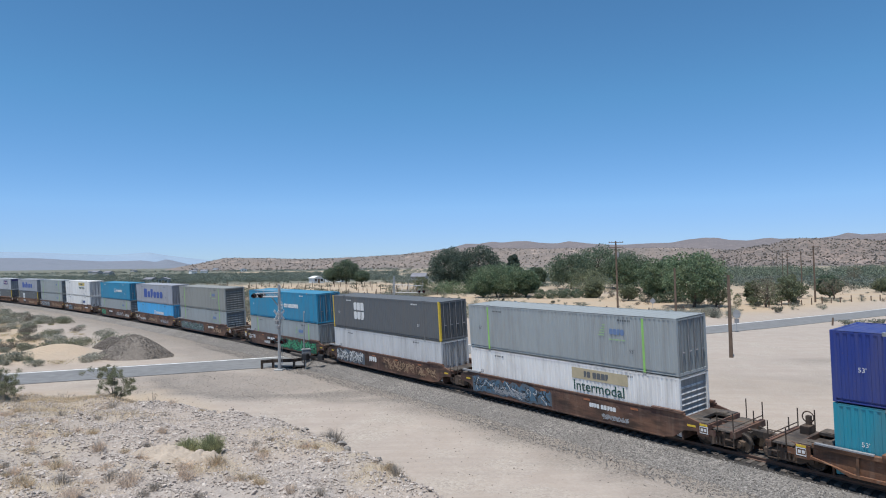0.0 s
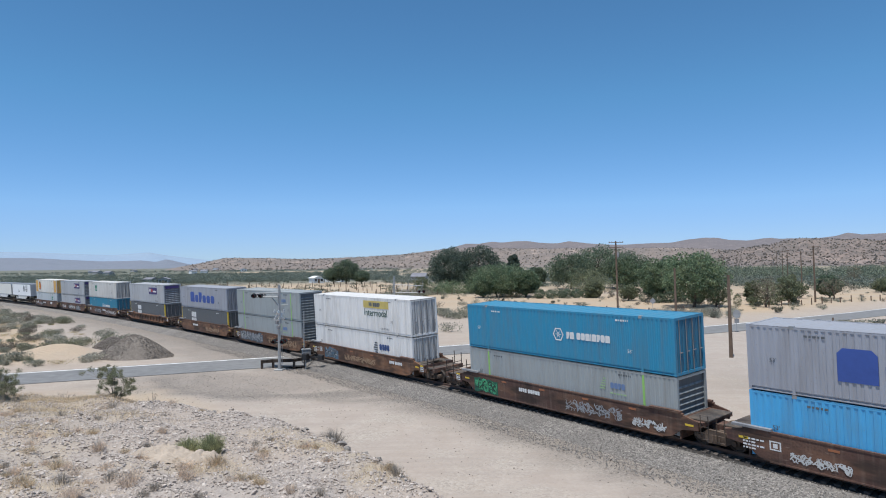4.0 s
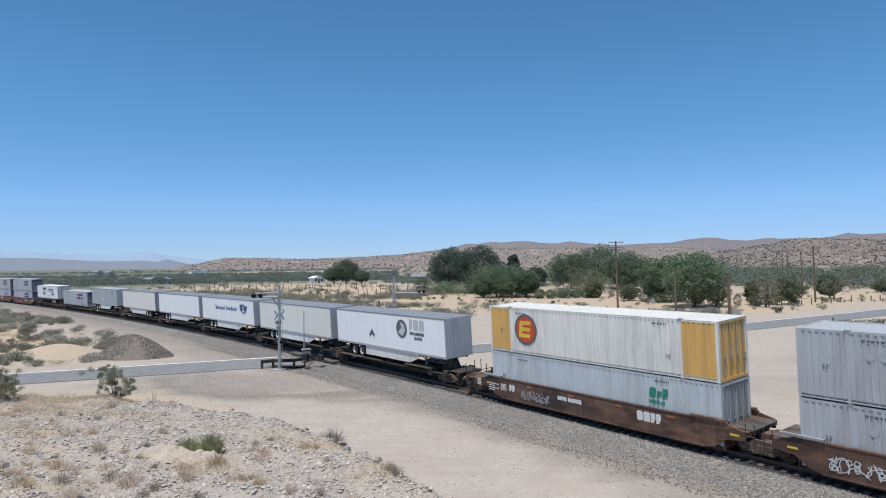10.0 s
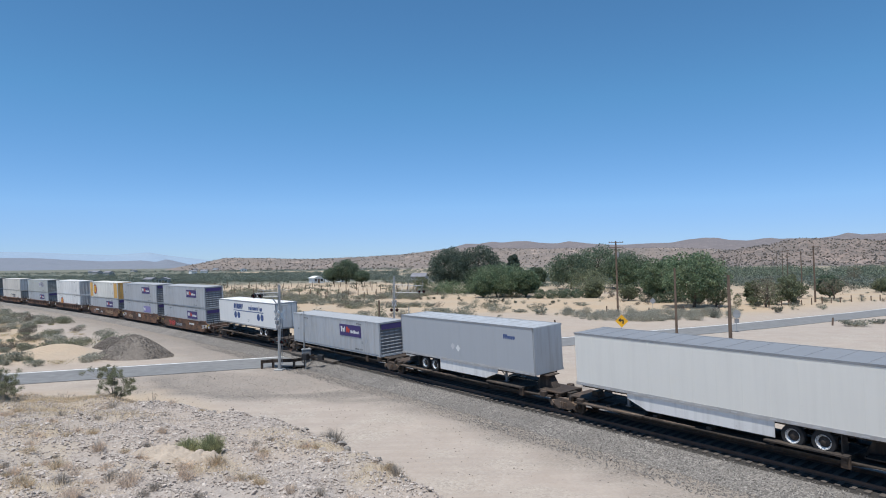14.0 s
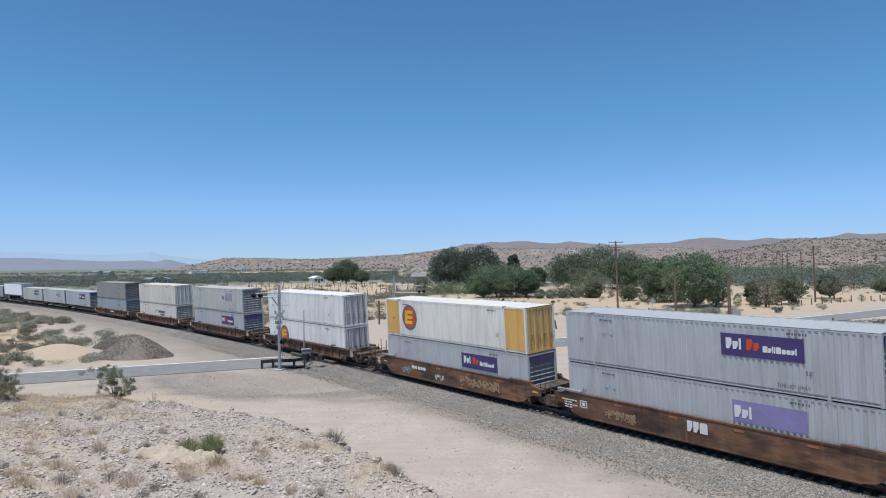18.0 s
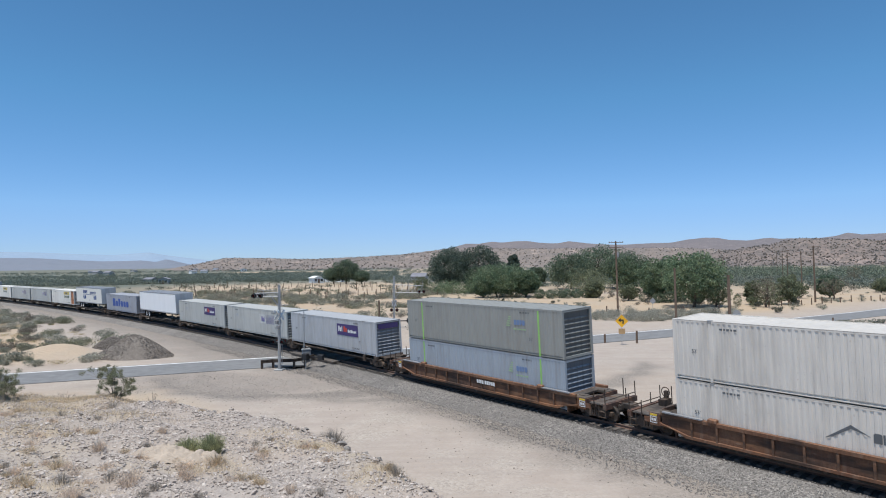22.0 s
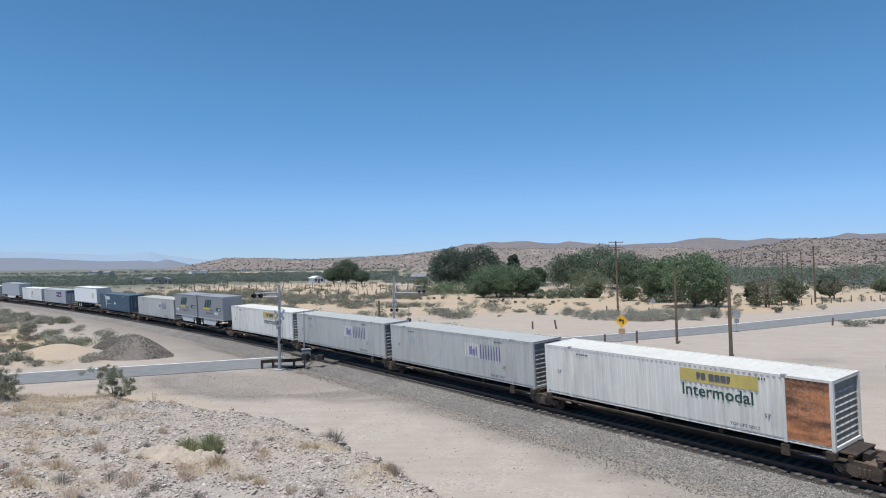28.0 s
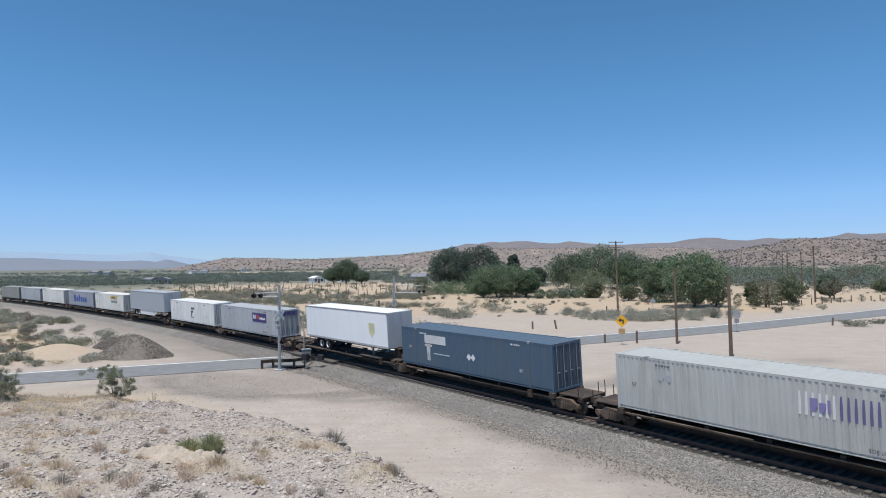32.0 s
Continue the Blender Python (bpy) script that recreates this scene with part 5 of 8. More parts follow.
def make_well_car(kind, lf, lr, cf, cr, label, marks=()):
    """One well of a double-stack car. Plate sides or ribbed sides."""
    root = thing("well_car", label, "railway car", "railway cars of the train")
    mat = BROWN if kind == "plate" else (OCHRE if kind == "ochre" else RUST)
    plate = kind != "ribbed"
    for y in (-1.4, 1.4):
        a, b = (y - 0.03, y + 0.05) if y < 0 else (y - 0.05, y + 0.03)
        if plate:
            part("side_sill", shared(("side_sill", y), mat, lambda s: s.prism([(-9.2, 0.8), (-8.3, 0.7), (-7.7, 0.26), (-7.2, 0.16), (7.2, 0.16), (7.7, 0.26), (8.3, 0.7), (9.2, 0.8), (9.2, 1.22), (8.4, 1.42), (-8.4, 1.42), (-9.2, 1.22)], a, b)), root)
            part("top_chord", shared(("top_chord", y), mat, lambda s: s.box(-8.4, 8.4, a - 0.02, b + 0.02, 1.42, 1.5)), root)
            part("bottom_flange", shared(("bottom_flange", y), mat, lambda s: s.box(-7.2, 7.2, a - 0.03, b + 0.1, 0.13, 0.2)), root)
            for x in (-8.0, 7.4):
                part("guide_plate", shared(("guide_plate", y), GREYSTEEL if x < 0 else BROWN, lambda s: s.prism([(-0.9, 0), (0.9, 0), (0.9, 0.1), (-0.9, 0.1)], a - 0.06, b + 0.06)), root, (x, 0, 1.5))
            if y < 0:
                for x in (-8.6, -4.8, -1.4, 2.0, 5.2, 8.5):
                    part("reflector", shared("car_reflector", YELLOWMARK if abs(x) > 8 else ink("rustpanel"), lambda s: rect(s, 0, 0, 0.45, 0.1)), root, wall_at(x, 0.95 if abs(x) > 8 else 1.18, -1.434))
        else:
            part("top_chord", shared(("rib_chord", y), mat, lambda s: s.box(-8.9, 8.9, y - 0.1, y + 0.1, 1.2, 1.36)), root)
            part("side_sill", shared(("rib_sill", y), mat, lambda s: s.prism([(-8.2, 0.62), (-7.5, 0.33), (7.5, 0.33), (8.2, 0.62), (9.0, 0.7), (9.0, 0.82), (7.4, 0.46), (-7.4, 0.46), (-9.0, 0.82), (-9.0, 0.7)], y - 0.1, y + 0.1)), root)
            part("web_plate", shared(("web_plate", y), OCHRE, lambda s: s.prism([(-8.9, 0.75), (-7.4, 0.4), (7.4, 0.4), (8.9, 0.75), (8.9, 1.22), (-8.9, 1.22)], y - 0.015 if y > 0 else y + 0.0, y + 0.0 if y > 0 else y + 0.015)), root)
            for i in range(12):
                x = -7.2 + i * 14.4 / 11
                part("side_post", shared(("side_post", y), mat, lambda s: s.box(-0.05, 0.05, y - 0.085, y + 0.02 if y < 0 else y + 0.085, 0.44, 1.21)), root, (x, 0, 0))
            for x in (-6.1, 6.1):
                part("guide_block", shared(("guide_block", y), mat, lambda s: s.soft(-0.22, 0.22, y - 0.14, y + 0.14, 1.36, 1.52, 0.03)), root, (x, 0, 0))
            if y < 0:
                for x in (-7.7, 7.4):
                    part("guide_plate", shared("pale_guide", GREYSTEEL, lambda s: s.box(-1.1, 1.1, -1.53, -1.36, 1.362, 1.42)), root, (x, 0, 0))
    part("well_floor", shared("well_floor", DARK, lambda s: [s.box(-8.1, 8.1, -1.34, 1.34, 0.17, 0.24)] + [s.box(x - 0.2, x + 0.2, -1.34, 1.34, 0.24, 0.28) for x in (-7.7, -6.1, 6.1, 7.7)]), root)
    for e in (-1, 1):
        part("bulkhead", shared(("bulkhead", e), mat, lambda s: s.box(*sorted((e * 8.12, e * 8.2)), -1.36, 1.36, 0.2, 1.22)), root)
    end_of_car(root, 1, True, cf, mat, round(lf, 2))
    end_of_car(root, -1, False, cr, mat, round(lr, 2))
    for mk in marks:
        if mk[0] == "number":
            mark(root, "RTTH HRiTRH", 0.24, WHITEMARK, mk[1], 0.85, 0, -1.434 if plate else -1.52, "", "car_marking")
        elif mk[0] == "big":
            mark(root, mk[3], mk[2], WHITEMARK, mk[1], 0.72, 0, -1.434)
        elif mk[0] == "data":
            for k in range(4):
                bars(root, 4 + k % 2, 0.18, 0.07, WHITEMARK, mk[1], 0.55 + 0.14 * k, -1.434, 0.05)
            part("data_plate", shared("data_plate", WHITEMARK, lambda s: [rect(s, 0, 0, 0.5, 0.05), rect(s, 0, 0.35, 0.5, 0.4), rect(s, 0, 0.05, 0.06, 0.35), rect(s, 0.44, 0.05, 0.5, 0.35), rect(s, 0.15, 0.1, 0.35, 0.3)]), root, wall_at(mk[1] + 1.2, 0.7, -1.434))
        elif mk[0] == "piece":
            piece(root, mk[5], mk[1], 0.3, mk[2], mk[3], mk[4], mk[6])
        elif mk[0] == "spray":
            graffiti(root, mk[5], mk[1], 0.35, mk[2], mk[3], SPRAY[mk[4]], *(mk[6:]))
    return root


def make_spine_car(lf, lr, cf, cr, label, trailer):
    root = thing("spine_car", label, "railway car", "railway cars of the train")
    part("centre_sill", shared(("centre_sill", round(lf, 1), round(lr, 1)), DARK, lambda s: s.prism([(-lr + 0.1, 0.75), (-lr + 1.6, 0.55), (-5.5, 0.35), (5.5, 0.35), (lf - 1.6, 0.55), (lf - 0.1, 0.75), (lf - 0.1, 1.02), (-lr + 0.1, 1.02)], -0.33, 0.33)), root)
    for x in (-7.6, -6.0, -3.0, 0.0, 3.0, 6.0, 7.6):
        part("cross_bearer", shared("cross_bearer", DARK, lambda s: s.prism([(-0.12, 0.78), (0.12, 0.78), (0.12, 1.03), (-0.12, 1.03)], -1.12, 1.12)), root, (x, 0, 0))
    for y in (-1.32, 1.32):
        part("side_rod", shared(("side_rod", y), TRUCKRUST, lambda s: [s.tube((-7.6, y, 0.93), (-0.6, y, 0.93), 0.028, 6)]), root)
        part("side_bracket", shared(("side_bracket", y), OCHRE_DARK, lambda s: [s.box(5.9, 6.25, y - 0.05, y + 0.05, 0.6, 1.05), s.box(6.0, 6.15, y - 0.07, y + 0.07, 0.72, 0.9)]), root)
        for x in (-7.9, 7.9):
            part("container_pedestal", shared(("pedestal", y), OCHRE_DARK, lambda s: s.soft(-0.2, 0.2, y * 0.93 - 0.16, y * 0.93 + 0.16, 0.8, 1.13, 0.03)), root, (x, 0, 0))
    part("walkway_grating", shared(("walkway_grating", round(lf, 1), round(lr, 1)), DARK, lambda s: s.box(-min(lr, 8.4), min(lf, 8.4), -1.24, 1.24, 0.80, 0.85)), root)
    if trailer:
        for y in (-1.05, 1.05):
            part("tyre_platform", shared(("tyre_platform", y), DARK, lambda s: s.box(-8.0, -3.6, y - 0.4, y + 0.4, 0.86, 0.93)), root)
            part("leg_platform", shared(("leg_platform", y), DARK, lambda s: s.box(2.8, 6.2, y - 0.4, y + 0.4, 1.04, 1.11)), root)
        part("hitch_stand", shared("hitch_stand", OCHRE_DARK, lambda s: [s.prism([(6.4, 1.02), (7.9, 1.02), (7.4, 1.86), (6.8, 1.86)], -0.3, 0.3), s.soft(6.5, 7.7, -0.5, 0.5, 1.84, 1.9, 0.02)]), root)
        part("hitch_stand", shared("hitch_stand_rear", OCHRE_DARK, lambda s: [s.prism([(-7.9, 1.02), (-7.3, 1.02), (-7.5, 1.4), (-7.8, 1.4)], -0.3, 0.3)]), root)
    for e, reach, coupled in ((1, lf, cf), (-1, lr, cr)):
        X = lambda *v: sorted(e * a for a in v)
        rr = round(reach, 2)
        part("end_deck", shared(("spine_deck", e, rr), OCHRE_DARK, lambda s: [s.box(*X(rr - 2.3, rr - 0.35), -0.95, 0.95, 1.03, 1.09), s.box(*X(rr - 0.62, rr - 0.45), -1.1, 1.1, 0.82, 1.03)]), root)
        if coupled:
            part("coupler", shared(("spine_coupler", e, rr), DARK, lambda s: [s.box(*X(rr - 0.5, rr - 0.1), -0.12, 0.12, 0.74, 0.96), s.soft(*X(rr - 0.2, rr + 0.05), -0.2, 0.2, 0.68, 1.02, 0.04)]), root)
            for y in (-1.2, 1.2, 0.6):
                part("handrail_post", shared("spine_post", OCHRE_DARK, lambda s: s.tube((0, 0, 0.9), (0, 0, 1.75), 0.028, 6)), root, (e * (rr - 0.55), y, 0))
            make_truck(root, e * (rr - 1.7))
        elif e < 0:
            make_truck(root, -rr)
    return root


# ---- the train, from the front ----
# each row: nose of the load at the start, kind of car, upper or only load, lower load, marks on the car
C = lambda colour, sign=None, end="h", stripe=None, **kw: ("c", colour, sign, end, stripe, kw)
T = lambda colour, sign=None, **kw: ("t", colour, sign, kw)
NUM = ("number", 2.4)
NUM0 = ("number", 0.2)
DATA = ("data", -8.4)
TRAIN = [
    (32.42, "ribbed", C("navy", "navy", "v"), C("teal", None, "v"), ()),
    (9.19, "plate", C("lightgrey", "lightgrey", "v", "green"), C("white", "yellowplate_old", "h"), (NUM, ("piece", -7.9, 7.4, 1.0, "blue", 11, "slate"), ("spray", -5.6, 3.0, 0.5, "silver", 12), ("spray", 3.3, 1.8, 0.3, "silver", 13))),
    (-10.43, "plate", C("charcoal", "twoline", "v", "yellow"), C("palegrey", None, "v"), (("piece", -7.6, 4.9, 1.05, "white", 21, "slate"), ("big", -1.9, 0.42, "TTTR"), ("spray", 0.4, 4.4, 0.95, "tan", 22), ("spray", 5.0, 2.6, 0.8, "tan", 23))),
    (-29.88, "plate", C("brightblue", "brightblue", "v"), C("lightgrey", "lightgrey", "v", "green"), (DATA, ("number", -3.4), ("piece", -0.8, 8.6, 1.02, "green", 31, "darkgreen"), ("spray", -4.2, 1.6, 0.35, "white", 33))),
    (-53.53, "plate", C("lightgrey_old", "lightgrey", "h", "green"), C("lightgrey", "lightgrey", "h", "green"), (NUM, ("piece", -7.6, 8.4, 0.95, "teal", 41, "slate"), ("spray", 4.2, 2.6, 0.7, "tan", 42))),
    (-72.93, "plate", C("violetgrey", "violetgrey", "v"), C("brightblue_sky", "brightblue", "v"), (DATA, ("spray", -6.3, 2.4, 0.45, "white", 51), ("spray", -2.6, 4.4, 0.6, "tan", 52), ("spray", 3.0, 3.4, 0.6, "silver", 53))),
    (-92.78, "plate", C("brightblue", "brightblue", "v"), C("lightgrey", "lightgrey", "h", "green"), (("number", -3.2), ("piece", -7.6, 2.4, 0.9, "green", 61, "darkgreen"), ("spray", 0.8, 4.0, 0.75, "silver", 62), ("spray", 5.4, 2.2, 0.5, "white", 63))),
    (-116.01, "ochre", C("white", "yellowplate", "v"), C("white", "lightgrey_white", "v"), (DATA, ("piece", -6.2, 2.6, 0.9, "lead", 71, "blue"), ("spray", -2.4, 5.2, 0.6, "tan", 72), ("number", 4.9))),
    (-135.37, "ochre", C("lightgrey", "lightgrey", "h", "green"), C("lightgrey", "lightgrey", "h", "green"), (DATA, ("piece", -7.3, 6.3, 0.98, "silver", 81, "slate"), ("spray", 0.4, 6.8, 0.8, "tan", 82, 6))),
    (-154.83, "ochre", C("violetgrey", "violetgrey", "v"), C("charcoal", "twoline", "v", "yellow"), (("number", -3.6), ("spray", 1.0, 4.4, 0.6, "tan", 91))),
    (-178.28, "ribbed", C("silvergrey", "silvergrey", "h"), C("charcoal", "twoline", "v", "yellow"), ()),
    (-201.98, "plate", C("offwhite", "greensign", "v"), C("brightblue_teal", "brightblue", "v"), (("big", -7.4, 0.42, "TT"), NUM0, ("spray", -4.6, 4.0, 0.8, "silver", 111), ("spray", 2.0, 5.8, 0.75, "white", 112, 5, 0.03))),
    (-221.46, "plate", C("silvergrey", "silvergrey", "h"), C("silvergrey", "silvergrey", "h"), (("spray", -6.9, 2.4, 0.7, "white", 121), ("spray", -2.6, 4.6, 0.75, "white", 122, 6, 0.04), ("piece", 2.4, 3.0, 0.85, "silver", 123, "slate"))),
    (-241.16, "plate", C("cream", "orange_e", "v", None, first_colour="orange", end_colour="orange"), C("ice", "greensign_small", "v"), (DATA, ("big", -6.4, 0.42, "TT"), ("number", -2.2), ("big", 3.4, 0.5, "RHTT"), ("spray", -5.2, 2.4, 0.7, "silver", 131))),
    (-262.44, "spine", T("trailer", "hawksign", skirt="cream"), None, ()),
    (-279.87, "spine", T("cream", None, seams=True), None, ()),
    (-297.71, "spine", T("trailer", "mapsign"), None, ()),
    (-315.13, "spine", T("trailer", None, end_colour="trailer_grey"), None, ()),
    (-332.95, "spine", T("cream", None, seams=True, reverse=True, end_colour="trailer_grey"), None, ()),
    (-352.46, "spine", T("trailer_grey", "smallblue", length=14.63, roof="trailer_grey"), None, ()),
    (-370.59, "spine", C("silvergrey", "silvergrey", "h"), None, ()),
    (-390.95, "spine", T("white", "discsign", reverse=True, skirt=None, roof="white", top=4.8), None, ()),
    (-412.05, "ochre", C("silvergrey", "silvergrey", "h"), C("silvergrey", "silvergrey", "h"), (("spray", -5.6, 2.6, 0.75, "red", 221, 6, 0.07), ("spray", -2.8, 2.6, 0.5, "silver", 222), NUM, ("data", 7.0))),
    (-431.44, "ochre", C("silvergrey", "silvergrey", "h"), C("silvergrey", "silvergrey_part", "h"), (DATA, ("big", -0.4, 0.52, "TTH"), ("spray", -5.4, 2.0, 0.6, "tan", 231))),
    (-451.00, "ochre", C("cream", "orange_e", "v", None, first_colour="orange", end_colour="orange"), C("silvergrey", "silvergrey", "h"), (("number", -4.6), ("spray", -5.9, 1.2, 0.6, "silver", 241), ("spray", -1.6, 1.2, 0.45, "white", 242), ("spray", 1.4, 4.2, 0.8, "tan", 243, 6, 0.06))),
    (-474.38, "ribbed_dark", C("white", None, "v"), C("white", "e_low", "v"), ()),
    (-497.80, "ribbed_dark", C("silvergrey_old", "silvergrey_faded", "h"), C("silvergrey", "silvergrey", "h"), ()),
    (-521.22, "ribbed", C("beige", None, "v", end_colour="palegrey"), C("beige", "hillsign", "h"), ()),
    (-544.73, "ribbed", C("lightgrey_old", "lightgrey", "h", "green"), C("lightgrey_blue", "lightgrey", "h", "green"), (("number", 0.2),)),
    (-565.86, "spine", C("silvergrey", "silvergrey", "h"), None, ()),
    (-583.17, "spine", C("silvergrey_old", "silvergrey_faded", "h"), None, ()),
    (-600.46, "spine", C("silvergrey_old", "silvergrey", "h"), None, ()),
    (-618.00, "spine", T("trailer", None, skirt=None), None, ()),
    (-636.09, "spine", C("violetgrey", "violetgrey", "v"), None, ()),
    (-655.17, "spine", T("cream", "discsign", skirt=None), None, ()),
    (-673.27, "spine", C("cream", "yellowplate", "h", None, first_colour="rustpanel"), None, ()),
    (-690.48, "spine", C("silvergrey_old", "silvergrey_faded", "h"), None, ()),
    (-707.69, "spine", C("silvergrey_old", "silvergrey_faded", "h"), None, ()),
    (-725.03, "spine", C("cream", "small_yellowplate", "h"), None, ()),
    (-743.60, "spine", "pups", None, ()),
    (-762.03, "spine", C("silvergrey_old", "silvergrey_faded", "h"), None, ()),
    (-782.92, "spine", C("blue_old", "blue", "v"), None, ()),
    (-801.20, "spine", T("trailer", "shield", length=14.63, skirt=None, roof="white"), None, ()),
    (-822.47, "spine", C("silvergrey", "silvergrey", "v"), None, ()),
    (-841.08, "spine", C("white", "slantsign", "v"), None, ()),
    (-860.13, "spine", T("trailer_grey", None, roof="trailer_grey"), None, ()),
    (-880.05, "spine", C("cream", "small_yellowplate", "v"), None, ()),
    (-897.76, "spine", C("violetgrey", "violetgrey", "v"), None, ()),
    (-917.82, "spine", C("cream", None, "v"), None, ()),
    (-936.30, "spine", C("silvergrey", None, "v"), None, ()),
    (-954.60, "spine", C("lightgrey_old", None, "v"), None, ()),
]
WORDS = {"navy": "dark navy blue", "ice": "pale icy grey", "teal": "teal green", "lightgrey": "light grey", "lightgrey_old": "weathered greenish grey", "lightgrey_blue": "bluish grey", "white": "white", "offwhite": "greyed off-white", "beige": "yellowed off-white", "palegrey": "pale grey", "charcoal": "charcoal grey",
         "brightblue": "bright blue", "brightblue_sky": "sky blue", "brightblue_teal": "teal blue", "violetgrey": "violet grey", "silvergrey": "silver grey", "silvergrey_old": "chalky pale grey", "cream": "off-white", "blue_old": "faded dark blue",
         "trailer": "white", "trailer_grey": "grey"}
SIGNS = {"lightgrey": "green striped posts", "lightgrey_white": "a dark round sign", "violetgrey": "a large blue sign", "twoline": "a white two-line sign and yellow posts", "brightblue": "a white hexagon sign", "silvergrey": "a dark purple sign plate",
         "silvergrey_faded": "a peeled purple sign", "silvergrey_part": "a faded purple sign", "yellowplate": "a yellow plate over green lettering", "yellowplate_old": "a bleached plate over green lettering", "small_yellowplate": "a yellow plate over green lettering", "greensign": "a green sign", "greensign_small": "a small green sign",
         "orange_e": "orange ends and a round sign", "e_low": "a round red sign", "hillsign": "a dark hill-shaped sign", "navy": "white lettering", "hawksign": "a dark hawk-like round sign", "mapsign": "a dark blue map-shaped sign",
         "discsign": "a blue sign and discs", "smallblue": "a small blue sign", "shield": "a pale gold shield", "blue": "a pale figure sign", "slantsign": "a slanted dark sign", None: "plain sides"}
MOVERS = []


def load_label(spec, where):
    kind = where + " container" if spec[0] == "c" else "box trailer"
    return WORDS[spec[1]] + " " + kind + " with " + SIGNS[spec[2]]


def build_train():
    n = len(TRAIN)
    mids, lens = [], []
    for nose, kind, up, low, marks in TRAIN:
        ln = 14.63 if isinstance(up, tuple) and up[-1].get("length") == 14.63 else 16.15
        lens.append(ln)
        mids.append(nose - ln / 2)
    for i, (nose, kind, up, low, marks) in enumerate(TRAIN):
        s = mids[i]
        gf = mids[i - 1] - s if i else 23.4
        gr = s - mids[i + 1] if i < n - 1 else 19.8
        spine = kind == "spine"
        mixed_f = i > 0 and (TRAIN[i - 1][1] == "spine") != spine
        mixed_r = i < n - 1 and (TRAIN[i + 1][1] == "spine") != spine
        cf, cr = gf > 22 or mixed_f or (spine and gf > 18.9), gr > 22 or mixed_r or (spine and gr > 18.9)
        lf, lr = gf / 2, gr / 2
        if mixed_f:
            lf = gf - 11.7 if spine else 11.7
        if mixed_r:
            lr = gr - 11.7 if spine else 11.7
        if spine:
            car = make_spine_car(lf, lr, cf, cr, "dark grimy spine car carrying one " + ("trailer" if up == "pups" or up[0] == "t" else "container"), up == "pups" or up[0] == "t")
        else:
            word = {"plate": "rusty brown well car with graffiti on plate sides", "ochre": "orange-brown rusty well car with plate sides", "ribbed": "rust-orange well car with ribbed open sides", "ribbed_dark": "dark rusty well car with ribbed sides"}[kind]
            car = make_well_car("ribbed" if kind.startswith("ribbed") else kind, lf, lr, cf, cr, word, marks)
            if kind == "ribbed_dark":
                for o in car.children:
                    if o.data and o.data.materials and o.data.materials[0] is RUST:
                        o.material_slots[0].link = "OBJECT"
                        o.material_slots[0].material = BROWN
        MOVERS.append((car, s, 0.0, 8.0))
        if up == "pups":
            for k, (off, rev) in enumerate(((-743.91 - 4.265 - s, False), (-752.84 - 4.265 - s, True))):
                ob = make_trailer("darkgrey", "darkgrey", 8.53, 4.98, rev, "dark grey short box trailer with slanted green sign", "palegrey", "darkgrey", False, 1)
                MOVERS.append((ob, s + off, 0.0, 3.5))
            continue
        if up[0] == "t":
            kw = dict(up[3])
            ob = make_trailer(up[1], up[2], label=load_label(up, ""), **kw)
            MOVERS.append((ob, s, 0.0, 6.1))
            continue
        if spine:
            ob = make_container(up[1], up[2], up[3], up[4], load_label(up, "single"), **up[5])
            MOVERS.append((ob, s, 1.135, 6.1))
        else:
            ob = make_container(low[1], low[2], low[3], low[4], load_label(low, "lower"), **low[5])
            MOVERS.append((ob, s, 0.285, 6.1))
            ob = make_container(up[1], up[2], up[3], up[4], load_label(up, "stacked"), **up[5])
            MOVERS.append((ob, s, 3.232, 6.1))


build_train()


def motions():
    """Every car and load rolls along the bend, slowing gently."""
    for ob, s, z, half in MOVERS:
        walk(ob, [(float(t), car_pose(s + run_out(t), z, half)) for t in range(0, 33, 2)])


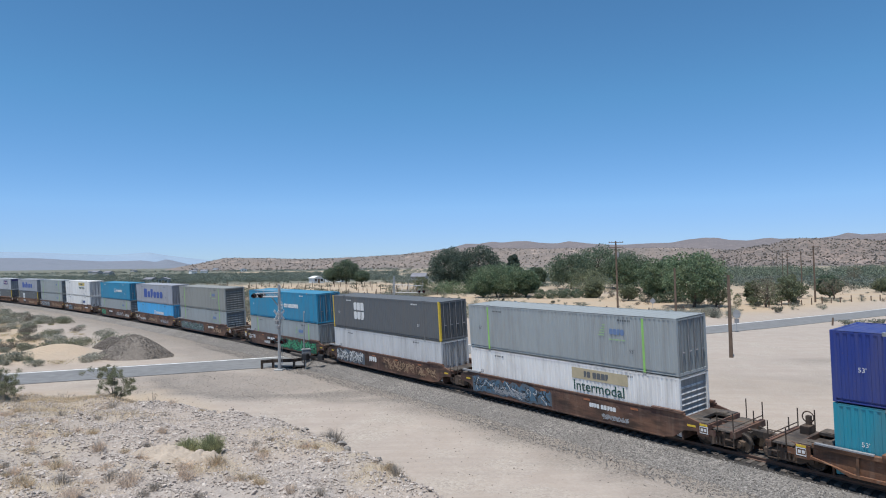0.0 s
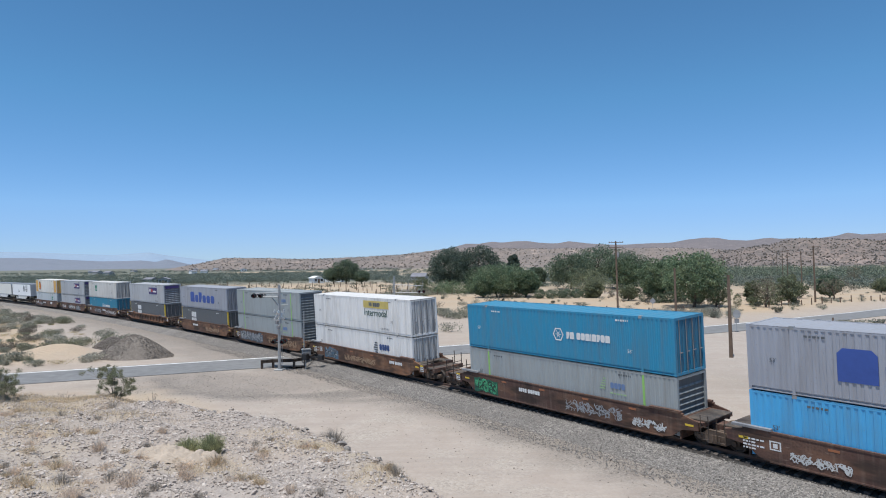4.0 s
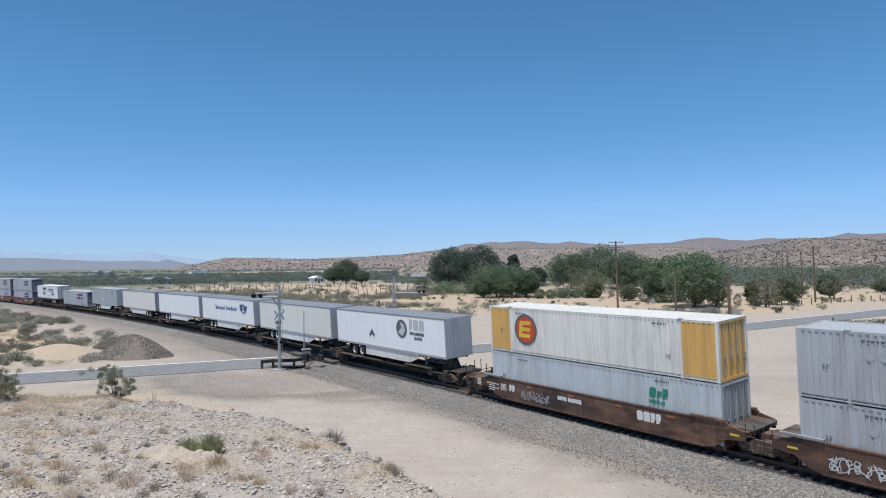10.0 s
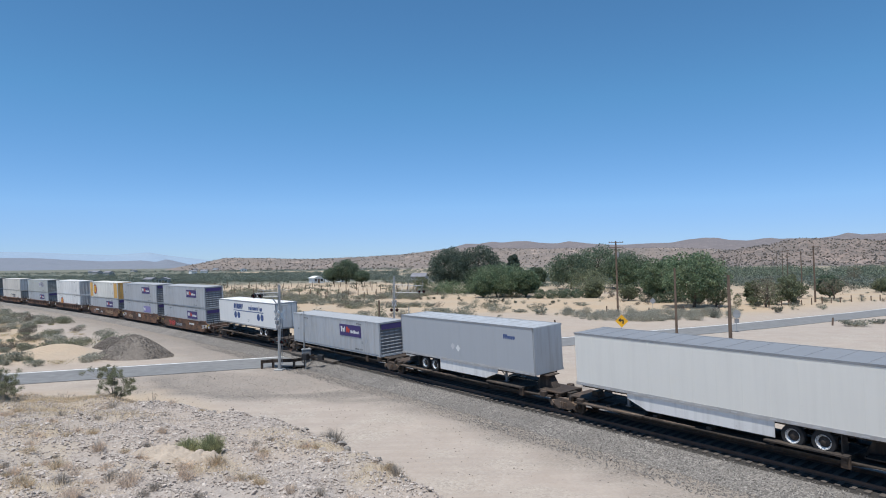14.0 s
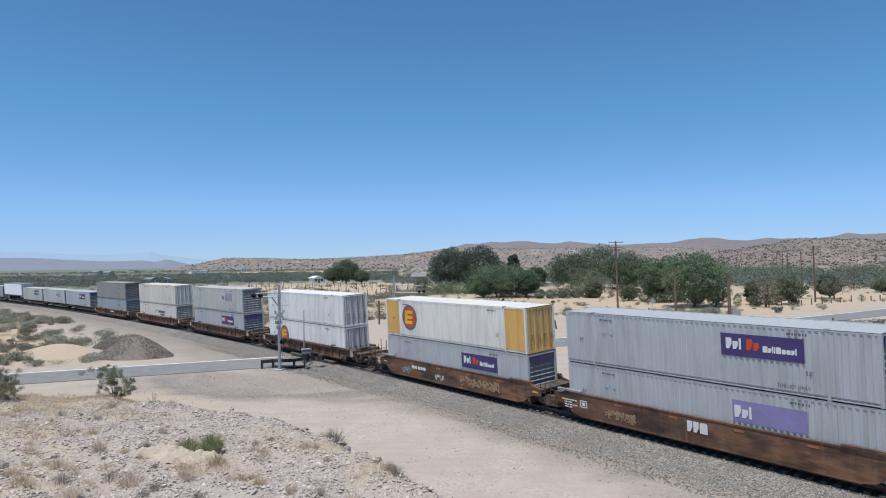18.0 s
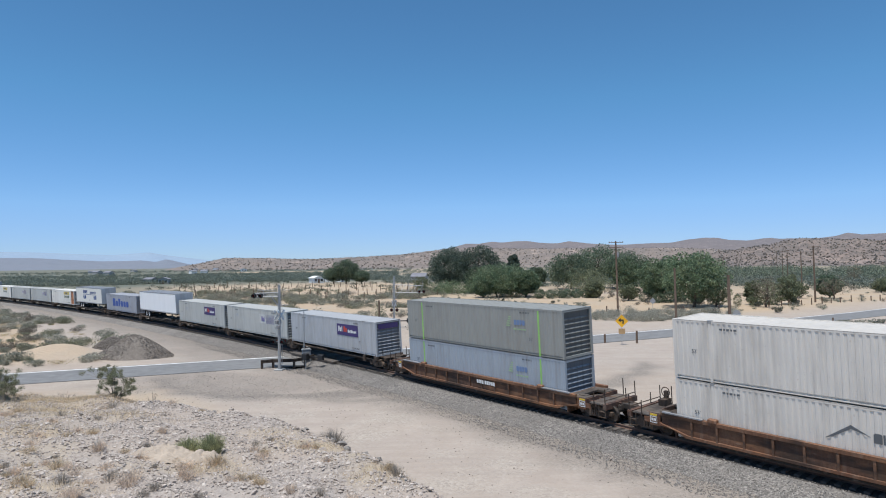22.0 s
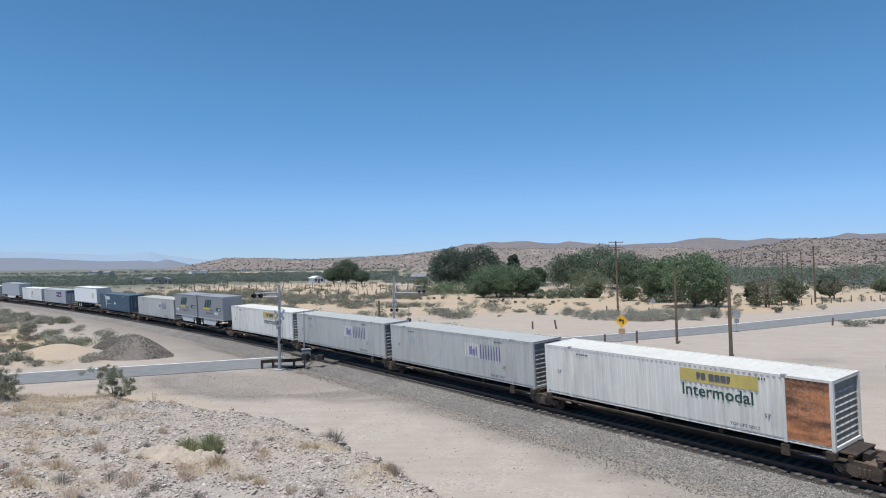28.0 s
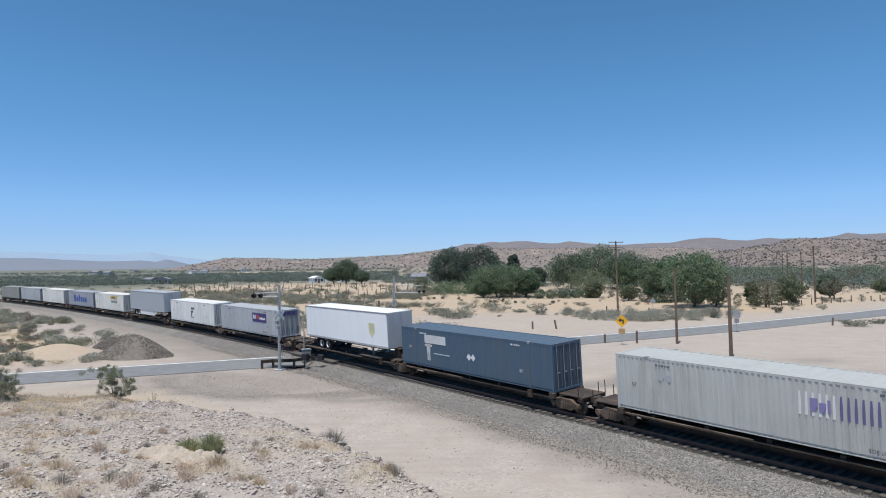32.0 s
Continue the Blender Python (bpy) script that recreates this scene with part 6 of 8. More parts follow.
# ---- hills and mountains ----
def range_of_hills(name, line, dist, front, back, mat, rough, label, seed, scrub=None):
    """A range seen across the plain: a ridge of varying height at that distance, falling to the plain before and behind it."""
    az = np.arange(line[0][0], line[-1][0] + 0.01, 0.3)
    top = np.interp(az, [p[0] for p in line], [p[1] for p in line])
    rs = np.concatenate([np.linspace(dist - front, dist, 16), np.linspace(dist, dist + back, 5)[1:]])
    so = Solid()
    n = len(rs)
    for i, a in enumerate(az):
        for j, r in enumerate(rs):
            t = (r - (dist - front)) / front if r <= dist else 1 - (r - dist) / back
            g = noise.noise(Vector((a * 0.9, j * 0.55 + seed, seed))) * 0.5 + noise.noise(Vector((a * 2.6, j * 1.1, seed + 4))) * 0.3
            h = -2 + (top[i] + 2) * (t * t * (3 - 2 * t) * 0.55 + t * 0.45) + g * rough * (t * (1.05 - t) * 3.2) + rough * 0.10 * noise.noise(Vector((a * 4, 3, seed))) * t
            so.v.append((r * math.sin(radians(a)), r * math.cos(radians(a)), h))
    for i in range(len(az) - 1):
        so.f += [(i * n + j, (i + 1) * n + j, (i + 1) * n + j + 1, i * n + j + 1) for j in range(n - 1)]
    me = so.mesh(name, mat)
    me.polygons.foreach_set("use_smooth", [True] * len(me.polygons))
    if scrub:
        # single bushes and rocks standing on the near slope
        count, size, bush_mat, az0, az1 = scrub
        g = np.random.RandomState(seed)
        P = np.array(so.v).reshape(len(az), n, 3)
        fi = np.clip((g.uniform(az0, az1, count) - az[0]) / 0.3, 0, len(az) - 2.001)
        fj = g.uniform(1.0, 14.99, count)
        i, j = fi.astype(int), fj.astype(int)
        u, w = (fi - i)[:, None], (fj - j)[:, None]
        at = (P[i, j] * (1 - u) + P[i + 1, j] * u) * (1 - w) + (P[i, j + 1] * (1 - u) + P[i + 1, j + 1] * u) * w
        half = (size * g.uniform(0.5, 1.3, count))[:, None]
        tall = half[:, 0] * g.uniform(0.7, 1.3, count)
        out = []
        for turn in g.uniform(0, 3.14, (2, count)):
            d = np.stack([np.cos(turn), np.sin(turn), np.zeros(count)], 1) * half
            up_ = np.stack([np.zeros(count), np.zeros(count), tall], 1)
            out.append(np.stack([at - d, at + d, at + d * 0.7 + up_, at - d * 0.6 + up_ * 1.2], 1))
        pts = np.concatenate(out).reshape(-1, 3)
        bush = bpy.data.meshes.new("hill_scrub")
        bush.from_pydata(pts.tolist(), [], np.arange(len(pts)).reshape(-1, 4).tolist())
        bush.materials.append(bush_mat)
        tagged(new("hill_scrub", bush), "dark desert scrub and rocks dotted over the hillside", "scrub", kind="stuff")
    return tagged(new(name, me), label, "hills", kind="structure")


def hill_material(name, base, second, scrub, dots, bushes=0.0):
    """Dry slopes: two earths, scrub at several scales, single dark bushes where asked for."""
    m, n, l, p = nodes_of(name)
    c = mixer(n, l, noise_fac(n, l, 0.006, 0.4, 0.6, 6), base, second)
    s = n.new("ShaderNodeMath")
    s.operation = "MULTIPLY"
    s.inputs[1].default_value = dots
    l.new(noise_fac(n, l, 0.11, 0.48, 0.56, 6), s.inputs[0])
    c = mixer(n, l, s.outputs[0], c, scrub)
    s = n.new("ShaderNodeMath")
    s.operation = "MULTIPLY"
    s.inputs[1].default_value = dots * 0.6
    l.new(noise_fac(n, l, 0.05, 0.56, 0.66, 8), s.inputs[0])
    c = mixer(n, l, s.outputs[0], c, tuple(min(1, x * 1.5) for x in base))
    s = n.new("ShaderNodeMath")
    s.operation = "MULTIPLY"
    s.inputs[1].default_value = dots
    l.new(noise_fac(n, l, 0.3, 0.5, 0.58, 3), s.inputs[0])
    c = mixer(n, l, s.outputs[0], c, tuple(x * 0.8 for x in scrub))
    if bushes:
        tc = n.new("ShaderNodeTexCoord")
        v = n.new("ShaderNodeTexVoronoi")
        v.inputs["Scale"].default_value = bushes
        l.new(tc.outputs["Object"], v.inputs["Vector"])
        near = n.new("ShaderNodeMapRange")
        near.inputs[1].default_value, near.inputs[2].default_value, near.inputs[3].default_value, near.inputs[4].default_value = 0.22, 0.40, 0.45, 0.0
        l.new(v.outputs["Distance"], near.inputs[0])
        c = mixer(n, l, near.outputs[0], c, tuple(x * 0.7 for x in scrub))
        pale = n.new("ShaderNodeMath")
        pale.operation = "MULTIPLY"
        pale.inputs[1].default_value = 0.55
        l.new(noise_fac(n, l, 0.018, 0.6, 0.68, 5, (1, 0.35, 1)), pale.inputs[0])
        c = mixer(n, l, pale.outputs[0], c, tuple(min(1, x * 1.55) for x in base))
    l.new(c, p.inputs["Base Color"])
    p.inputs["Roughness"].default_value = 1.0
    return m


HILL = hill_material("brown_hill", (0.262, 0.207, 0.172), (0.215, 0.176, 0.153), (0.128, 0.12, 0.104), 0.45, 0.14)
HILL2 = hill_material("reddish_hill", (0.245, 0.188, 0.158), (0.195, 0.155, 0.137), (0.10, 0.096, 0.085), 0.5, 0.13)
FAR_HILL = hill_material("far_brown_hill", (0.20, 0.172, 0.168), (0.176, 0.156, 0.158), (0.14, 0.13, 0.132), 0.5)
# the two farthest ranges carry the blue of aerial haze in their base colours
PINKISH = hill_material("distant_range_hazed", (0.185, 0.205, 0.24), (0.195, 0.21, 0.245), (0.165, 0.185, 0.22), 0.5)
BLUISH = hill_material("far_range_hazed", (0.25, 0.325, 0.415), (0.26, 0.335, 0.42), (0.24, 0.315, 0.405), 0.3)
HILL_SCRUB = leafy("hill_scrub_leaf", (0.25, 0.22, 0.18), (0.29, 0.25, 0.205), 0.02)
range_of_hills("hill_range", [(-23.2, -2), (-21.2, 11), (-18.5, 29), (-16.2, 28), (-11.5, 23), (-7.2, 28), (-4.2, 32), (-1.2, 43), (0.8, 50), (3, 51), (5.8, 47), (10.7, 45.5), (15.4, 43), (19.9, 41.5), (22.5, 37), (25.5, 29), (29, 20), (40, -4)],
               1900, 850, 500, HILL, 15, "low tan desert hills with sparse scrub", 3, (3200, 1.5, HILL_SCRUB, -22, 27))
range_of_hills("hill_range", [(19.0, -4), (21.0, 6), (22.7, 23), (24.6, 29), (26.7, 35.5), (27.8, 43.5), (29.4, 46), (30.9, 44.5), (32.7, 41), (34.4, 40), (45, 36), (58, 24), (75, 0)],
               1400, 520, 300, HILL2, 20, "reddish brown foothills dotted with dark scrub", 8, (2600, 1.3, HILL_SCRUB, 20, 40))
range_of_hills("hill_range", [(-7, 4), (-4.2, 38), (-1.2, 54), (0.8, 68), (2.1, 84), (3.05, 82), (4.4, 90), (5.2, 85.5), (6.4, 91), (7.6, 90), (8.5, 83), (10, 79.5), (11, 87), (12.6, 77.5), (14.2, 71.5), (15.8, 70), (17.4, 73), (19.5, 74), (20.5, 83), (21.9, 90), (22.9, 88.5), (23.9, 79.5), (25.2, 76), (26.7, 84), (27.5, 80), (28.8, 79), (29.9, 78), (31.2, 84), (32, 94), (32.9, 87), (34.4, 89.5), (38, 84), (50, 60), (70, 20)],
               2600, 520, 500, FAR_HILL, 9, "long purplish brown ridge behind the desert hills", 5)
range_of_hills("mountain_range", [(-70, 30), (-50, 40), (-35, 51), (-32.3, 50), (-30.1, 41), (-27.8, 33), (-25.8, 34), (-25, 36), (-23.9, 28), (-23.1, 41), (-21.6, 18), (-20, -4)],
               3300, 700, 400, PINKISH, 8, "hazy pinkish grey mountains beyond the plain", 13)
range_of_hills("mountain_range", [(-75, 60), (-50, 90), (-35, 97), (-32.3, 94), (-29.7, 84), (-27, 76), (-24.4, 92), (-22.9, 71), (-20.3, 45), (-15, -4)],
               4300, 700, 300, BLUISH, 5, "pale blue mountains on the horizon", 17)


# ---- plants ----
def leaves(so, blobs, count, size, rnd, shell=0.55):
    """Small leaf blades in the outer part of rounded clumps; blobs: centre and radii."""
    g = np.random.RandomState(rnd.randrange(1 << 30))
    bl = np.array(blobs, float)
    vol = bl[:, 3] * bl[:, 4] + bl[:, 4] * bl[:, 5] + bl[:, 3] * bl[:, 5]
    b = np.repeat(bl, (count * vol / vol.sum()).astype(int), axis=0)
    n = len(b)
    if not n:
        return
    u, w = g.uniform(-1, 1, n), g.uniform(0, 6.28319, n)
    q = np.sqrt(1 - u * u)
    r = shell + (1.06 - shell) * g.rand(n) ** 0.6
    c = b[:, :3] + b[:, 3:] * r[:, None] * np.stack([q * np.cos(w), q * np.sin(w), u], 1)
    d = g.normal(0, 1, (n, 3)) + (0, 0, 0.2)
    d /= np.linalg.norm(d, axis=1)[:, None]
    e = np.cross(d, g.normal(0, 1, (n, 3)))
    e /= np.linalg.norm(e, axis=1)[:, None] + 1e-9
    f = np.cross(d, e)
    z = (size * g.uniform(0.6, 1.35, n))[:, None]
    pts = np.stack([c - d * z * 0.5, c + e * z * 0.32 + f * z * 0.1, c + d * z * 0.5, c - e * z * 0.32 + f * z * 0.1], 1).reshape(-1, 3)
    k = len(so.v)
    so.v += pts.tolist()
    so.f += (np.arange(4 * n).reshape(n, 4) + k).tolist()


def raw_mesh(so, name, mat):
    me = bpy.data.meshes.new(name)
    me.from_pydata(so.v, [], so.f)
    me.materials.append(mat)
    return me


PINE_LEAF = leafy("pine_leaf", (0.085, 0.118, 0.092), (0.105, 0.135, 0.10))
BROAD_LEAF = leafy("broad_leaf", (0.125, 0.185, 0.105), (0.175, 0.215, 0.125))
DARK_LEAF = leafy("dark_leaf", (0.115, 0.16, 0.105), (0.145, 0.18, 0.115))
OLIVE_LEAF = leafy("olive_leaf", (0.155, 0.18, 0.105), (0.195, 0.205, 0.125))
SPARSE_LEAF = leafy("sparse_leaf", (0.18, 0.165, 0.12), (0.215, 0.19, 0.14))
SAGE = leafy("sage_leaf", (0.25, 0.255, 0.20), (0.31, 0.305, 0.24))
SAGE_DARK = leafy("brush_leaf", (0.22, 0.22, 0.165), (0.28, 0.26, 0.20))
CREOSOTE = leafy("creosote_leaf", (0.20, 0.215, 0.13), (0.25, 0.24, 0.155))
GREENBUSH = leafy("green_bush_leaf", (0.29, 0.305, 0.165), (0.37, 0.355, 0.205), 1.2)
DRYGRASS = leafy("dry_grass", (0.56, 0.45, 0.31), (0.50, 0.39, 0.27))
PINKGRASS = leafy("brown_dry_weed", (0.66, 0.54, 0.43), (0.60, 0.48, 0.38))
GREYTWIG = leafy("grey_twig", (0.34, 0.30, 0.25), (0.28, 0.24, 0.20))
BARK = plain("bark", (0.11, 0.085, 0.062), 0.95, 0, 5, 0.4, 0.5)


def limb(so, a, b, r1, r2, rnd, n=6, bends=3):
    a, b = Vector(a), Vector(b)
    p = a
    for i in range(bends):
        q = a.lerp(b, (i + 1) / bends)
        if i < bends - 1:
            q += Vector((rnd.uniform(-1, 1), rnd.uniform(-1, 1), 0)) * (b - a).length * 0.07
        so.tube(p, q, r1 + (r2 - r1) * i / bends, n, r1 + (r2 - r1) * (i + 1) / bends)
        p = q


SHRUBS = ("dark_low", "round", "leafy_shrub", "olive_shrub")


def make_tree(kind, x, y, h, w, seed):
    rnd = random.Random(seed)
    look_of = {"pine": (PINE_LEAF, "tall dark green pine tree with a dense crown"), "broad": (BROAD_LEAF, "leafy bright green tree with a broad crown"), "dark": (DARK_LEAF, "dark green shade tree with a rounded crown"),
               "olive": (OLIVE_LEAF, "olive green shrubby tree on sandy ground"), "sparse": (SPARSE_LEAF, "sparse brownish desert tree with thin crown"), "dark_low": (DARK_LEAF, "low dark green hedge of shrubs"), "leafy_shrub": (BROAD_LEAF, "dense bright green shrub leafy to the ground"), "olive_shrub": (OLIVE_LEAF, "dense olive green shrub leafy to the ground"), "round": (OLIVE_LEAF, "small round clipped shrub on sand")}
    mat, label = look_of[kind]
    z = float(height(x, y))
    root = thing("tree" if kind not in SHRUBS else "shrub", label, "tree" if kind not in SHRUBS else "shrub", "", "", Matrix.Translation((x, y, z)))
    R = w / 2
    low = {"pine": 0.14, "broad": 0.10, "dark": 0.16, "olive": 0.06, "sparse": 0.2, "dark_low": 0.0, "round": 0.0, "leafy_shrub": -0.12, "olive_shrub": -0.12}[kind]
    tr = Solid()
    blobs = []
    if kind in ("dark_low", "round"):
        for k in range(max(1, int(w / 2.2))):
            ox = (k + 0.5) * w / max(1, int(w / 2.2)) - R
            hh = h * rnd.uniform(0.75, 1.0)
            blobs.append((ox, rnd.uniform(-0.6, 0.6), hh * 0.48, 1.35 if kind == "dark_low" else R, 1.2 if kind == "dark_low" else R, hh * 0.52))
            limb(tr, (ox, 0, -0.1), (ox, 0, hh * 0.5), 0.06, 0.03, rnd, 5, 2)
    else:
        limb(tr, (0, 0, -0.2), (rnd.uniform(-0.3, 0.3), rnd.uniform(-0.3, 0.3), h * 0.72), 0.022 * h + 0.08, 0.05, rnd, 8, 4)
        m = {"pine": 26, "broad": 24, "dark": 24, "olive": 14, "sparse": 12, "leafy_shrub": 26, "olive_shrub": 20}[kind]
        ch = h * (1 - low) / 2
        for k in range(m):
            u = 1 - 2 * (k + 0.5) / m
            a = 2.399 * k + rnd.uniform(-0.3, 0.3)
            q = math.sqrt(1 - u * u)
            if kind == "pine":
                q = min(1, q * 1.25) * (0.8 + 0.2 * (u < 0.3))
            br = R * rnd.uniform(0.24, 0.36)
            rr = (R - br * 0.75) * q * rnd.uniform(0.78, 1.04)
            cx, cy, zz = rr * math.cos(a), rr * math.sin(a), h * low + ch + (ch - br * 0.5) * u * rnd.uniform(0.9, 1.03)
            zz = min(max(zz, br * 0.6), h - br * 0.5)
            blobs.append((cx, cy, zz, br, br, br * rnd.uniform(0.6, 0.85)))
            if k % 2 == 0:
                limb(tr, (0, 0, max(h * 0.08, zz * 0.6)), (cx * 0.85, cy * 0.85, zz), 0.010 * h + 0.02, 0.02, rnd, 5, 3)
        blobs.append((0, 0, h * (0.5 + low / 2), R * 0.72, R * 0.72, h * (1 - low) * 0.36))
    part("trunk", tr.mesh("trunk", BARK), root)
    cr = Solid()
    n = {"pine": 15000, "broad": 13000, "dark": 13000, "olive": 4200, "sparse": 1100, "dark_low": 3600, "round": 900, "leafy_shrub": 7500, "olive_shrub": 5000}[kind]
    leaves(cr, blobs, n, {"pine": 0.42, "broad": 0.38, "dark": 0.42, "olive": 0.32, "sparse": 0.28, "dark_low": 0.3, "round": 0.2, "leafy_shrub": 0.38, "olive_shrub": 0.32}[kind] * (0.6 + 0.04 * h if h < 10 else 1), rnd)
    part("crown", raw_mesh(cr, "crown", mat), root)
    return root


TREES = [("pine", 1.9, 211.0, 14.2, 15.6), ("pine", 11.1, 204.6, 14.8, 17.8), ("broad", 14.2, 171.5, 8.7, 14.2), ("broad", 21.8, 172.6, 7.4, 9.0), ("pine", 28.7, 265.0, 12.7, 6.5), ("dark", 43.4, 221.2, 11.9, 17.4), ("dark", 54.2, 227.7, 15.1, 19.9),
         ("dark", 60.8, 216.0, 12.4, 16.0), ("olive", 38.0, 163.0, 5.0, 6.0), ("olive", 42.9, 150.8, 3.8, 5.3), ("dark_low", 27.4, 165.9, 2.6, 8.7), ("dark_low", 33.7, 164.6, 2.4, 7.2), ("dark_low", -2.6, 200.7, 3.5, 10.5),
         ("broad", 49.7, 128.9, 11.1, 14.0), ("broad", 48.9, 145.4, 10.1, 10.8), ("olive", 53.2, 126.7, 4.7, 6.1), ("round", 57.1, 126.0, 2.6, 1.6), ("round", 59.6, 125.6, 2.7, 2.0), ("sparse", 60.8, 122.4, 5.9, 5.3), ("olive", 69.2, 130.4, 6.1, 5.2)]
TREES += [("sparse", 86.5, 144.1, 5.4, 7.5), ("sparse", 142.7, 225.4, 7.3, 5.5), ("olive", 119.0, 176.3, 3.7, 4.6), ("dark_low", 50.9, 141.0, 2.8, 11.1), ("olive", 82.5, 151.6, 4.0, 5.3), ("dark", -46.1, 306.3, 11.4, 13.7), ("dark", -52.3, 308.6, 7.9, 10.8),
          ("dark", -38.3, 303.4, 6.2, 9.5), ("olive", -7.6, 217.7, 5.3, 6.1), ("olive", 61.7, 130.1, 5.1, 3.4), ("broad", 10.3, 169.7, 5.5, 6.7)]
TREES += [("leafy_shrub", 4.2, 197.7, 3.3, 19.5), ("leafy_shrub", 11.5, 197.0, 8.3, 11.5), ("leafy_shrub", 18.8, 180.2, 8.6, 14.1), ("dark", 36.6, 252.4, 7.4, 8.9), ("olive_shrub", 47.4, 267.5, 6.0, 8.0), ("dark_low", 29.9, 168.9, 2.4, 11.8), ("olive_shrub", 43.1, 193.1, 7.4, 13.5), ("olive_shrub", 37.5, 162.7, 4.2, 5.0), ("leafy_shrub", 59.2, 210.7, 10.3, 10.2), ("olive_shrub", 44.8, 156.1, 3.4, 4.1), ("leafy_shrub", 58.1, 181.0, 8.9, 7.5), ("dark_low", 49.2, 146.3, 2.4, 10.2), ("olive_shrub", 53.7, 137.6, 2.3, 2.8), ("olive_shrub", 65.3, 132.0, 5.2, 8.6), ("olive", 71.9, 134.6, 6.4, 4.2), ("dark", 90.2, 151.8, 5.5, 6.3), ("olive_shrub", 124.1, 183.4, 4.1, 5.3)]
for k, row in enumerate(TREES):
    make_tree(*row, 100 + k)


def far_woods(name, label, az0, az1, r0, r1, count, size, mat, seed, gaps=()):
    rnd = random.Random(seed)
    so = Solid()
    for _ in range(count):
        a = radians(rnd.uniform(az0, az1))
        r = 1 / rnd.uniform(1 / r1, 1 / r0)
        if any(g0 < r < g1 for g0, g1 in gaps) and rnd.random() < 0.95:
            continue
        x, y = r * math.sin(a), r * math.cos(a)
        w = size * rnd.uniform(0.5, 1.4)
        h = w * rnd.uniform(0.55, 1.0)
        leaf = min(w * 0.28, 0.7)
        leaves(so, [(x, y, GROUND_Z + h * 0.45, w * 1.2, w * 1.2, h * 0.6)], int(64 * (w * 0.28 / leaf) ** 1.4), leaf, rnd, 0.2)
    return tagged(new(name, raw_mesh(so, name, mat)), label, "woods", kind="stuff")


FAR_GREEN = leafy("far_green", (0.15, 0.178, 0.145), (0.178, 0.20, 0.16), 0.01)
FAR_GREY = leafy("far_grey_green", (0.12, 0.135, 0.10), (0.15, 0.155, 0.115), 0.01)
far_woods("far_woods", "distant dark green orchard and scrub on the plain", -46, -4, 370, 1300, 5200, 2.3, FAR_GREEN, 41, ((540, 600), (760, 960)))
TREELINE = leafy("tree_line_leaf", (0.145, 0.175, 0.125), (0.175, 0.20, 0.14), 0.02)
far_woods("tree_line", "continuous dark green line of distant trees", 20, 48, 330, 620, 480, 4.2, TREELINE, 45)
far_woods("far_woods", "distant green trees before the hills", 4, 46, 250, 1000, 1500, 2.4, FAR_GREEN, 42)
far_woods("far_woods", "distant mixed trees behind the yard", -5, 16, 300, 1000, 600, 2.6, FAR_GREEN, 43, ((500, 620),))
far_woods("far_scrub", "distant grey green desert scrub", -46, 46, 230, 900, 1200, 1.1, FAR_GREY, 44)


def brush_field(name, label, spots, size, mat, blades, seed, leaf=0.07, flat=1.0):
    """Low desert bushes, too many to count: each a heap of rounded clumps of fine leaves on a few stems."""
    rnd = random.Random(seed)
    so = Solid()
    for x, y in spots:
        w = size * (0.4 + 1.1 * rnd.random() ** 1.6)
        h = w * rnd.uniform(0.5, 0.8) * flat
        z = float(height(x, y))
        bl = []
        for _ in range(5):
            q = rnd.uniform(0.25, 0.5)
            bl.append((x + rnd.gauss(0, 0.22) * w, y + rnd.gauss(0, 0.22) * w, z + h * rnd.uniform(0.25, 0.55), w * q, w * q, h * rnd.uniform(0.35, 0.5)))
        leaves(so, bl, int(blades * (0.4 + w / size)), leaf * (0.7 + 0.3 * w), rnd, 0.35)
        for _ in range(5):
            limb(so, (x, y, z - 0.05), (x + rnd.gauss(0, 0.25) * w, y + rnd.gauss(0, 0.25) * w, z + h * rnd.uniform(0.5, 0.9)), 0.025, 0.01, rnd, 3, 1)
    return tagged(new(name, raw_mesh(so, name, mat)), label, "brush", kind="stuff")


def scatter(n, x0, x1, y0, y1, keep, seed):
    rnd = random.Random(seed)
    out = []
    tries = 0
    while len(out) < n and tries < n * 30:
        tries += 1
        x, y = rnd.uniform(x0, x1), rnd.uniform(y0, y1)
        if keep(x, y, rnd):
            out.append((x, y))
    return out


def brush_left(x, y, rnd):
    lat, _ = lateral(x, y)
    patch = noise.noise(Vector((x * 0.11, y * 0.11, 3)))
    return lat > 10 and float(road_off(x, y)) > 7 and math.hypot((x + 40) * 0.8, y - 69) > 3.4 and patch > -0.22 and y > 60


def brush_mid(x, y, rnd):
    lat, _ = lateral(x, y)
    patch = noise.noise(Vector((x * 0.06, y * 0.06, 7)))
    return lat < -9 and float(road_off(x, y)) > 12 and patch > -0.05 + 0.012 * max(0, x + 20) and math.hypot(x - 5, (y - 150) * 0.5) > 9


def brush_right(x, y, rnd):
    return float(road_off(x, y)) > 6 and math.hypot((x - 34) / 1.6, y - 108) < 9 + 2 * noise.noise(Vector((x * 0.2, y * 0.2, 1)))


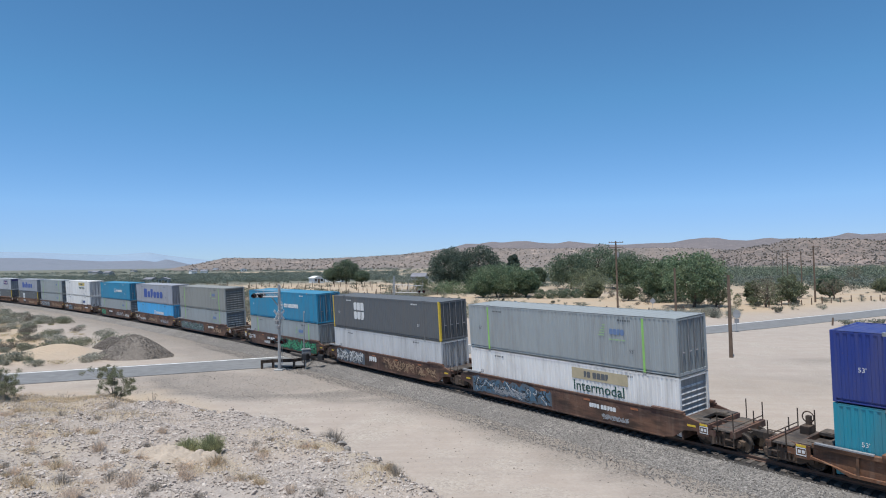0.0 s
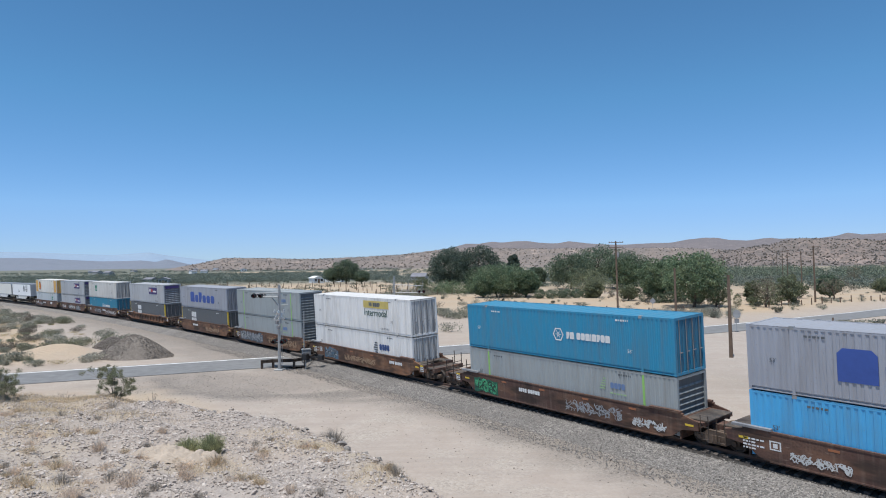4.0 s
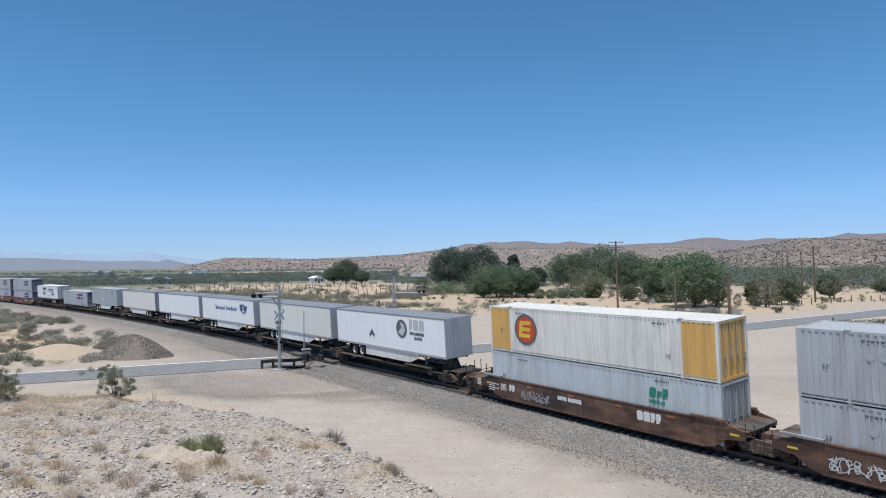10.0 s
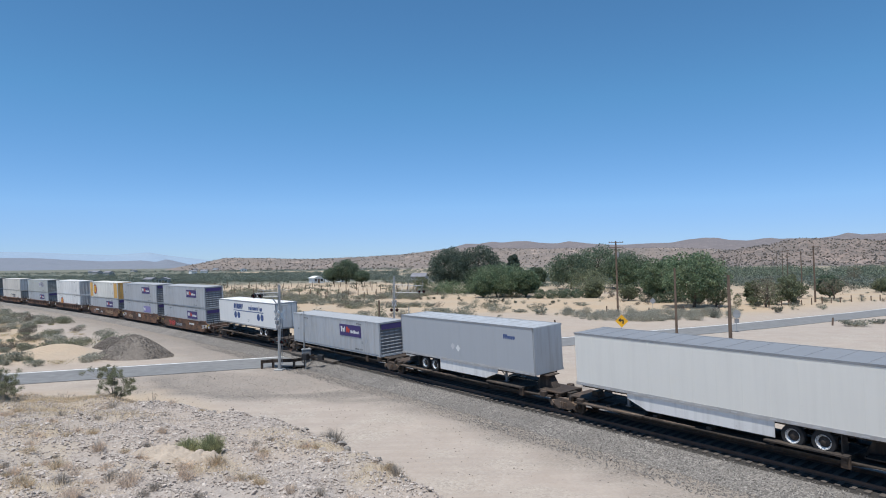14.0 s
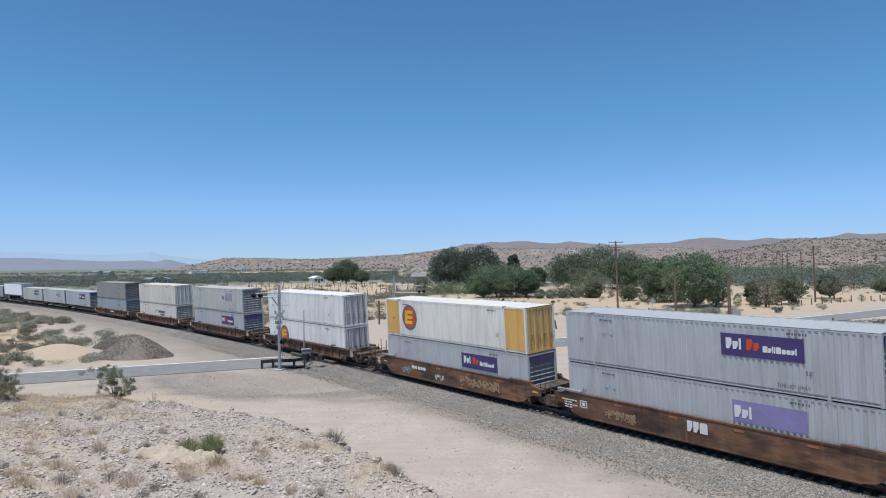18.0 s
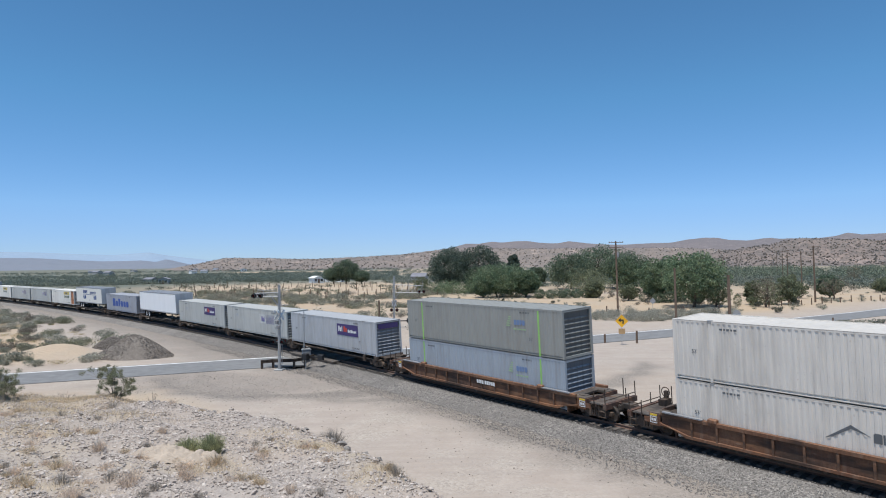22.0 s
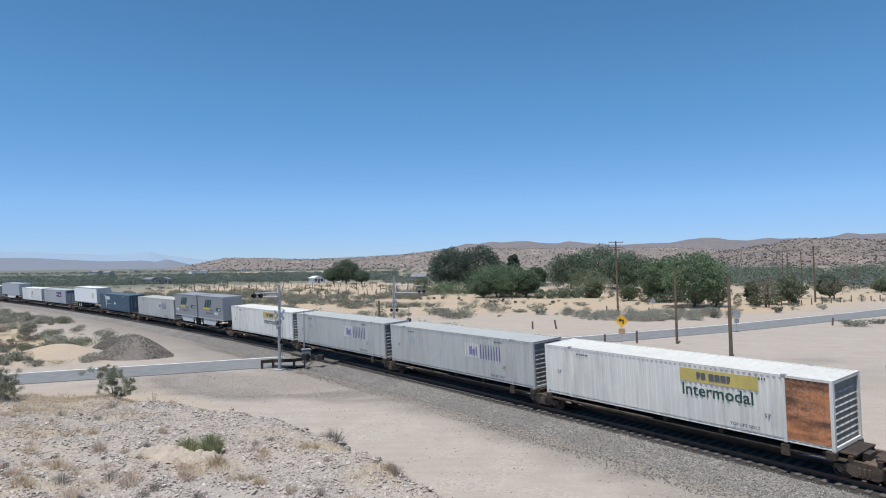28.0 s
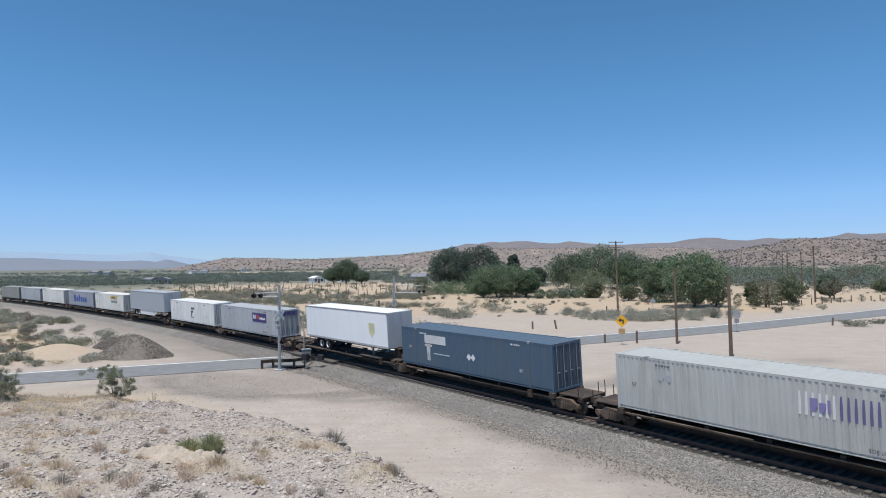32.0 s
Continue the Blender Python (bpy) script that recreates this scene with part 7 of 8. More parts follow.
SAGE_PALE = leafy("pale_sage_leaf", (0.32, 0.315, 0.26), (0.38, 0.365, 0.30))
SAGE_OLIVE = leafy("olive_sage_leaf", (0.205, 0.212, 0.145), (0.26, 0.255, 0.18))
STRAWBRUSH = leafy("straw_brush", (0.46, 0.38, 0.235), (0.52, 0.43, 0.28))
TWIGGY = leafy("dark_twig_brush", (0.15, 0.135, 0.11), (0.20, 0.175, 0.14))
brush_field("sagebrush", "grey green sagebrush beside the railway", scatter(190, -115, -36, 62, 180, brush_left, 1), 2.0, SAGE, 640, 61, 0.105, 0.8)
brush_field("sagebrush", "olive green desert brush beside the railway", scatter(190, -115, -36, 62, 180, brush_left, 9), 2.0, SAGE_OLIVE, 640, 67, 0.105, 0.8)
brush_field("sagebrush", "dark twiggy desert brush beside the railway", scatter(90, -115, -38, 64, 180, brush_left, 2), 1.9, TWIGGY, 520, 62, 0.09, 0.7)
brush_field("sagebrush", "pale grey sagebrush beside the railway", scatter(110, -110, -36, 62, 170, brush_left, 10), 1.8, SAGE_PALE, 560, 68, 0.1, 0.8)
brush_field("dry_grass", "straw-yellow dry grass among the brush", scatter(300, -110, -36, 60, 160, brush_left, 11), 1.4, STRAWBRUSH, 220, 69, 0.07, 0.4)
brush_field("sagebrush", "grey green sagebrush on the sandy flat", scatter(560, -120, 12, 88, 200, brush_mid, 3), 2.1, SAGE, 240, 63, 0.13)
brush_field("sagebrush", "dull olive desert brush on the flat", scatter(380, -120, 20, 95, 230, brush_mid, 4), 2.0, SAGE_OLIVE, 220, 64, 0.13)
brush_field("sagebrush", "dark twiggy brush on the sandy flat", scatter(260, -120, 12, 100, 215, brush_mid, 12), 1.9, TWIGGY, 190, 70, 0.12)
brush_field("sagebrush", "pale grey sagebrush patch beside the road", scatter(120, 15, 55, 94, 124, brush_right, 5), 1.7, SAGE_PALE, 720, 65, 0.085)
brush_field("sagebrush", "scattered low brush on pale sand", scatter(170, 0, 140, 112, 200, lambda x, y, r: float(road_off(x, y)) > 7, 6), 1.5, SAGE, 160, 66, 0.12)
brush_field("sagebrush", "scattered brown twiggy brush on pale sand", scatter(130, 40, 150, 105, 230, lambda x, y, r: float(road_off(x, y)) > 7, 13), 1.5, TWIGGY, 150, 71, 0.12)


def make_bush(x, y, w, h, mat, n, leaf, label, seed, twigs=14, name="desert_bush", lift=0.45):
    rnd = random.Random(seed)
    z = float(height(x, y))
    root = thing(name, label, "bush", "", "", Matrix.Translation((x, y, z - 0.03)))
    tw = Solid()
    blobs = []
    for k in range(twigs):
        a = 2.4 * k + rnd.uniform(-0.3, 0.3)
        r = w / 2 * rnd.uniform(0.35, 1.0)
        top = (r * math.cos(a), r * math.sin(a), h * rnd.uniform(0.55, 0.98) * (1.15 - 0.35 * r / (w / 2)))
        limb(tw, (0.05 * math.cos(a), 0.05 * math.sin(a), 0), top, 0.022, 0.006, rnd, 4, 3)
        blobs.append((top[0], top[1], top[2] * rnd.uniform(0.72, 1.0), w * 0.13, w * 0.13, h * 0.15))
        blobs.append((top[0] * 0.7, top[1] * 0.7, top[2] * lift, w * 0.12, w * 0.12, h * 0.16))
    part("stem", tw.mesh("stem", GREYTWIG), root)
    if n:
        cr = Solid()
        leaves(cr, blobs, n, leaf, rnd, 0.1)
        part("foliage", raw_mesh(cr, "foliage", mat), root)
    return root


def make_creosote(x, y, w, h, clumps, label, seed):
    """An open bush: a few bent stems, each with its own leaf clump."""
    rnd = random.Random(seed)
    root = thing("creosote_bush", label, "bush", "", "", Matrix.Translation((x, y, float(height(x, y)) - 0.05)))
    tw, cr = Solid(), Solid()
    for cx, cz, r in clumps:
        top = (cx * w, rnd.uniform(-0.25, 0.25) * w, cz * h)
        limb(tw, (rnd.uniform(-0.1, 0.1), rnd.uniform(-0.1, 0.1), 0), top, 0.035, 0.010, rnd, 5, 4)
        for _ in range(9):
            o = [rnd.gauss(0, 0.42) * r for _ in range(3)]
            tip = (top[0] + o[0] * 1.5, top[1] + o[1] * 1.5, top[2] + o[2] + 0.3 * r)
            limb(tw, top, tip, 0.010, 0.004, rnd, 4, 2)
            leaves(cr, [(tip[0], tip[1], tip[2], r * 0.34, r * 0.34, r * 0.3)], int(210 * r), 0.062, rnd, 0.05)
    part("stem", tw.mesh("stem", GREYTWIG), root)
    part("foliage", raw_mesh(cr, "foliage", CREOSOTE), root)
    return root


def make_feather(name, x, y, w, h, mat, n, label, seed, category="bush", blade=0.014, group=""):
    """A fan of many fine upright blades."""
    rnd = random.Random(seed)
    so = Solid()
    for _ in range(n):
        a, q = rnd.uniform(0, 6.283), math.sqrt(rnd.random())
        bx, by = w * 0.24 * q * math.cos(a), w * 0.24 * q * math.sin(a)
        lean = q * w * 0.30 * rnd.uniform(0.3, 1.2)
        tx, ty = bx + lean * math.cos(a) + rnd.gauss(0, 0.05 * w), by + lean * math.sin(a) + rnd.gauss(0, 0.05 * w)
        zz = h * rnd.uniform(0.45, 1.0) * (1 - 0.35 * q * q)
        c, d = math.cos(a + 1.57) * blade, math.sin(a + 1.57) * blade
        mx, my, mz = bx * 0.6 + tx * 0.4, by * 0.6 + ty * 0.4, zz * 0.6
        k = len(so.v)
        so.v += [(bx - c, by - d, 0), (bx + c, by + d, 0), (mx + c, my + d, mz), (mx - c, my - d, mz), (tx, ty, zz)]
        so.f += [(k, k + 1, k + 2, k + 3), (k + 3, k + 2, k + 4)]
        for _ in range(2):
            f = rnd.uniform(0.4, 0.95)
            px_, py_, pz_ = bx + (tx - bx) * f, by + (ty - by) * f, zz * f
            k = len(so.v)
            u, v = rnd.gauss(0, 0.06), rnd.gauss(0, 0.06)
            so.v += [(px_, py_, pz_), (px_ + u, py_ + v, pz_ + 0.05), (px_ + u * 0.6 + blade, py_ + v * 0.6, pz_ + 0.02)]
            so.f.append((k, k + 1, k + 2))
    ob = new(name, raw_mesh(so, name, mat))
    ob.matrix_basis = Matrix.Translation((x, y, float(height(x, y)) - 0.03))
    return tagged(ob, label, category, group)


make_creosote(-19.6, 38.8, 2.2, 1.75, ((-0.42, 0.86, 0.62), (-0.2, 0.98, 0.5), (-0.12, 0.62, 0.55), (0.05, 0.80, 0.6), (0.1, 0.42, 0.55), (0.33, 0.52, 0.55), (0.0, 0.22, 0.5), (0.18, 0.2, 0.4)), "olive green creosote bush on the rocky bank", 1)
make_creosote(-25.1, 36.9, 1.4, 1.25, ((-0.4, 0.7, 0.6), (-0.2, 0.9, 0.6), (0.05, 0.8, 0.6), (0.2, 0.5, 0.55), (-0.1, 0.4, 0.55), (0.3, 0.3, 0.45), (0.38, 0.62, 0.4)), "dark green creosote bush at the bank's edge", 2)
make_feather("green_bush", -10.7, 27.1, 1.35, 0.85, GREENBUSH, 900, "feathery dark green bush on the pale rocks", 3)
make_feather("green_bush", -9.55, 26.6, 1.25, 1.1, GREENBUSH, 1000, "feathery yellowish green bush on the pale rocks", 4)
make_feather("desert_bush", -5.2, 29.9, 1.7, 1.15, GREYTWIG, 420, "grey leafless bush at the bank's edge", 5, "bush", 0.008)
make_bush(-25.8, 44.0, 1.7, 1.2, GREYTWIG, 300, 0.07, "grey dry bush beside the road", 6, 30)
make_bush(-18.6, 41.4, 0.7, 1.6, GREYTWIG, 120, 0.06, "thin dry weed beside the creosote bush", 7, 10)
SAND_BUSHES = ((11.7, 152.2, 3.3, 1.1), (10.0, 121.2, 4.5, 1.5), (14.0, 120.1, 2.8, 0.6), (18.3, 127.7, 4.0, 1.5), (17.1, 114.0, 2.3, 1.4), (29.3, 138.0, 3.4, 0.9), (22.0, 113.7, 2.1, 1.0), (-6.2, 142.4, 2.9, 0.9), (-3.1, 140.6, 2.4, 0.8), (-2.5, 167.5, 0.8, 0.6), (-0.3, 167.9, 1.0, 0.7), (3.9, 164.5, 0.8, 0.7), (14.2, 156.1, 0.9, 0.7), (16.7, 150.5, 0.8, 0.7), (24.3, 144.4, 1.0, 0.7), (58.2, 113.0, 1.6, 1.4), (72.8, 134.3, 1.6, 0.9), (43.4, 104.5, 1.5, 1.1), (60.3, 125.0, 1.6, 0.9), (79.8, 135.7, 2.7, 1.4))
for k, (bx, by, bw, bh) in enumerate(SAND_BUSHES):
    make_bush(bx, by, bw, bh * 1.05, SAGE if k % 3 else SAGE_DARK, 900, 0.16, "grey green brush clump on tan sand" if k % 3 else "dull olive brush clump on tan sand", 500 + k, 16)
make_bush(57.0, 90.3, 4.2, 1.1, SAGE, 1500, 0.16, "low grey brush around a short post", 8, 26)
make_bush(62.0, 92.5, 2.2, 0.8, SAGE, 700, 0.15, "low grey brush beside the road", 9, 16)
make_bush(-0.9, 117.0, 5.0, 1.6, SAGE, 1500, 0.22, "grey green brush clump on sand", 10, 20)


tuft_at = ((-11.1, 22.9, 1.5, 0.75), (-14.6, 24.6, 1.1, 0.6), (-14.3, 26.9, 0.9, 0.55), (-11.9, 25.6, 0.9, 0.45), (-14.4, 22.1, 1.0, 0.5), (-12.2, 21.2, 1.2, 0.5), (-9.3, 23.5, 0.9, 0.4), (-8.9, 25.3, 1.2, 0.5), (-9.9, 24.7, 1.0, 0.4), (-5.9, 27.6, 0.8, 0.4), (-2.1, 24.5, 0.7, 0.4),
           (-3.1, 21.2, 1.1, 0.5), (-17.6, 27.6, 0.9, 0.4), (-16.2, 30.0, 0.8, 0.4), (-19.0, 31.5, 0.9, 0.4), (-12.8, 29.5, 0.7, 0.35), (-7.4, 26.6, 0.6, 0.35), (-18.5, 35.2, 0.8, 0.4), (-22.6, 33.5, 1.0, 0.45), (-6.4, 22.4, 0.7, 0.35), (-4.6, 25.4, 0.6, 0.3), (-15.6, 23.6, 0.8, 0.45))
for k, (tx, ty, tw_, th_) in enumerate(tuft_at):
    pink = k % 3 != 1
    make_feather("grass_tuft", tx, ty, tw_, th_, PINKGRASS if pink else DRYGRASS, 170, "brownish dry weed tuft on pale rocks" if pink else "straw-coloured dry grass tuft on pale rocks", 300 + k, "grass", 0.006, "dry grass tufts on the bank")
rt = random.Random(77)
spare = np.random.RandomState(12)
for k in range(64):
    side = k % 4
    tx, ty = (spare.uniform(-17, -7), spare.uniform(20, 27)) if side < 2 else ((spare.uniform(-25, -12), spare.uniform(26, 36)) if side == 2 else (spare.uniform(-9, -1.5), spare.uniform(20.5, 29)))
    if float(bank_in(tx, ty)) < 0.6:
        continue
    size = spare.uniform(0.35, 0.95)
    make_feather("grass_tuft", float(tx), float(ty), float(size), float(size * spare.uniform(0.4, 0.65)), (PINKGRASS, DRYGRASS, GREYTWIG)[k % 3], 90, ("brownish dry weed tuft on pale rocks", "straw-coloured dry grass tuft on pale rocks", "grey dry twiggy weed on pale rocks")[k % 3], 700 + k, "grass", 0.006, "dry grass tufts on the bank")
so = Solid()
for cx, cy, rx, ry, num in ((-23.6, 37.8, 4.5, 1.7, 5200), (-20.3, 38.6, 3.0, 1.2, 3600), (-21.5, 34.6, 2.6, 1.5, 2200), (-24.5, 32.0, 3.0, 2.0, 1900), (-19.4, 30.0, 2.6, 1.6, 1300), (-16.5, 33.0, 2.2, 1.1, 900), (-9.2, 24.9, 1.3, 0.8, 500), (-13.5, 22.0, 1.8, 0.9, 350), (-5.6, 27.6, 1.5, 0.7, 350), (-2.6, 24.2, 1.2, 1.0, 350), (-8.0, 30.0, 1.6, 0.8, 200)):
    gx_, gy_ = np.random.RandomState(num).normal(0, 0.62, (2, num))
    gx_, gy_ = cx + gx_ * rx, cy + gy_ * ry
    for x, y, z in zip(gx_.tolist(), gy_.tolist(), height(gx_, gy_).tolist()):
        h, w = rt.uniform(0.08, 0.26), 0.007
        u, v = rt.gauss(0, 0.1), rt.gauss(0, 0.1)
        k = len(so.v)
        so.v += [(x - w, y, z - 0.01), (x + w, y, z - 0.01), (x + u, y + v, z + h)]
        so.f.append((k, k + 1, k + 2))
tagged(new("dry_grass", raw_mesh(so, "dry_grass", DRYGRASS)), "thin straw-coloured dry grass on the bank", "grass", kind="stuff")


# ---- loose stones ----
def stone(so, x, y, z, r, rnd, shape):
    q = Euler((rnd.uniform(-0.6, 0.6), rnd.uniform(-0.6, 0.6), rnd.uniform(0, 6))).to_matrix()
    k = len(so.v)
    sx, sy, sz = r * rnd.uniform(0.75, 1.25), r * rnd.uniform(0.7, 1.1), r * rnd.uniform(0.5, 0.9)
    for p in shape[0]:
        v = q @ Vector((p[0] * sx, p[1] * sy, p[2] * sz))
        so.v.append((x + v.x, y + v.y, z + v.z))
    so.f += [tuple(i + k for i in f) for f in shape[1]]


ROCK = ([(1, 0.1, 0.2), (0.3, 0.95, 0.1), (-0.8, 0.6, 0.15), (-0.9, -0.5, 0.1), (0.2, -1, 0.2), (0.4, 0.3, 0.9), (-0.4, -0.1, 0.85), (0.1, 0.1, -0.8)],
        [(0, 1, 5), (1, 2, 6, 5), (2, 3, 6), (3, 4, 6), (4, 0, 5), (4, 5, 6), (1, 0, 7), (2, 1, 7), (3, 2, 7), (4, 3, 7), (0, 4, 7)])


def stone_material(name, a, b, c):
    m, n, l, p = nodes_of(name)
    g = n.new("ShaderNodeNewGeometry")
    r = n.new("ShaderNodeValToRGB")
    r.color_ramp.elements[0].color, r.color_ramp.elements[1].color = (*a, 1), (*b, 1)
    e = r.color_ramp.elements.new(0.55)
    e.color = (*c, 1)
    l.new(g.outputs["Random Per Island"], r.inputs[0])
    col = mixer(n, l, noise_fac(n, l, 9, 0.4, 0.7, 4), r.outputs[0], tuple(x * 0.8 for x in c))
    l.new(col, p.inputs["Base Color"])
    p.inputs["Roughness"].default_value = 0.95
    return m


PALE_STONE = stone_material("pale_stone", (0.30, 0.262, 0.232), (0.58, 0.515, 0.458), (0.44, 0.382, 0.335))
GREY_STONE = stone_material("grey_stone", (0.12, 0.112, 0.104), (0.40, 0.37, 0.335), (0.21, 0.193, 0.176))
HEAP_STONE = stone_material("heap_stone", (0.12, 0.105, 0.09), (0.31, 0.27, 0.23), (0.21, 0.18, 0.155))
rs = random.Random(21)
gen = np.random.RandomState(21)
so = Solid()
sx, sy = gen.uniform(-31, 3, 150000), gen.uniform(19, 45, 150000)
sb = bank_in(sx, sy)
keep = (sb > -0.8) & ((wobble(sx, sy, 0.9) + 0.6 * wobble(sx + 5, sy, 2.3)) > gen.uniform(-2.6, 0.9, 150000)) & (gen.uniform(0, 0.95, 150000) > straw_at(sx, sy))
sx, sy, sb = sx[keep][:60000], sy[keep][:60000], sb[keep][:60000]
sz = height(sx, sy)
for x, y, z, b in zip(sx.tolist(), sy.tolist(), sz.tolist(), sb.tolist()):
    r = 0.018 + 0.042 * rs.random() ** 1.4 + 0.075 * rs.random() ** 9
    if b < 1.2 and rs.random() < 0.08:
        r *= 1.6
    stone(so, x, y, z + r * 0.12, r, rs, ROCK)
tagged(new("loose_stones", raw_mesh(so, "loose_stones", PALE_STONE)), "pale broken stones strewn over the bank", "stones", kind="stuff")
so = Solid()
for _ in range(15000):
    s = -70 + 115 * rs.random() ** 0.8
    lat = rs.uniform(1.4, 3.6)
    x, y, th = on_track(s)
    zb = float(np.interp(abs(lat), (0, 1.05, 1.28, 1.75, 3.3, 3.6), (-0.2, -0.2, -0.265, -0.31, -0.72, -0.86)))
    l2 = lat + zb * CANT
    stone(so, x + math.sin(th) * l2, y - math.cos(th) * l2, zb - lat * CANT + 0.008, rs.uniform(0.025, 0.05), rs, ROCK)
for _ in range(12000):
    s = -60 + 100 * rs.random() ** 0.8
    lat = 3.3 + 2.4 * rs.random() ** 2.2
    x, y, th = on_track(s)
    x, y = x + math.sin(th) * lat, y - math.cos(th) * lat
    stone(so, x, y, max(float(np.interp(lat, (3.3, 3.6, 4), (-0.92, -1.1, -2))), GROUND_Z - 0.28 + 0.28 * float(smooth(3.4, 6.0, lat))) + 0.01, rs.uniform(0.025, 0.055), rs, ROCK)
tagged(new("ballast_stones", raw_mesh(so, "ballast_stones", GREY_STONE)), "crushed grey stones on the track ballast", "stones", kind="stuff")
so = Solid()
sx, sy = gen.uniform(-25, 25, 30000), gen.uniform(20, 66, 30000)
st, sb = track_off(sx, sy), bank_in(sx, sy)
keep = (st > 3.4) & (sb < -0.3) & (gen.uniform(0, 1, 30000) < np.where(st < 7.5, 0.75 - 0.15 * (st - 3.4), np.where(np.hypot((sx + 13) / 12, (sy - 52) / 6.5) < 1, 0.4, 0.07)))
sx, sy = sx[keep], sy[keep]
for x, y, z in zip(sx.tolist(), sy.tolist(), height(sx, sy).tolist()):
    stone(so, x, y, z + 0.005, rs.uniform(0.02, 0.05), rs, ROCK)
tagged(new("road_gravel", raw_mesh(so, "road_gravel", HEAP_STONE)), "small grey stones along the dirt track", "stones", kind="stuff")


so = Solid()
for _ in range(420):
    a, q = rs.uniform(0, 6.283), rs.random() ** 0.7
    x, y = -10.7 + 1.7 * q * math.cos(a), 60.4 + 1.3 * q * math.sin(a)
    stone(so, x, y, float(height(x, y)) + 0.28 * (1 - q), rs.uniform(0.05, 0.13), rs, ROCK)
tagged(new("rubble_pile", raw_mesh(so, "rubble_pile", GREY_STONE)), "low pile of broken grey rubble beside the crossing", "rubble", kind="stuff")


def make_mound(x, y, w, d, h, mat, label, seed):
    so = Solid()
    n, m = 48, 14
    zb = float(height(x, y))
    for j in range(m):
        t = j / (m - 1)
        for i in range(n):
            a = 6.28319 * i / n
            k = 1 + 0.14 * noise.noise(Vector((math.cos(a) * 1.5, math.sin(a) * 1.5, seed))) + 0.05 * noise.noise(Vector((math.cos(a) * 6, math.sin(a) * 6, seed + t * 5)))
            zz = h * (1 - t ** 1.45) + 0.12 * noise.noise(Vector((a * 3, t * 8, seed))) * (1 - t) - 0.15 * t
            so.v.append((w / 2 * t * k * math.cos(a), d / 2 * t * k * math.sin(a), zz))
    for j in range(m - 1):
        so.f += [(j * n + i, j * n + (i + 1) % n, (j + 1) * n + (i + 1) % n, (j + 1) * n + i) for i in range(n)]
    root = thing("gravel_mound", label, "mound", "", "", Matrix.Translation((x, y, zb)))
    part("mound_body", so.mesh("mound_body", mat), root)
    st = Solid()
    rnd = random.Random(seed)
    for _ in range(2600):
        t, a = rnd.random() ** 0.6, rnd.uniform(0, 6.283)
        stone(st, w / 2 * t * math.cos(a), d / 2 * t * math.sin(a), h * (1 - t ** 1.45) + 0.02, rnd.uniform(0.03, 0.07), rnd, ROCK)
    s = part("gravel", raw_mesh(st, "gravel", HEAP_STONE), root)
    s["kind"] = "stuff"
    return root


make_mound(-32.6, 68.4, 8.2, 5.0, 2.35, HEAP, "heap of dark gravel beside the road", 3)
make_mound(-37.5, 73.5, 5.0, 3.4, 1.5, HEAP, "low dark gravel heap behind a larger one", 5)


def bare_mound(x, y, w, h, seed):
    so = Solid()
    n, m = 60, 18
    for j in range(m):
        t = j / (m - 1)
        for i in range(n):
            a = 6.28319 * i / n
            k = 1 + 0.25 * noise.noise(Vector((math.cos(a) * 1.2, math.sin(a) * 1.2, seed)))
            px_, py_ = w / 2 * t * k * math.cos(a), w * 0.3 * t * k * math.sin(a)
            so.v.append((px_, py_, h * (1 - t * t) - 0.06 * t + 0.09 * noise.noise(Vector((px_ * 3.1, py_ * 3.1, seed))) + 0.06 * noise.noise(Vector((px_ * 8, py_ * 8, seed)))))
    for j in range(m - 1):
        so.f += [(j * n + i, j * n + (i + 1) % n, (j + 1) * n + (i + 1) % n, (j + 1) * n + i) for i in range(n)]
    ob = new("sand_mound", so.mesh("sand_mound", TANSAND))
    ob.matrix_basis = Matrix.Translation((x, y, float(height(x, y))))
    return tagged(ob, "small bare heap of pinkish tan sand", "mound")


TANSAND = plain("tan_sand", (0.41, 0.34, 0.27), 0.95, 0, 7, 0.2, 0.6)
bare_mound(-11.4, 26.2, 3.0, 0.45, 4)
bare_mound(-9.6, 25.7, 1.7, 0.35, 9)
for k, (bx, by, br) in enumerate(((-4.5, 28.3, 0.3), (-4.2, 27.9, 0.22), (-5.0, 29.0, 0.2), (-3.3, 26.6, 0.2), (-8.6, 33.6, 0.2), (-13.0, 36.6, 0.2), (-6.6, 30.8, 0.22), (-2.6, 25.5, 0.18), (-18.4, 33.0, 0.16), (-14.5, 31.0, 0.15))):
    so = Solid()
    stone(so, 0, 0, 0, br, random.Random(k), ROCK)
    ob = new("boulder", so.mesh("boulder", GREY_STONE))
    ob.matrix_basis = Matrix.Translation((bx, by, float(height(bx, by)) + br * 0.25))
    tagged(ob, "dark broken rock lying on the pale bank", "rock", "dark rocks on the bank")


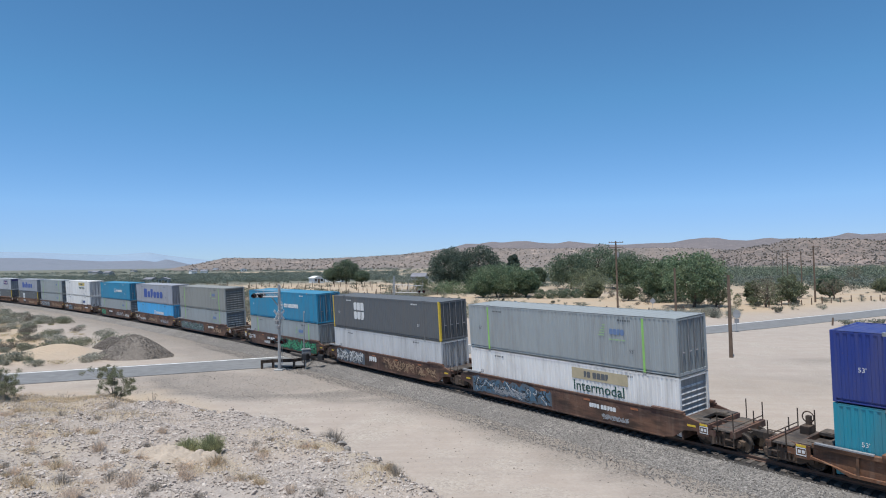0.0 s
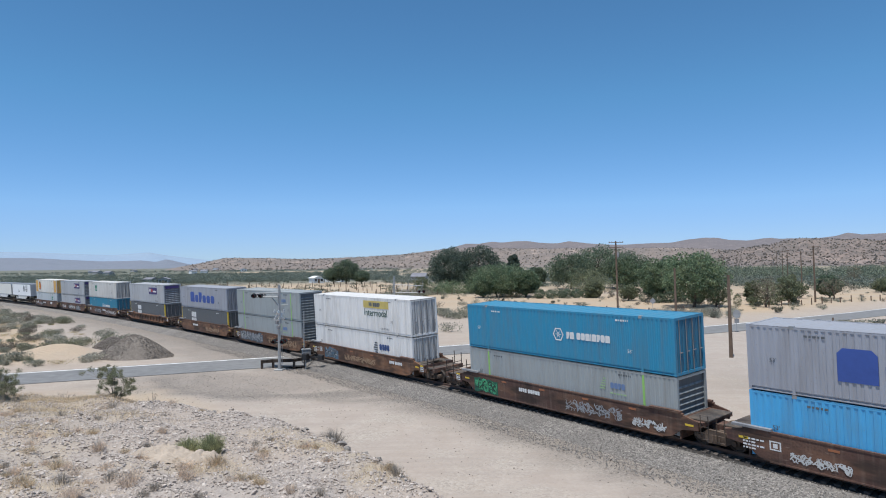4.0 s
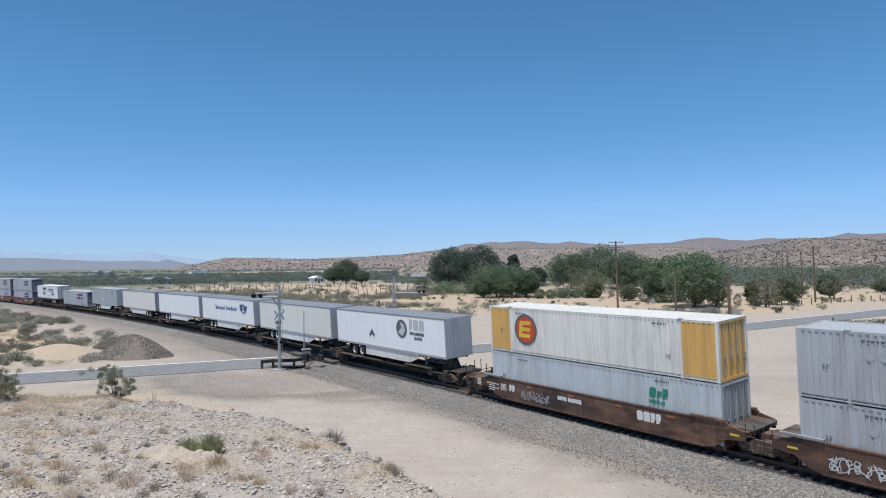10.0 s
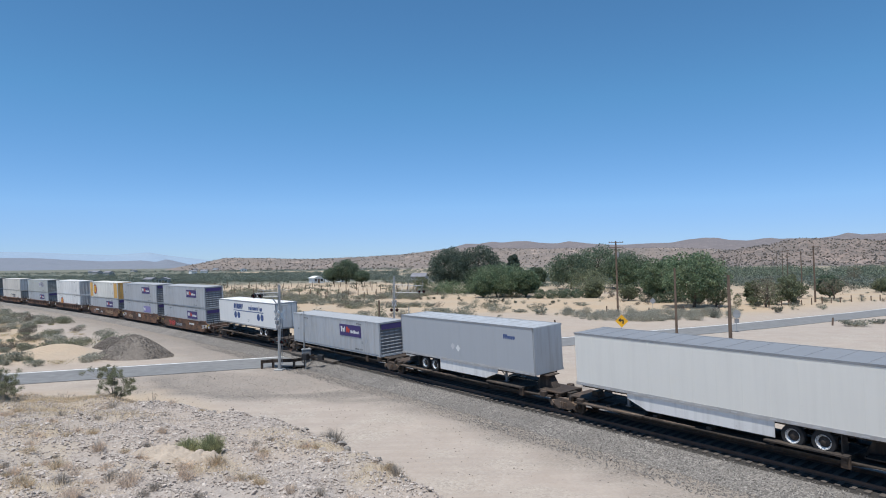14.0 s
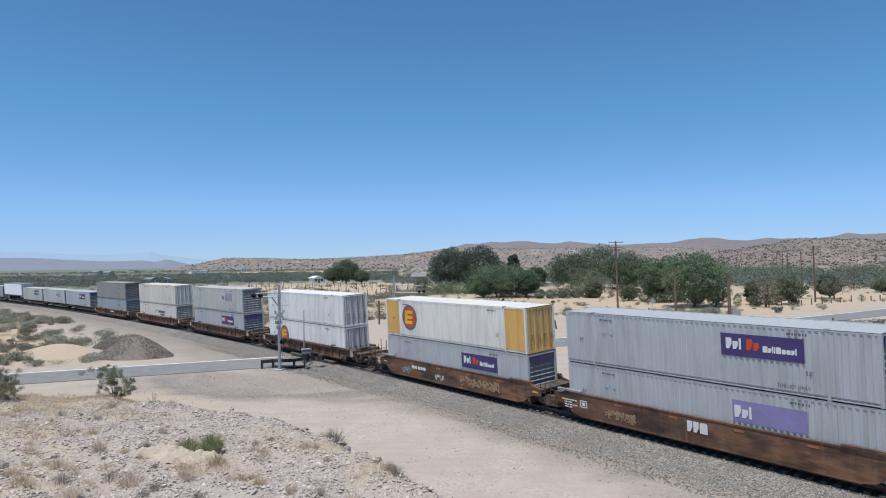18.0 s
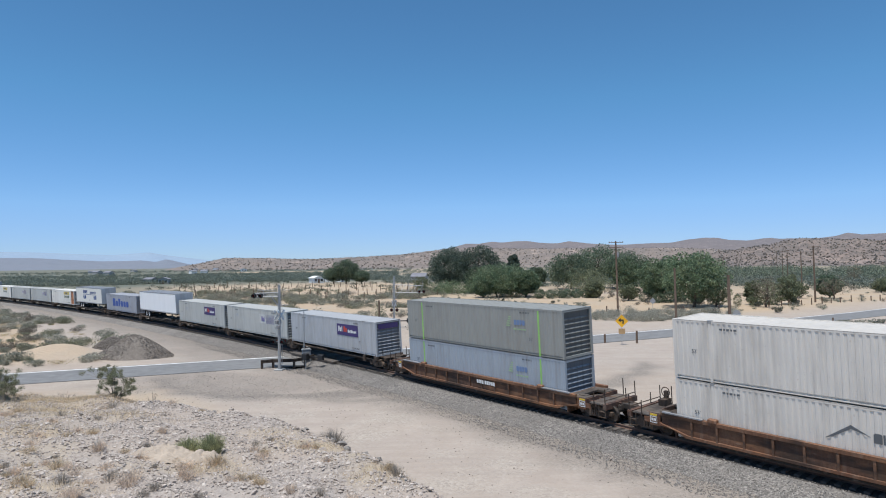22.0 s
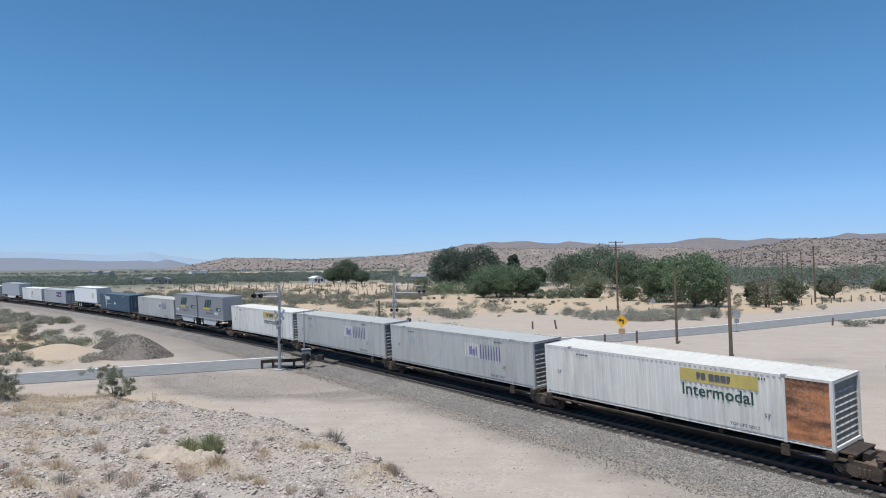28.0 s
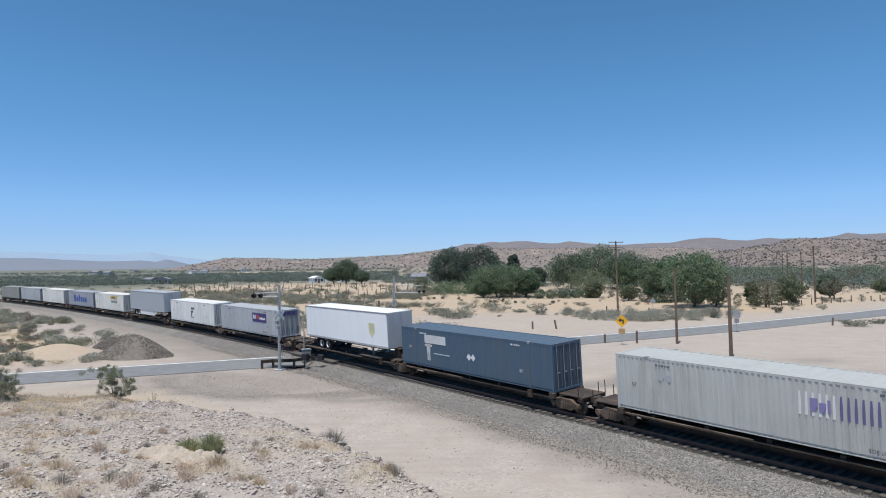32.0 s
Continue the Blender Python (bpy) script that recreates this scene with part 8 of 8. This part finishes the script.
# ---- crossing equipment ----
def make_signal(x, y, turn, label, tall=7.5, arm=4.2, drop=1.55, deep=0.8):
    """A cantilever crossing signal: mast, truss arm with lamps, crossbuck, lower lamps."""
    root = thing("crossing_signal", label, "signal", "railway crossing signals", "", Matrix.Translation((x, y, float(height(x, y)))) @ Matrix.Rotation(turn, 4, "Z"))
    part("mast", shared(("mast", tall), STEEL, lambda s: [s.tube((0, 0, 0.1), (0, 0, tall), 0.16, 12, 0.12)]), root)
    part("base_plate", shared("base_plate", STEEL, lambda s: [s.soft(-0.4, 0.4, -0.4, 0.4, -0.1, 0.1, 0.03)]), root)

    def truss(s):
        z = tall - drop
        for dy in (-0.25, 0.25):
            s.tube((0, dy, z), (arm, dy, z), 0.045, 6)
            s.tube((0, dy, z + deep), (arm, dy, z + deep * 0.8), 0.045, 6)
            for i in range(5):
                s.tube((arm * i / 5, dy, z), (arm * (i + 1) / 5, dy, z + deep * (0.96 - 0.04 * i)), 0.025, 5)
        for i in range(6):
            s.tube((arm * i / 5, -0.25, z), (arm * i / 5, 0.25, z), 0.025, 5)
    part("cantilever_arm", shared(("cantilever_arm", tall, arm), STEEL, truss), root)
    part("walkway", shared(("walkway", tall, arm), GREYSTEEL, lambda s: [s.box(0.2, arm, -0.25, 0.25, tall - drop - 0.03, tall - drop)]), root)
    for i, (lx, lz) in enumerate(((arm + 0.1, tall - drop + 0.12), (arm - 0.55, tall - drop + 0.12), (0.4, 2.6), (-0.4, 2.6))):
        for yy in (-0.28, 0.28):
            lamp = part("signal_lamp", shared(("signal_lamp", yy > 0), BLACK, lambda s: [s.lathe([(0.23, 0.0), (0.23, 0.02), (0.13, 0.03), (0.13, 0.2 if yy > 0 else -0.2)], (0, 0, 0), 14), s.lathe([(0.13, 0.0), (0.16, 0.28 if yy > 0 else -0.28)], (0, 0, 0), 12)]), root, (lx, yy, lz))
            part("lens", shared(("lens", yy > 0), plain("dark_red_lens", (0.12, 0.01, 0.01), 0.2, 0, 5, 0.1, 0), lambda s: s.lathe([(0.001, 0.05 if yy > 0 else -0.05), (0.12, 0.04 if yy > 0 else -0.04)], (0, 0, 0), 12)), lamp)
    part("lamp_bracket", shared(("lamp_bracket", tall, arm), GREYSTEEL, lambda s: [s.box(-0.5, 0.5, -0.05, 0.05, 2.57, 2.63), s.box(arm - 0.7, arm + 0.2, -0.04, 0.04, tall - drop + 0.08, tall - drop + 0.14)]), root)
    for yy in (-0.22, 0.22):
        for t in (-1, 1):
            part("crossbuck_board", shared(("crossbuck_board", t), WHITEMARK, lambda s: s.box(-0.61, 0.61, -0.012, 0.012, -0.115, 0.115)), root, Matrix.Rotation(1.32, 4, "Z") @ Matrix.Translation((0, yy + 0.013 * t, 5.0 if tall > 7.3 else 3.6)) @ Matrix.Rotation(t * 0.785, 4, "Y"))
    part("arm_strut", shared(("arm_strut", tall), STEEL, lambda s: [s.tube((0, 0, tall - drop - 0.95), (0.75, 0, tall - drop), 0.05, 6), s.tube((0, 0, tall - drop - 0.75), (-0.85, 0, tall - drop - 0.75), 0.04, 6)]), root)
    part("arm_handrail", shared(("arm_handrail", tall, arm), STEEL, lambda s: [s.tube((-0.9, -0.3, tall - 0.25), (arm, -0.3, tall - 0.25), 0.022, 5)] + [s.tube((arm * i / 4, -0.3, tall - drop), (arm * i / 4, -0.3, tall - 0.25), 0.018, 5) for i in range(5)]), root)
    for lz, turn_ in ((3.9, 0.5), (4.35, -0.4)):
        part("lamp_box", shared("lamp_box", GREYSTEEL, lambda s: s.soft(-0.14, 0.14, -0.3, 0.3, -0.16, 0.16, 0.04)), root, Matrix.Translation((0.1, 0, lz)) @ Matrix.Rotation(turn_, 4, "Z"))
    part("bell", shared(("bell", tall), GREYSTEEL, lambda s: [s.lathe([(0.02, 0.3), (0.12, 0.22), (0.15, 0.0), (0.02, 0.0)], (0, 0, tall), 12, "Z")]), root)
    part("ladder", shared(("mast_ladder", tall), STEEL, lambda s: [s.tube((-0.2, a, 0.5), (-0.2, a, tall - 0.6), 0.018, 5) for a in (-0.18, 0.18)] + [s.tube((-0.2, -0.18, 0.7 + 0.32 * i), (-0.2, 0.18, 0.7 + 0.32 * i), 0.012, 5) for i in range(int((tall - 1.4) / 0.32))]), root)
    return root


make_signal(-15.0, 59.2, math.pi - 0.15, "grey steel cantilever crossing signal with crossbuck", 7.5, 2.2, 0.85, 0.4)
make_signal(-7.2, 94.5, 0.05, "grey steel cantilever crossing signal beyond the track", 7.2, 4.2, 2.1, 1.2)


def make_gate(x, y, turn, tall=3.2):
    root = thing("crossing_gate", "dark crossing gate mechanism on a short mast", "gate", "", "", Matrix.Translation((x, y, float(height(x, y)))) @ Matrix.Rotation(turn, 4, "Z"))
    part("mast", shared(("gate_mast", tall), STEEL, lambda s: s.tube((0, 0, -0.1), (0, 0, tall), 0.06, 8)), root)
    part("mechanism", shared("gate_box", BLACK, lambda s: s.soft(-0.3, 0.3, -0.25, 0.25, 0.9, 1.5, 0.05)), root)
    part("counterweight", shared("gate_weight", BLACK, lambda s: [s.box(-1.5, -0.3, -0.36, -0.3, 1.1, 1.25), s.soft(-1.9, -1.3, -0.5, -0.16, 0.95, 1.45, 0.05)]), root)
    return root


make_gate(-5.0, 93.0, 0.2)
make_gate(-13.0, 60.9, 2.6, 1.5)


def make_case():
    x, y = -13.4, 63.2
    root = thing("relay_case", "grey steel relay box on legs beside the crossing", "equipment box", "", "", Matrix.Translation((x, y, float(height(x, y)))) @ Matrix.Rotation(0.3, 4, "Z"))
    part("cabinet", shared("cabinet", STEEL, lambda s: s.soft(-0.42, 0.42, -0.3, 0.3, 0.85, 1.55, 0.05)), root)
    part("hood", shared("hood", STEEL, lambda s: s.prism([(-0.47, 1.55), (0.47, 1.55), (0.38, 1.64), (-0.38, 1.64)], -0.35, 0.35)), root)
    for dx in (-0.36, 0.36):
        for dy in (-0.24, 0.24):
            part("leg", shared("case_leg", GREYSTEEL, lambda s: s.box(-0.05, 0.05, -0.05, 0.05, -0.05, 0.86)), root, (dx, dy, 0))
    part("door", shared("case_door", GREYSTEEL, lambda s: s.box(-0.36, 0.36, -0.32, -0.3, 0.9, 1.5)), root)
    part("antenna_pole", shared("antenna_pole", STEEL, lambda s: s.tube((-0.2, 0.2, 1.7), (-0.2, 0.2, 5.3), 0.055, 8, 0.045)), root)
    return root


make_case()


def make_guard():
    root = thing("guard_rail", "dark rusty steel guard rail around the signal", "guard rail")
    pts = ((-16.8, 59.9), (-15.9, 60.4), (-14.0, 60.6), (-13.2, 61.6), (-12.7, 63.3))
    for x, y in pts:
        part("post", shared("guard_post", OCHRE_DARK, lambda s: s.soft(-0.1, 0.1, -0.1, 0.1, -0.1, 0.8, 0.02)), root, (x, y, float(height(x, y))))
    for (ax, ay), (bx, by) in zip(pts[:-1], pts[1:]):
        d = math.hypot(bx - ax, by - ay)
        so = Solid()
        so.prism([(0, 0)] and [(-0.05, 0), (d + 0.05, 0), (d + 0.05, 0.31), (-0.05, 0.31)], -0.02, 0.02)
        so.prism([(-0.05, 0.03), (d + 0.05, 0.03), (d + 0.05, 0.12), (-0.05, 0.12)], -0.08, -0.02)
        so.prism([(-0.05, 0.19), (d + 0.05, 0.19), (d + 0.05, 0.28), (-0.05, 0.28)], -0.08, -0.02)
        part("beam", so.mesh("beam", OCHRE_DARK), root, Matrix.Translation((ax, ay - 0.12, GROUND_Z + 0.5)) @ Matrix.Rotation(math.atan2(by - ay, bx - ax), 4, "Z"))
    return root


make_guard()


# ---- poles, posts and signs ----
def make_pole(x, y, h, arm=None, label="weathered wooden utility pole", lean=-0.016, r=0.16):
    root = thing("utility_pole", label, "pole", "utility poles", "", Matrix.Translation((x, y, float(height(x, y)) - 0.1)) @ Matrix.Rotation(lean, 4, "Y"))
    part("shaft", shared(("shaft", h, r), POLEWOOD, lambda s: s.tube((0, 0, 0), (0, 0, h + 0.1), r, 10, r * 0.7)), root)
    if arm:
        for k in range(arm):
            z = h - 0.15 - 0.9 * k
            c = part("crossarm", shared("crossarm", POLEWOOD, lambda s: s.soft(-1.35, 1.35, -0.06, 0.06, -0.06, 0.06, 0.01)), root, (0, -0.15, z))
            for ix in (-1.25, -0.75, 0.75, 1.25):
                part("insulator", shared("insulator", GREYSTEEL, lambda s: s.lathe([(0.02, 0), (0.06, 0.05), (0.05, 0.16), (0.01, 0.2)], (0, 0, 0.06), 8, "Z")), c, (ix, 0, 0))
        part("transformer", shared("transformer", GREYSTEEL, lambda s: s.tube((0.3, 0, h - 2.9), (0.3, 0, h - 2.0), 0.22, 10)), root) if arm > 1 else None
    return root


make_pole(27.8, 63.0, 8.0, label="bare weathered wooden pole without crossarm", r=0.19)
make_pole(26.7, 74.5, 8.7, label="bare weathered wooden pole without crossarm")
make_pole(32.2, 120.0, 13.1, 2, "tall wooden utility pole with crossarms", r=0.2)
make_pole(78.8, 137.6, 12.0, 1, "tall wooden utility pole with crossarm", r=0.2)
for px, py, ph in ((97.0, 175.5, 11.5), (137.9, 259.5, 13), (154.5, 295.0, 13), (170.0, 330.0, 13)):
    make_pole(px, py, ph, 1, "distant wooden utility pole with crossarm")


def make_post(x, y, h, r, label, tilt=0.0, mat=POLEWOOD):
    so = shared(("post", h, r), mat, lambda s: s.tube((0, 0, -0.2), (0, 0, h), r, 8, r * 0.92))
    ob = new("wooden_post", so)
    ob.matrix_basis = Matrix.Translation((x, y, float(height(x, y)))) @ Matrix.Rotation(tilt, 4, "Y")
    return tagged(ob, label, "post", "posts beside the road")


for px, py, ph, tl in ((12.5, 91.6, 1.1, 0), (15.8, 91.2, 1.3, -0.2), (18.7, 75.6, 1.0, 0), (22.3, 75.2, 1.45, 0), (54.6, 91.3, 1.1, 0.08), (36.2, 114.5, 1.1, 0), (42.0, 113.8, 1.3, 0), (29.5, 117.5, 1.2, 0), (47.5, 112.0, 1.4, 0), (-10.0, 100.5, 3.7, 0)):
    make_post(px, py, ph, 0.13, "short dark wooden post in pale sand", tl)


def sign_board(root, name, pts, mat, z, y=-0.03, label=""):
    so = Solid()
    so.prism(pts, -0.01, 0.01)
    return part(name, so.mesh(name, mat), root, (0, y, z), label)


def make_curve_sign():
    x, y = 20.2, 73.8
    root = thing("curve_sign", "yellow diamond curve warning sign with black arrow", "road sign", "", "", Matrix.Translation((x, y, float(height(x, y)))) @ Matrix.Rotation(-0.25, 4, "Z"))
    part("post", shared("sign_post", STEEL, lambda s: s.box(-0.035, 0.035, -0.02, 0.02, -0.2, 3.4)), root)
    r = 0.72
    sign_board(root, "board", [(0, -r), (r, 0), (0, r), (-r, 0)], plain("sign_yellow", (0.80, 0.42, 0.02), 0.5, 0, 6, 0.15, 0), 2.7)
    sign_board(root, "arrow", [(0.22, -0.3), (0.22, 0.18), (-0.1, 0.18), (-0.1, 0.34), (-0.38, 0.1), (-0.1, -0.12), (-0.1, 0.04), (0.08, 0.04), (0.08, -0.3)], BLACK, 2.7, -0.05)
    sign_board(root, "plaque", [(-0.36, -0.3), (0.36, -0.3), (0.36, 0.3), (-0.36, 0.3)], plain("sign_tan", (0.42, 0.27, 0.13), 0.6, 0, 6, 0.2, 0), 1.55, -0.03, "tan plaque below the board")


def make_back_sign(x, y, h, r, label, sides=8, plaque=True):
    root = thing("road_sign", label, "road sign", "", "", Matrix.Translation((x, y, float(height(x, y)))))
    part("post", shared(("back_post", h), STEEL, lambda s: s.box(-0.035, 0.035, -0.02, 0.02, -0.2, h)), root)
    o = math.pi / 8 if sides == 8 else 0
    sign_board(root, "board", [(r * math.cos(o + 6.28319 * i / sides), r * math.sin(o + 6.28319 * i / sides)) for i in range(sides)], STEEL, h - r)
    if plaque:
        sign_board(root, "plaque", [(-0.3, -0.3), (0.3, -0.3), (0.3, 0.3), (-0.3, 0.3)], GREYSTEEL, h - 2 * r - 0.35)


make_curve_sign()
make_back_sign(38.4, 85.2, 2.9, 0.55, "back of an eight-sided grey metal road sign")
make_back_sign(38.8, 120.5, 2.6, 0.6, "back of a grey diamond road sign", 4, False)


def make_fence(x0, y0, x1, y1, n, h, label, seed):
    rnd = random.Random(seed)
    root = thing("fence", label, "fence", "old field fences")
    me = shared(("fence_post", h), POLEWOOD, lambda s: s.tube((0, 0, -0.3), (0, 0, h), 0.13, 6, 0.11))
    for i in range(n):
        t = (i + rnd.uniform(-0.18, 0.18)) / (n - 1)
        x, y = x0 + (x1 - x0) * t, y0 + (y1 - y0) * t
        part("post", me, root, Matrix.Translation((x, y, float(height(x, y)) - rnd.uniform(0, 0.5))) @ Matrix.Rotation(rnd.uniform(-0.06, 0.06), 4, "Y"))
    return root


make_fence(-78, 205, -8, 196, 24, 2.3, "line of dark wooden fence posts across the flat", 1)
make_fence(-98, 240, -10, 226, 30, 2.3, "line of dark wooden fence posts across the flat", 2)
make_fence(-118, 285, -14, 262, 34, 2.3, "line of dark wooden fence posts across the flat", 3)
make_fence(-30, 168, 6, 196, 10, 2.2, "short line of dark wooden fence posts", 4)
make_fence(62, 124, 112, 150, 18, 1.5, "thin fence posts on sandy ground", 5)


# ---- houses on the plain ----
def make_house(x, y, w, d, h, turn, wall, roof, label):
    root = thing("house", label, "house", "", "", Matrix.Translation((x, y, float(height(x, y)))) @ Matrix.Rotation(turn, 4, "Z"))
    part("wall", shared(("house_wall", w, d, h), wall, lambda s: [s.box(-w / 2, w / 2, -d / 2, d / 2, -0.3, h), s.prism([(-w / 2, h), (w / 2, h), (0, h + w * 0.18)], -d / 2, d / 2)]), root)
    for e in (-1, 1):
        part("roof", shared(("house_roof", w, d, h, e), roof, lambda s: s.prism([(0, h + w * 0.18 + 0.03), (0, h + w * 0.18 + 0.2), (e * (w / 2 + 0.4), h + 0.1), (e * (w / 2 + 0.4), h - 0.07)][::e], -d / 2 - 0.4, d / 2 + 0.4)), root)
    for wx in (-w * 0.28, w * 0.28):
        win = part("window", shared("window_pane", BLACK, lambda s: s.box(-0.55, 0.55, -0.03, 0.03, 0.9, 2.1)), root, (wx, -d / 2 - 0.005, 0))
        part("frame", shared("window_frame", WHITEMARK, lambda s: [s.box(-0.65, 0.65, -0.06, -0.01, 0.8, 0.9), s.box(-0.65, 0.65, -0.06, -0.01, 2.1, 2.2), s.box(-0.65, -0.55, -0.06, -0.01, 0.9, 2.1), s.box(0.55, 0.65, -0.06, -0.01, 0.9, 2.1)]), win)
    part("door", shared("house_door", POLEWOOD, lambda s: s.box(-0.5, 0.5, -0.06, 0.0, 0, 2.05)), root, (0, -d / 2 - 0.005, 0))
    return root


STUCCO = plain("stucco", (0.42, 0.40, 0.37), 0.9, 0, 3, 0.15)
SHEDWHITE = plain("shed_white", (0.75, 0.75, 0.73), 0.7, 0, 3, 0.15)
SHINGLE = plain("roof_shingle", (0.20, 0.20, 0.22), 0.9, 0, 3, 0.3)
make_house(-148, 344, 5, 6, 2.6, 0.2, STUCCO, SHINGLE, "small grey gabled house on the plain")
make_house(-158, 350, 5, 5, 2.4, 1.3, STUCCO, SHINGLE, "low grey house beside another house")
make_house(-65, 332, 5.5, 8, 2.4, 0.5, SHEDWHITE, SHEDWHITE, "white shed with a bright roof")
make_house(-58, 345, 5, 9, 2.6, 1.4, SHEDWHITE, SHEDWHITE, "white shed with a bright roof")
make_house(-12, 330, 9, 7, 2.6, 1.4, STUCCO, SHINGLE, "low grey house behind the trees")
rh = random.Random(3)
for k in range(9):
    ra, rr = radians(rh.uniform(-33, -14)), rh.uniform(800, 1250)
    make_house(rr * math.sin(ra), rr * math.cos(ra), rh.uniform(6, 10), 7, 3.0, rh.uniform(0, 3), SHEDWHITE if k % 2 else STUCCO, SHINGLE, "distant pale house among trees")


motions()
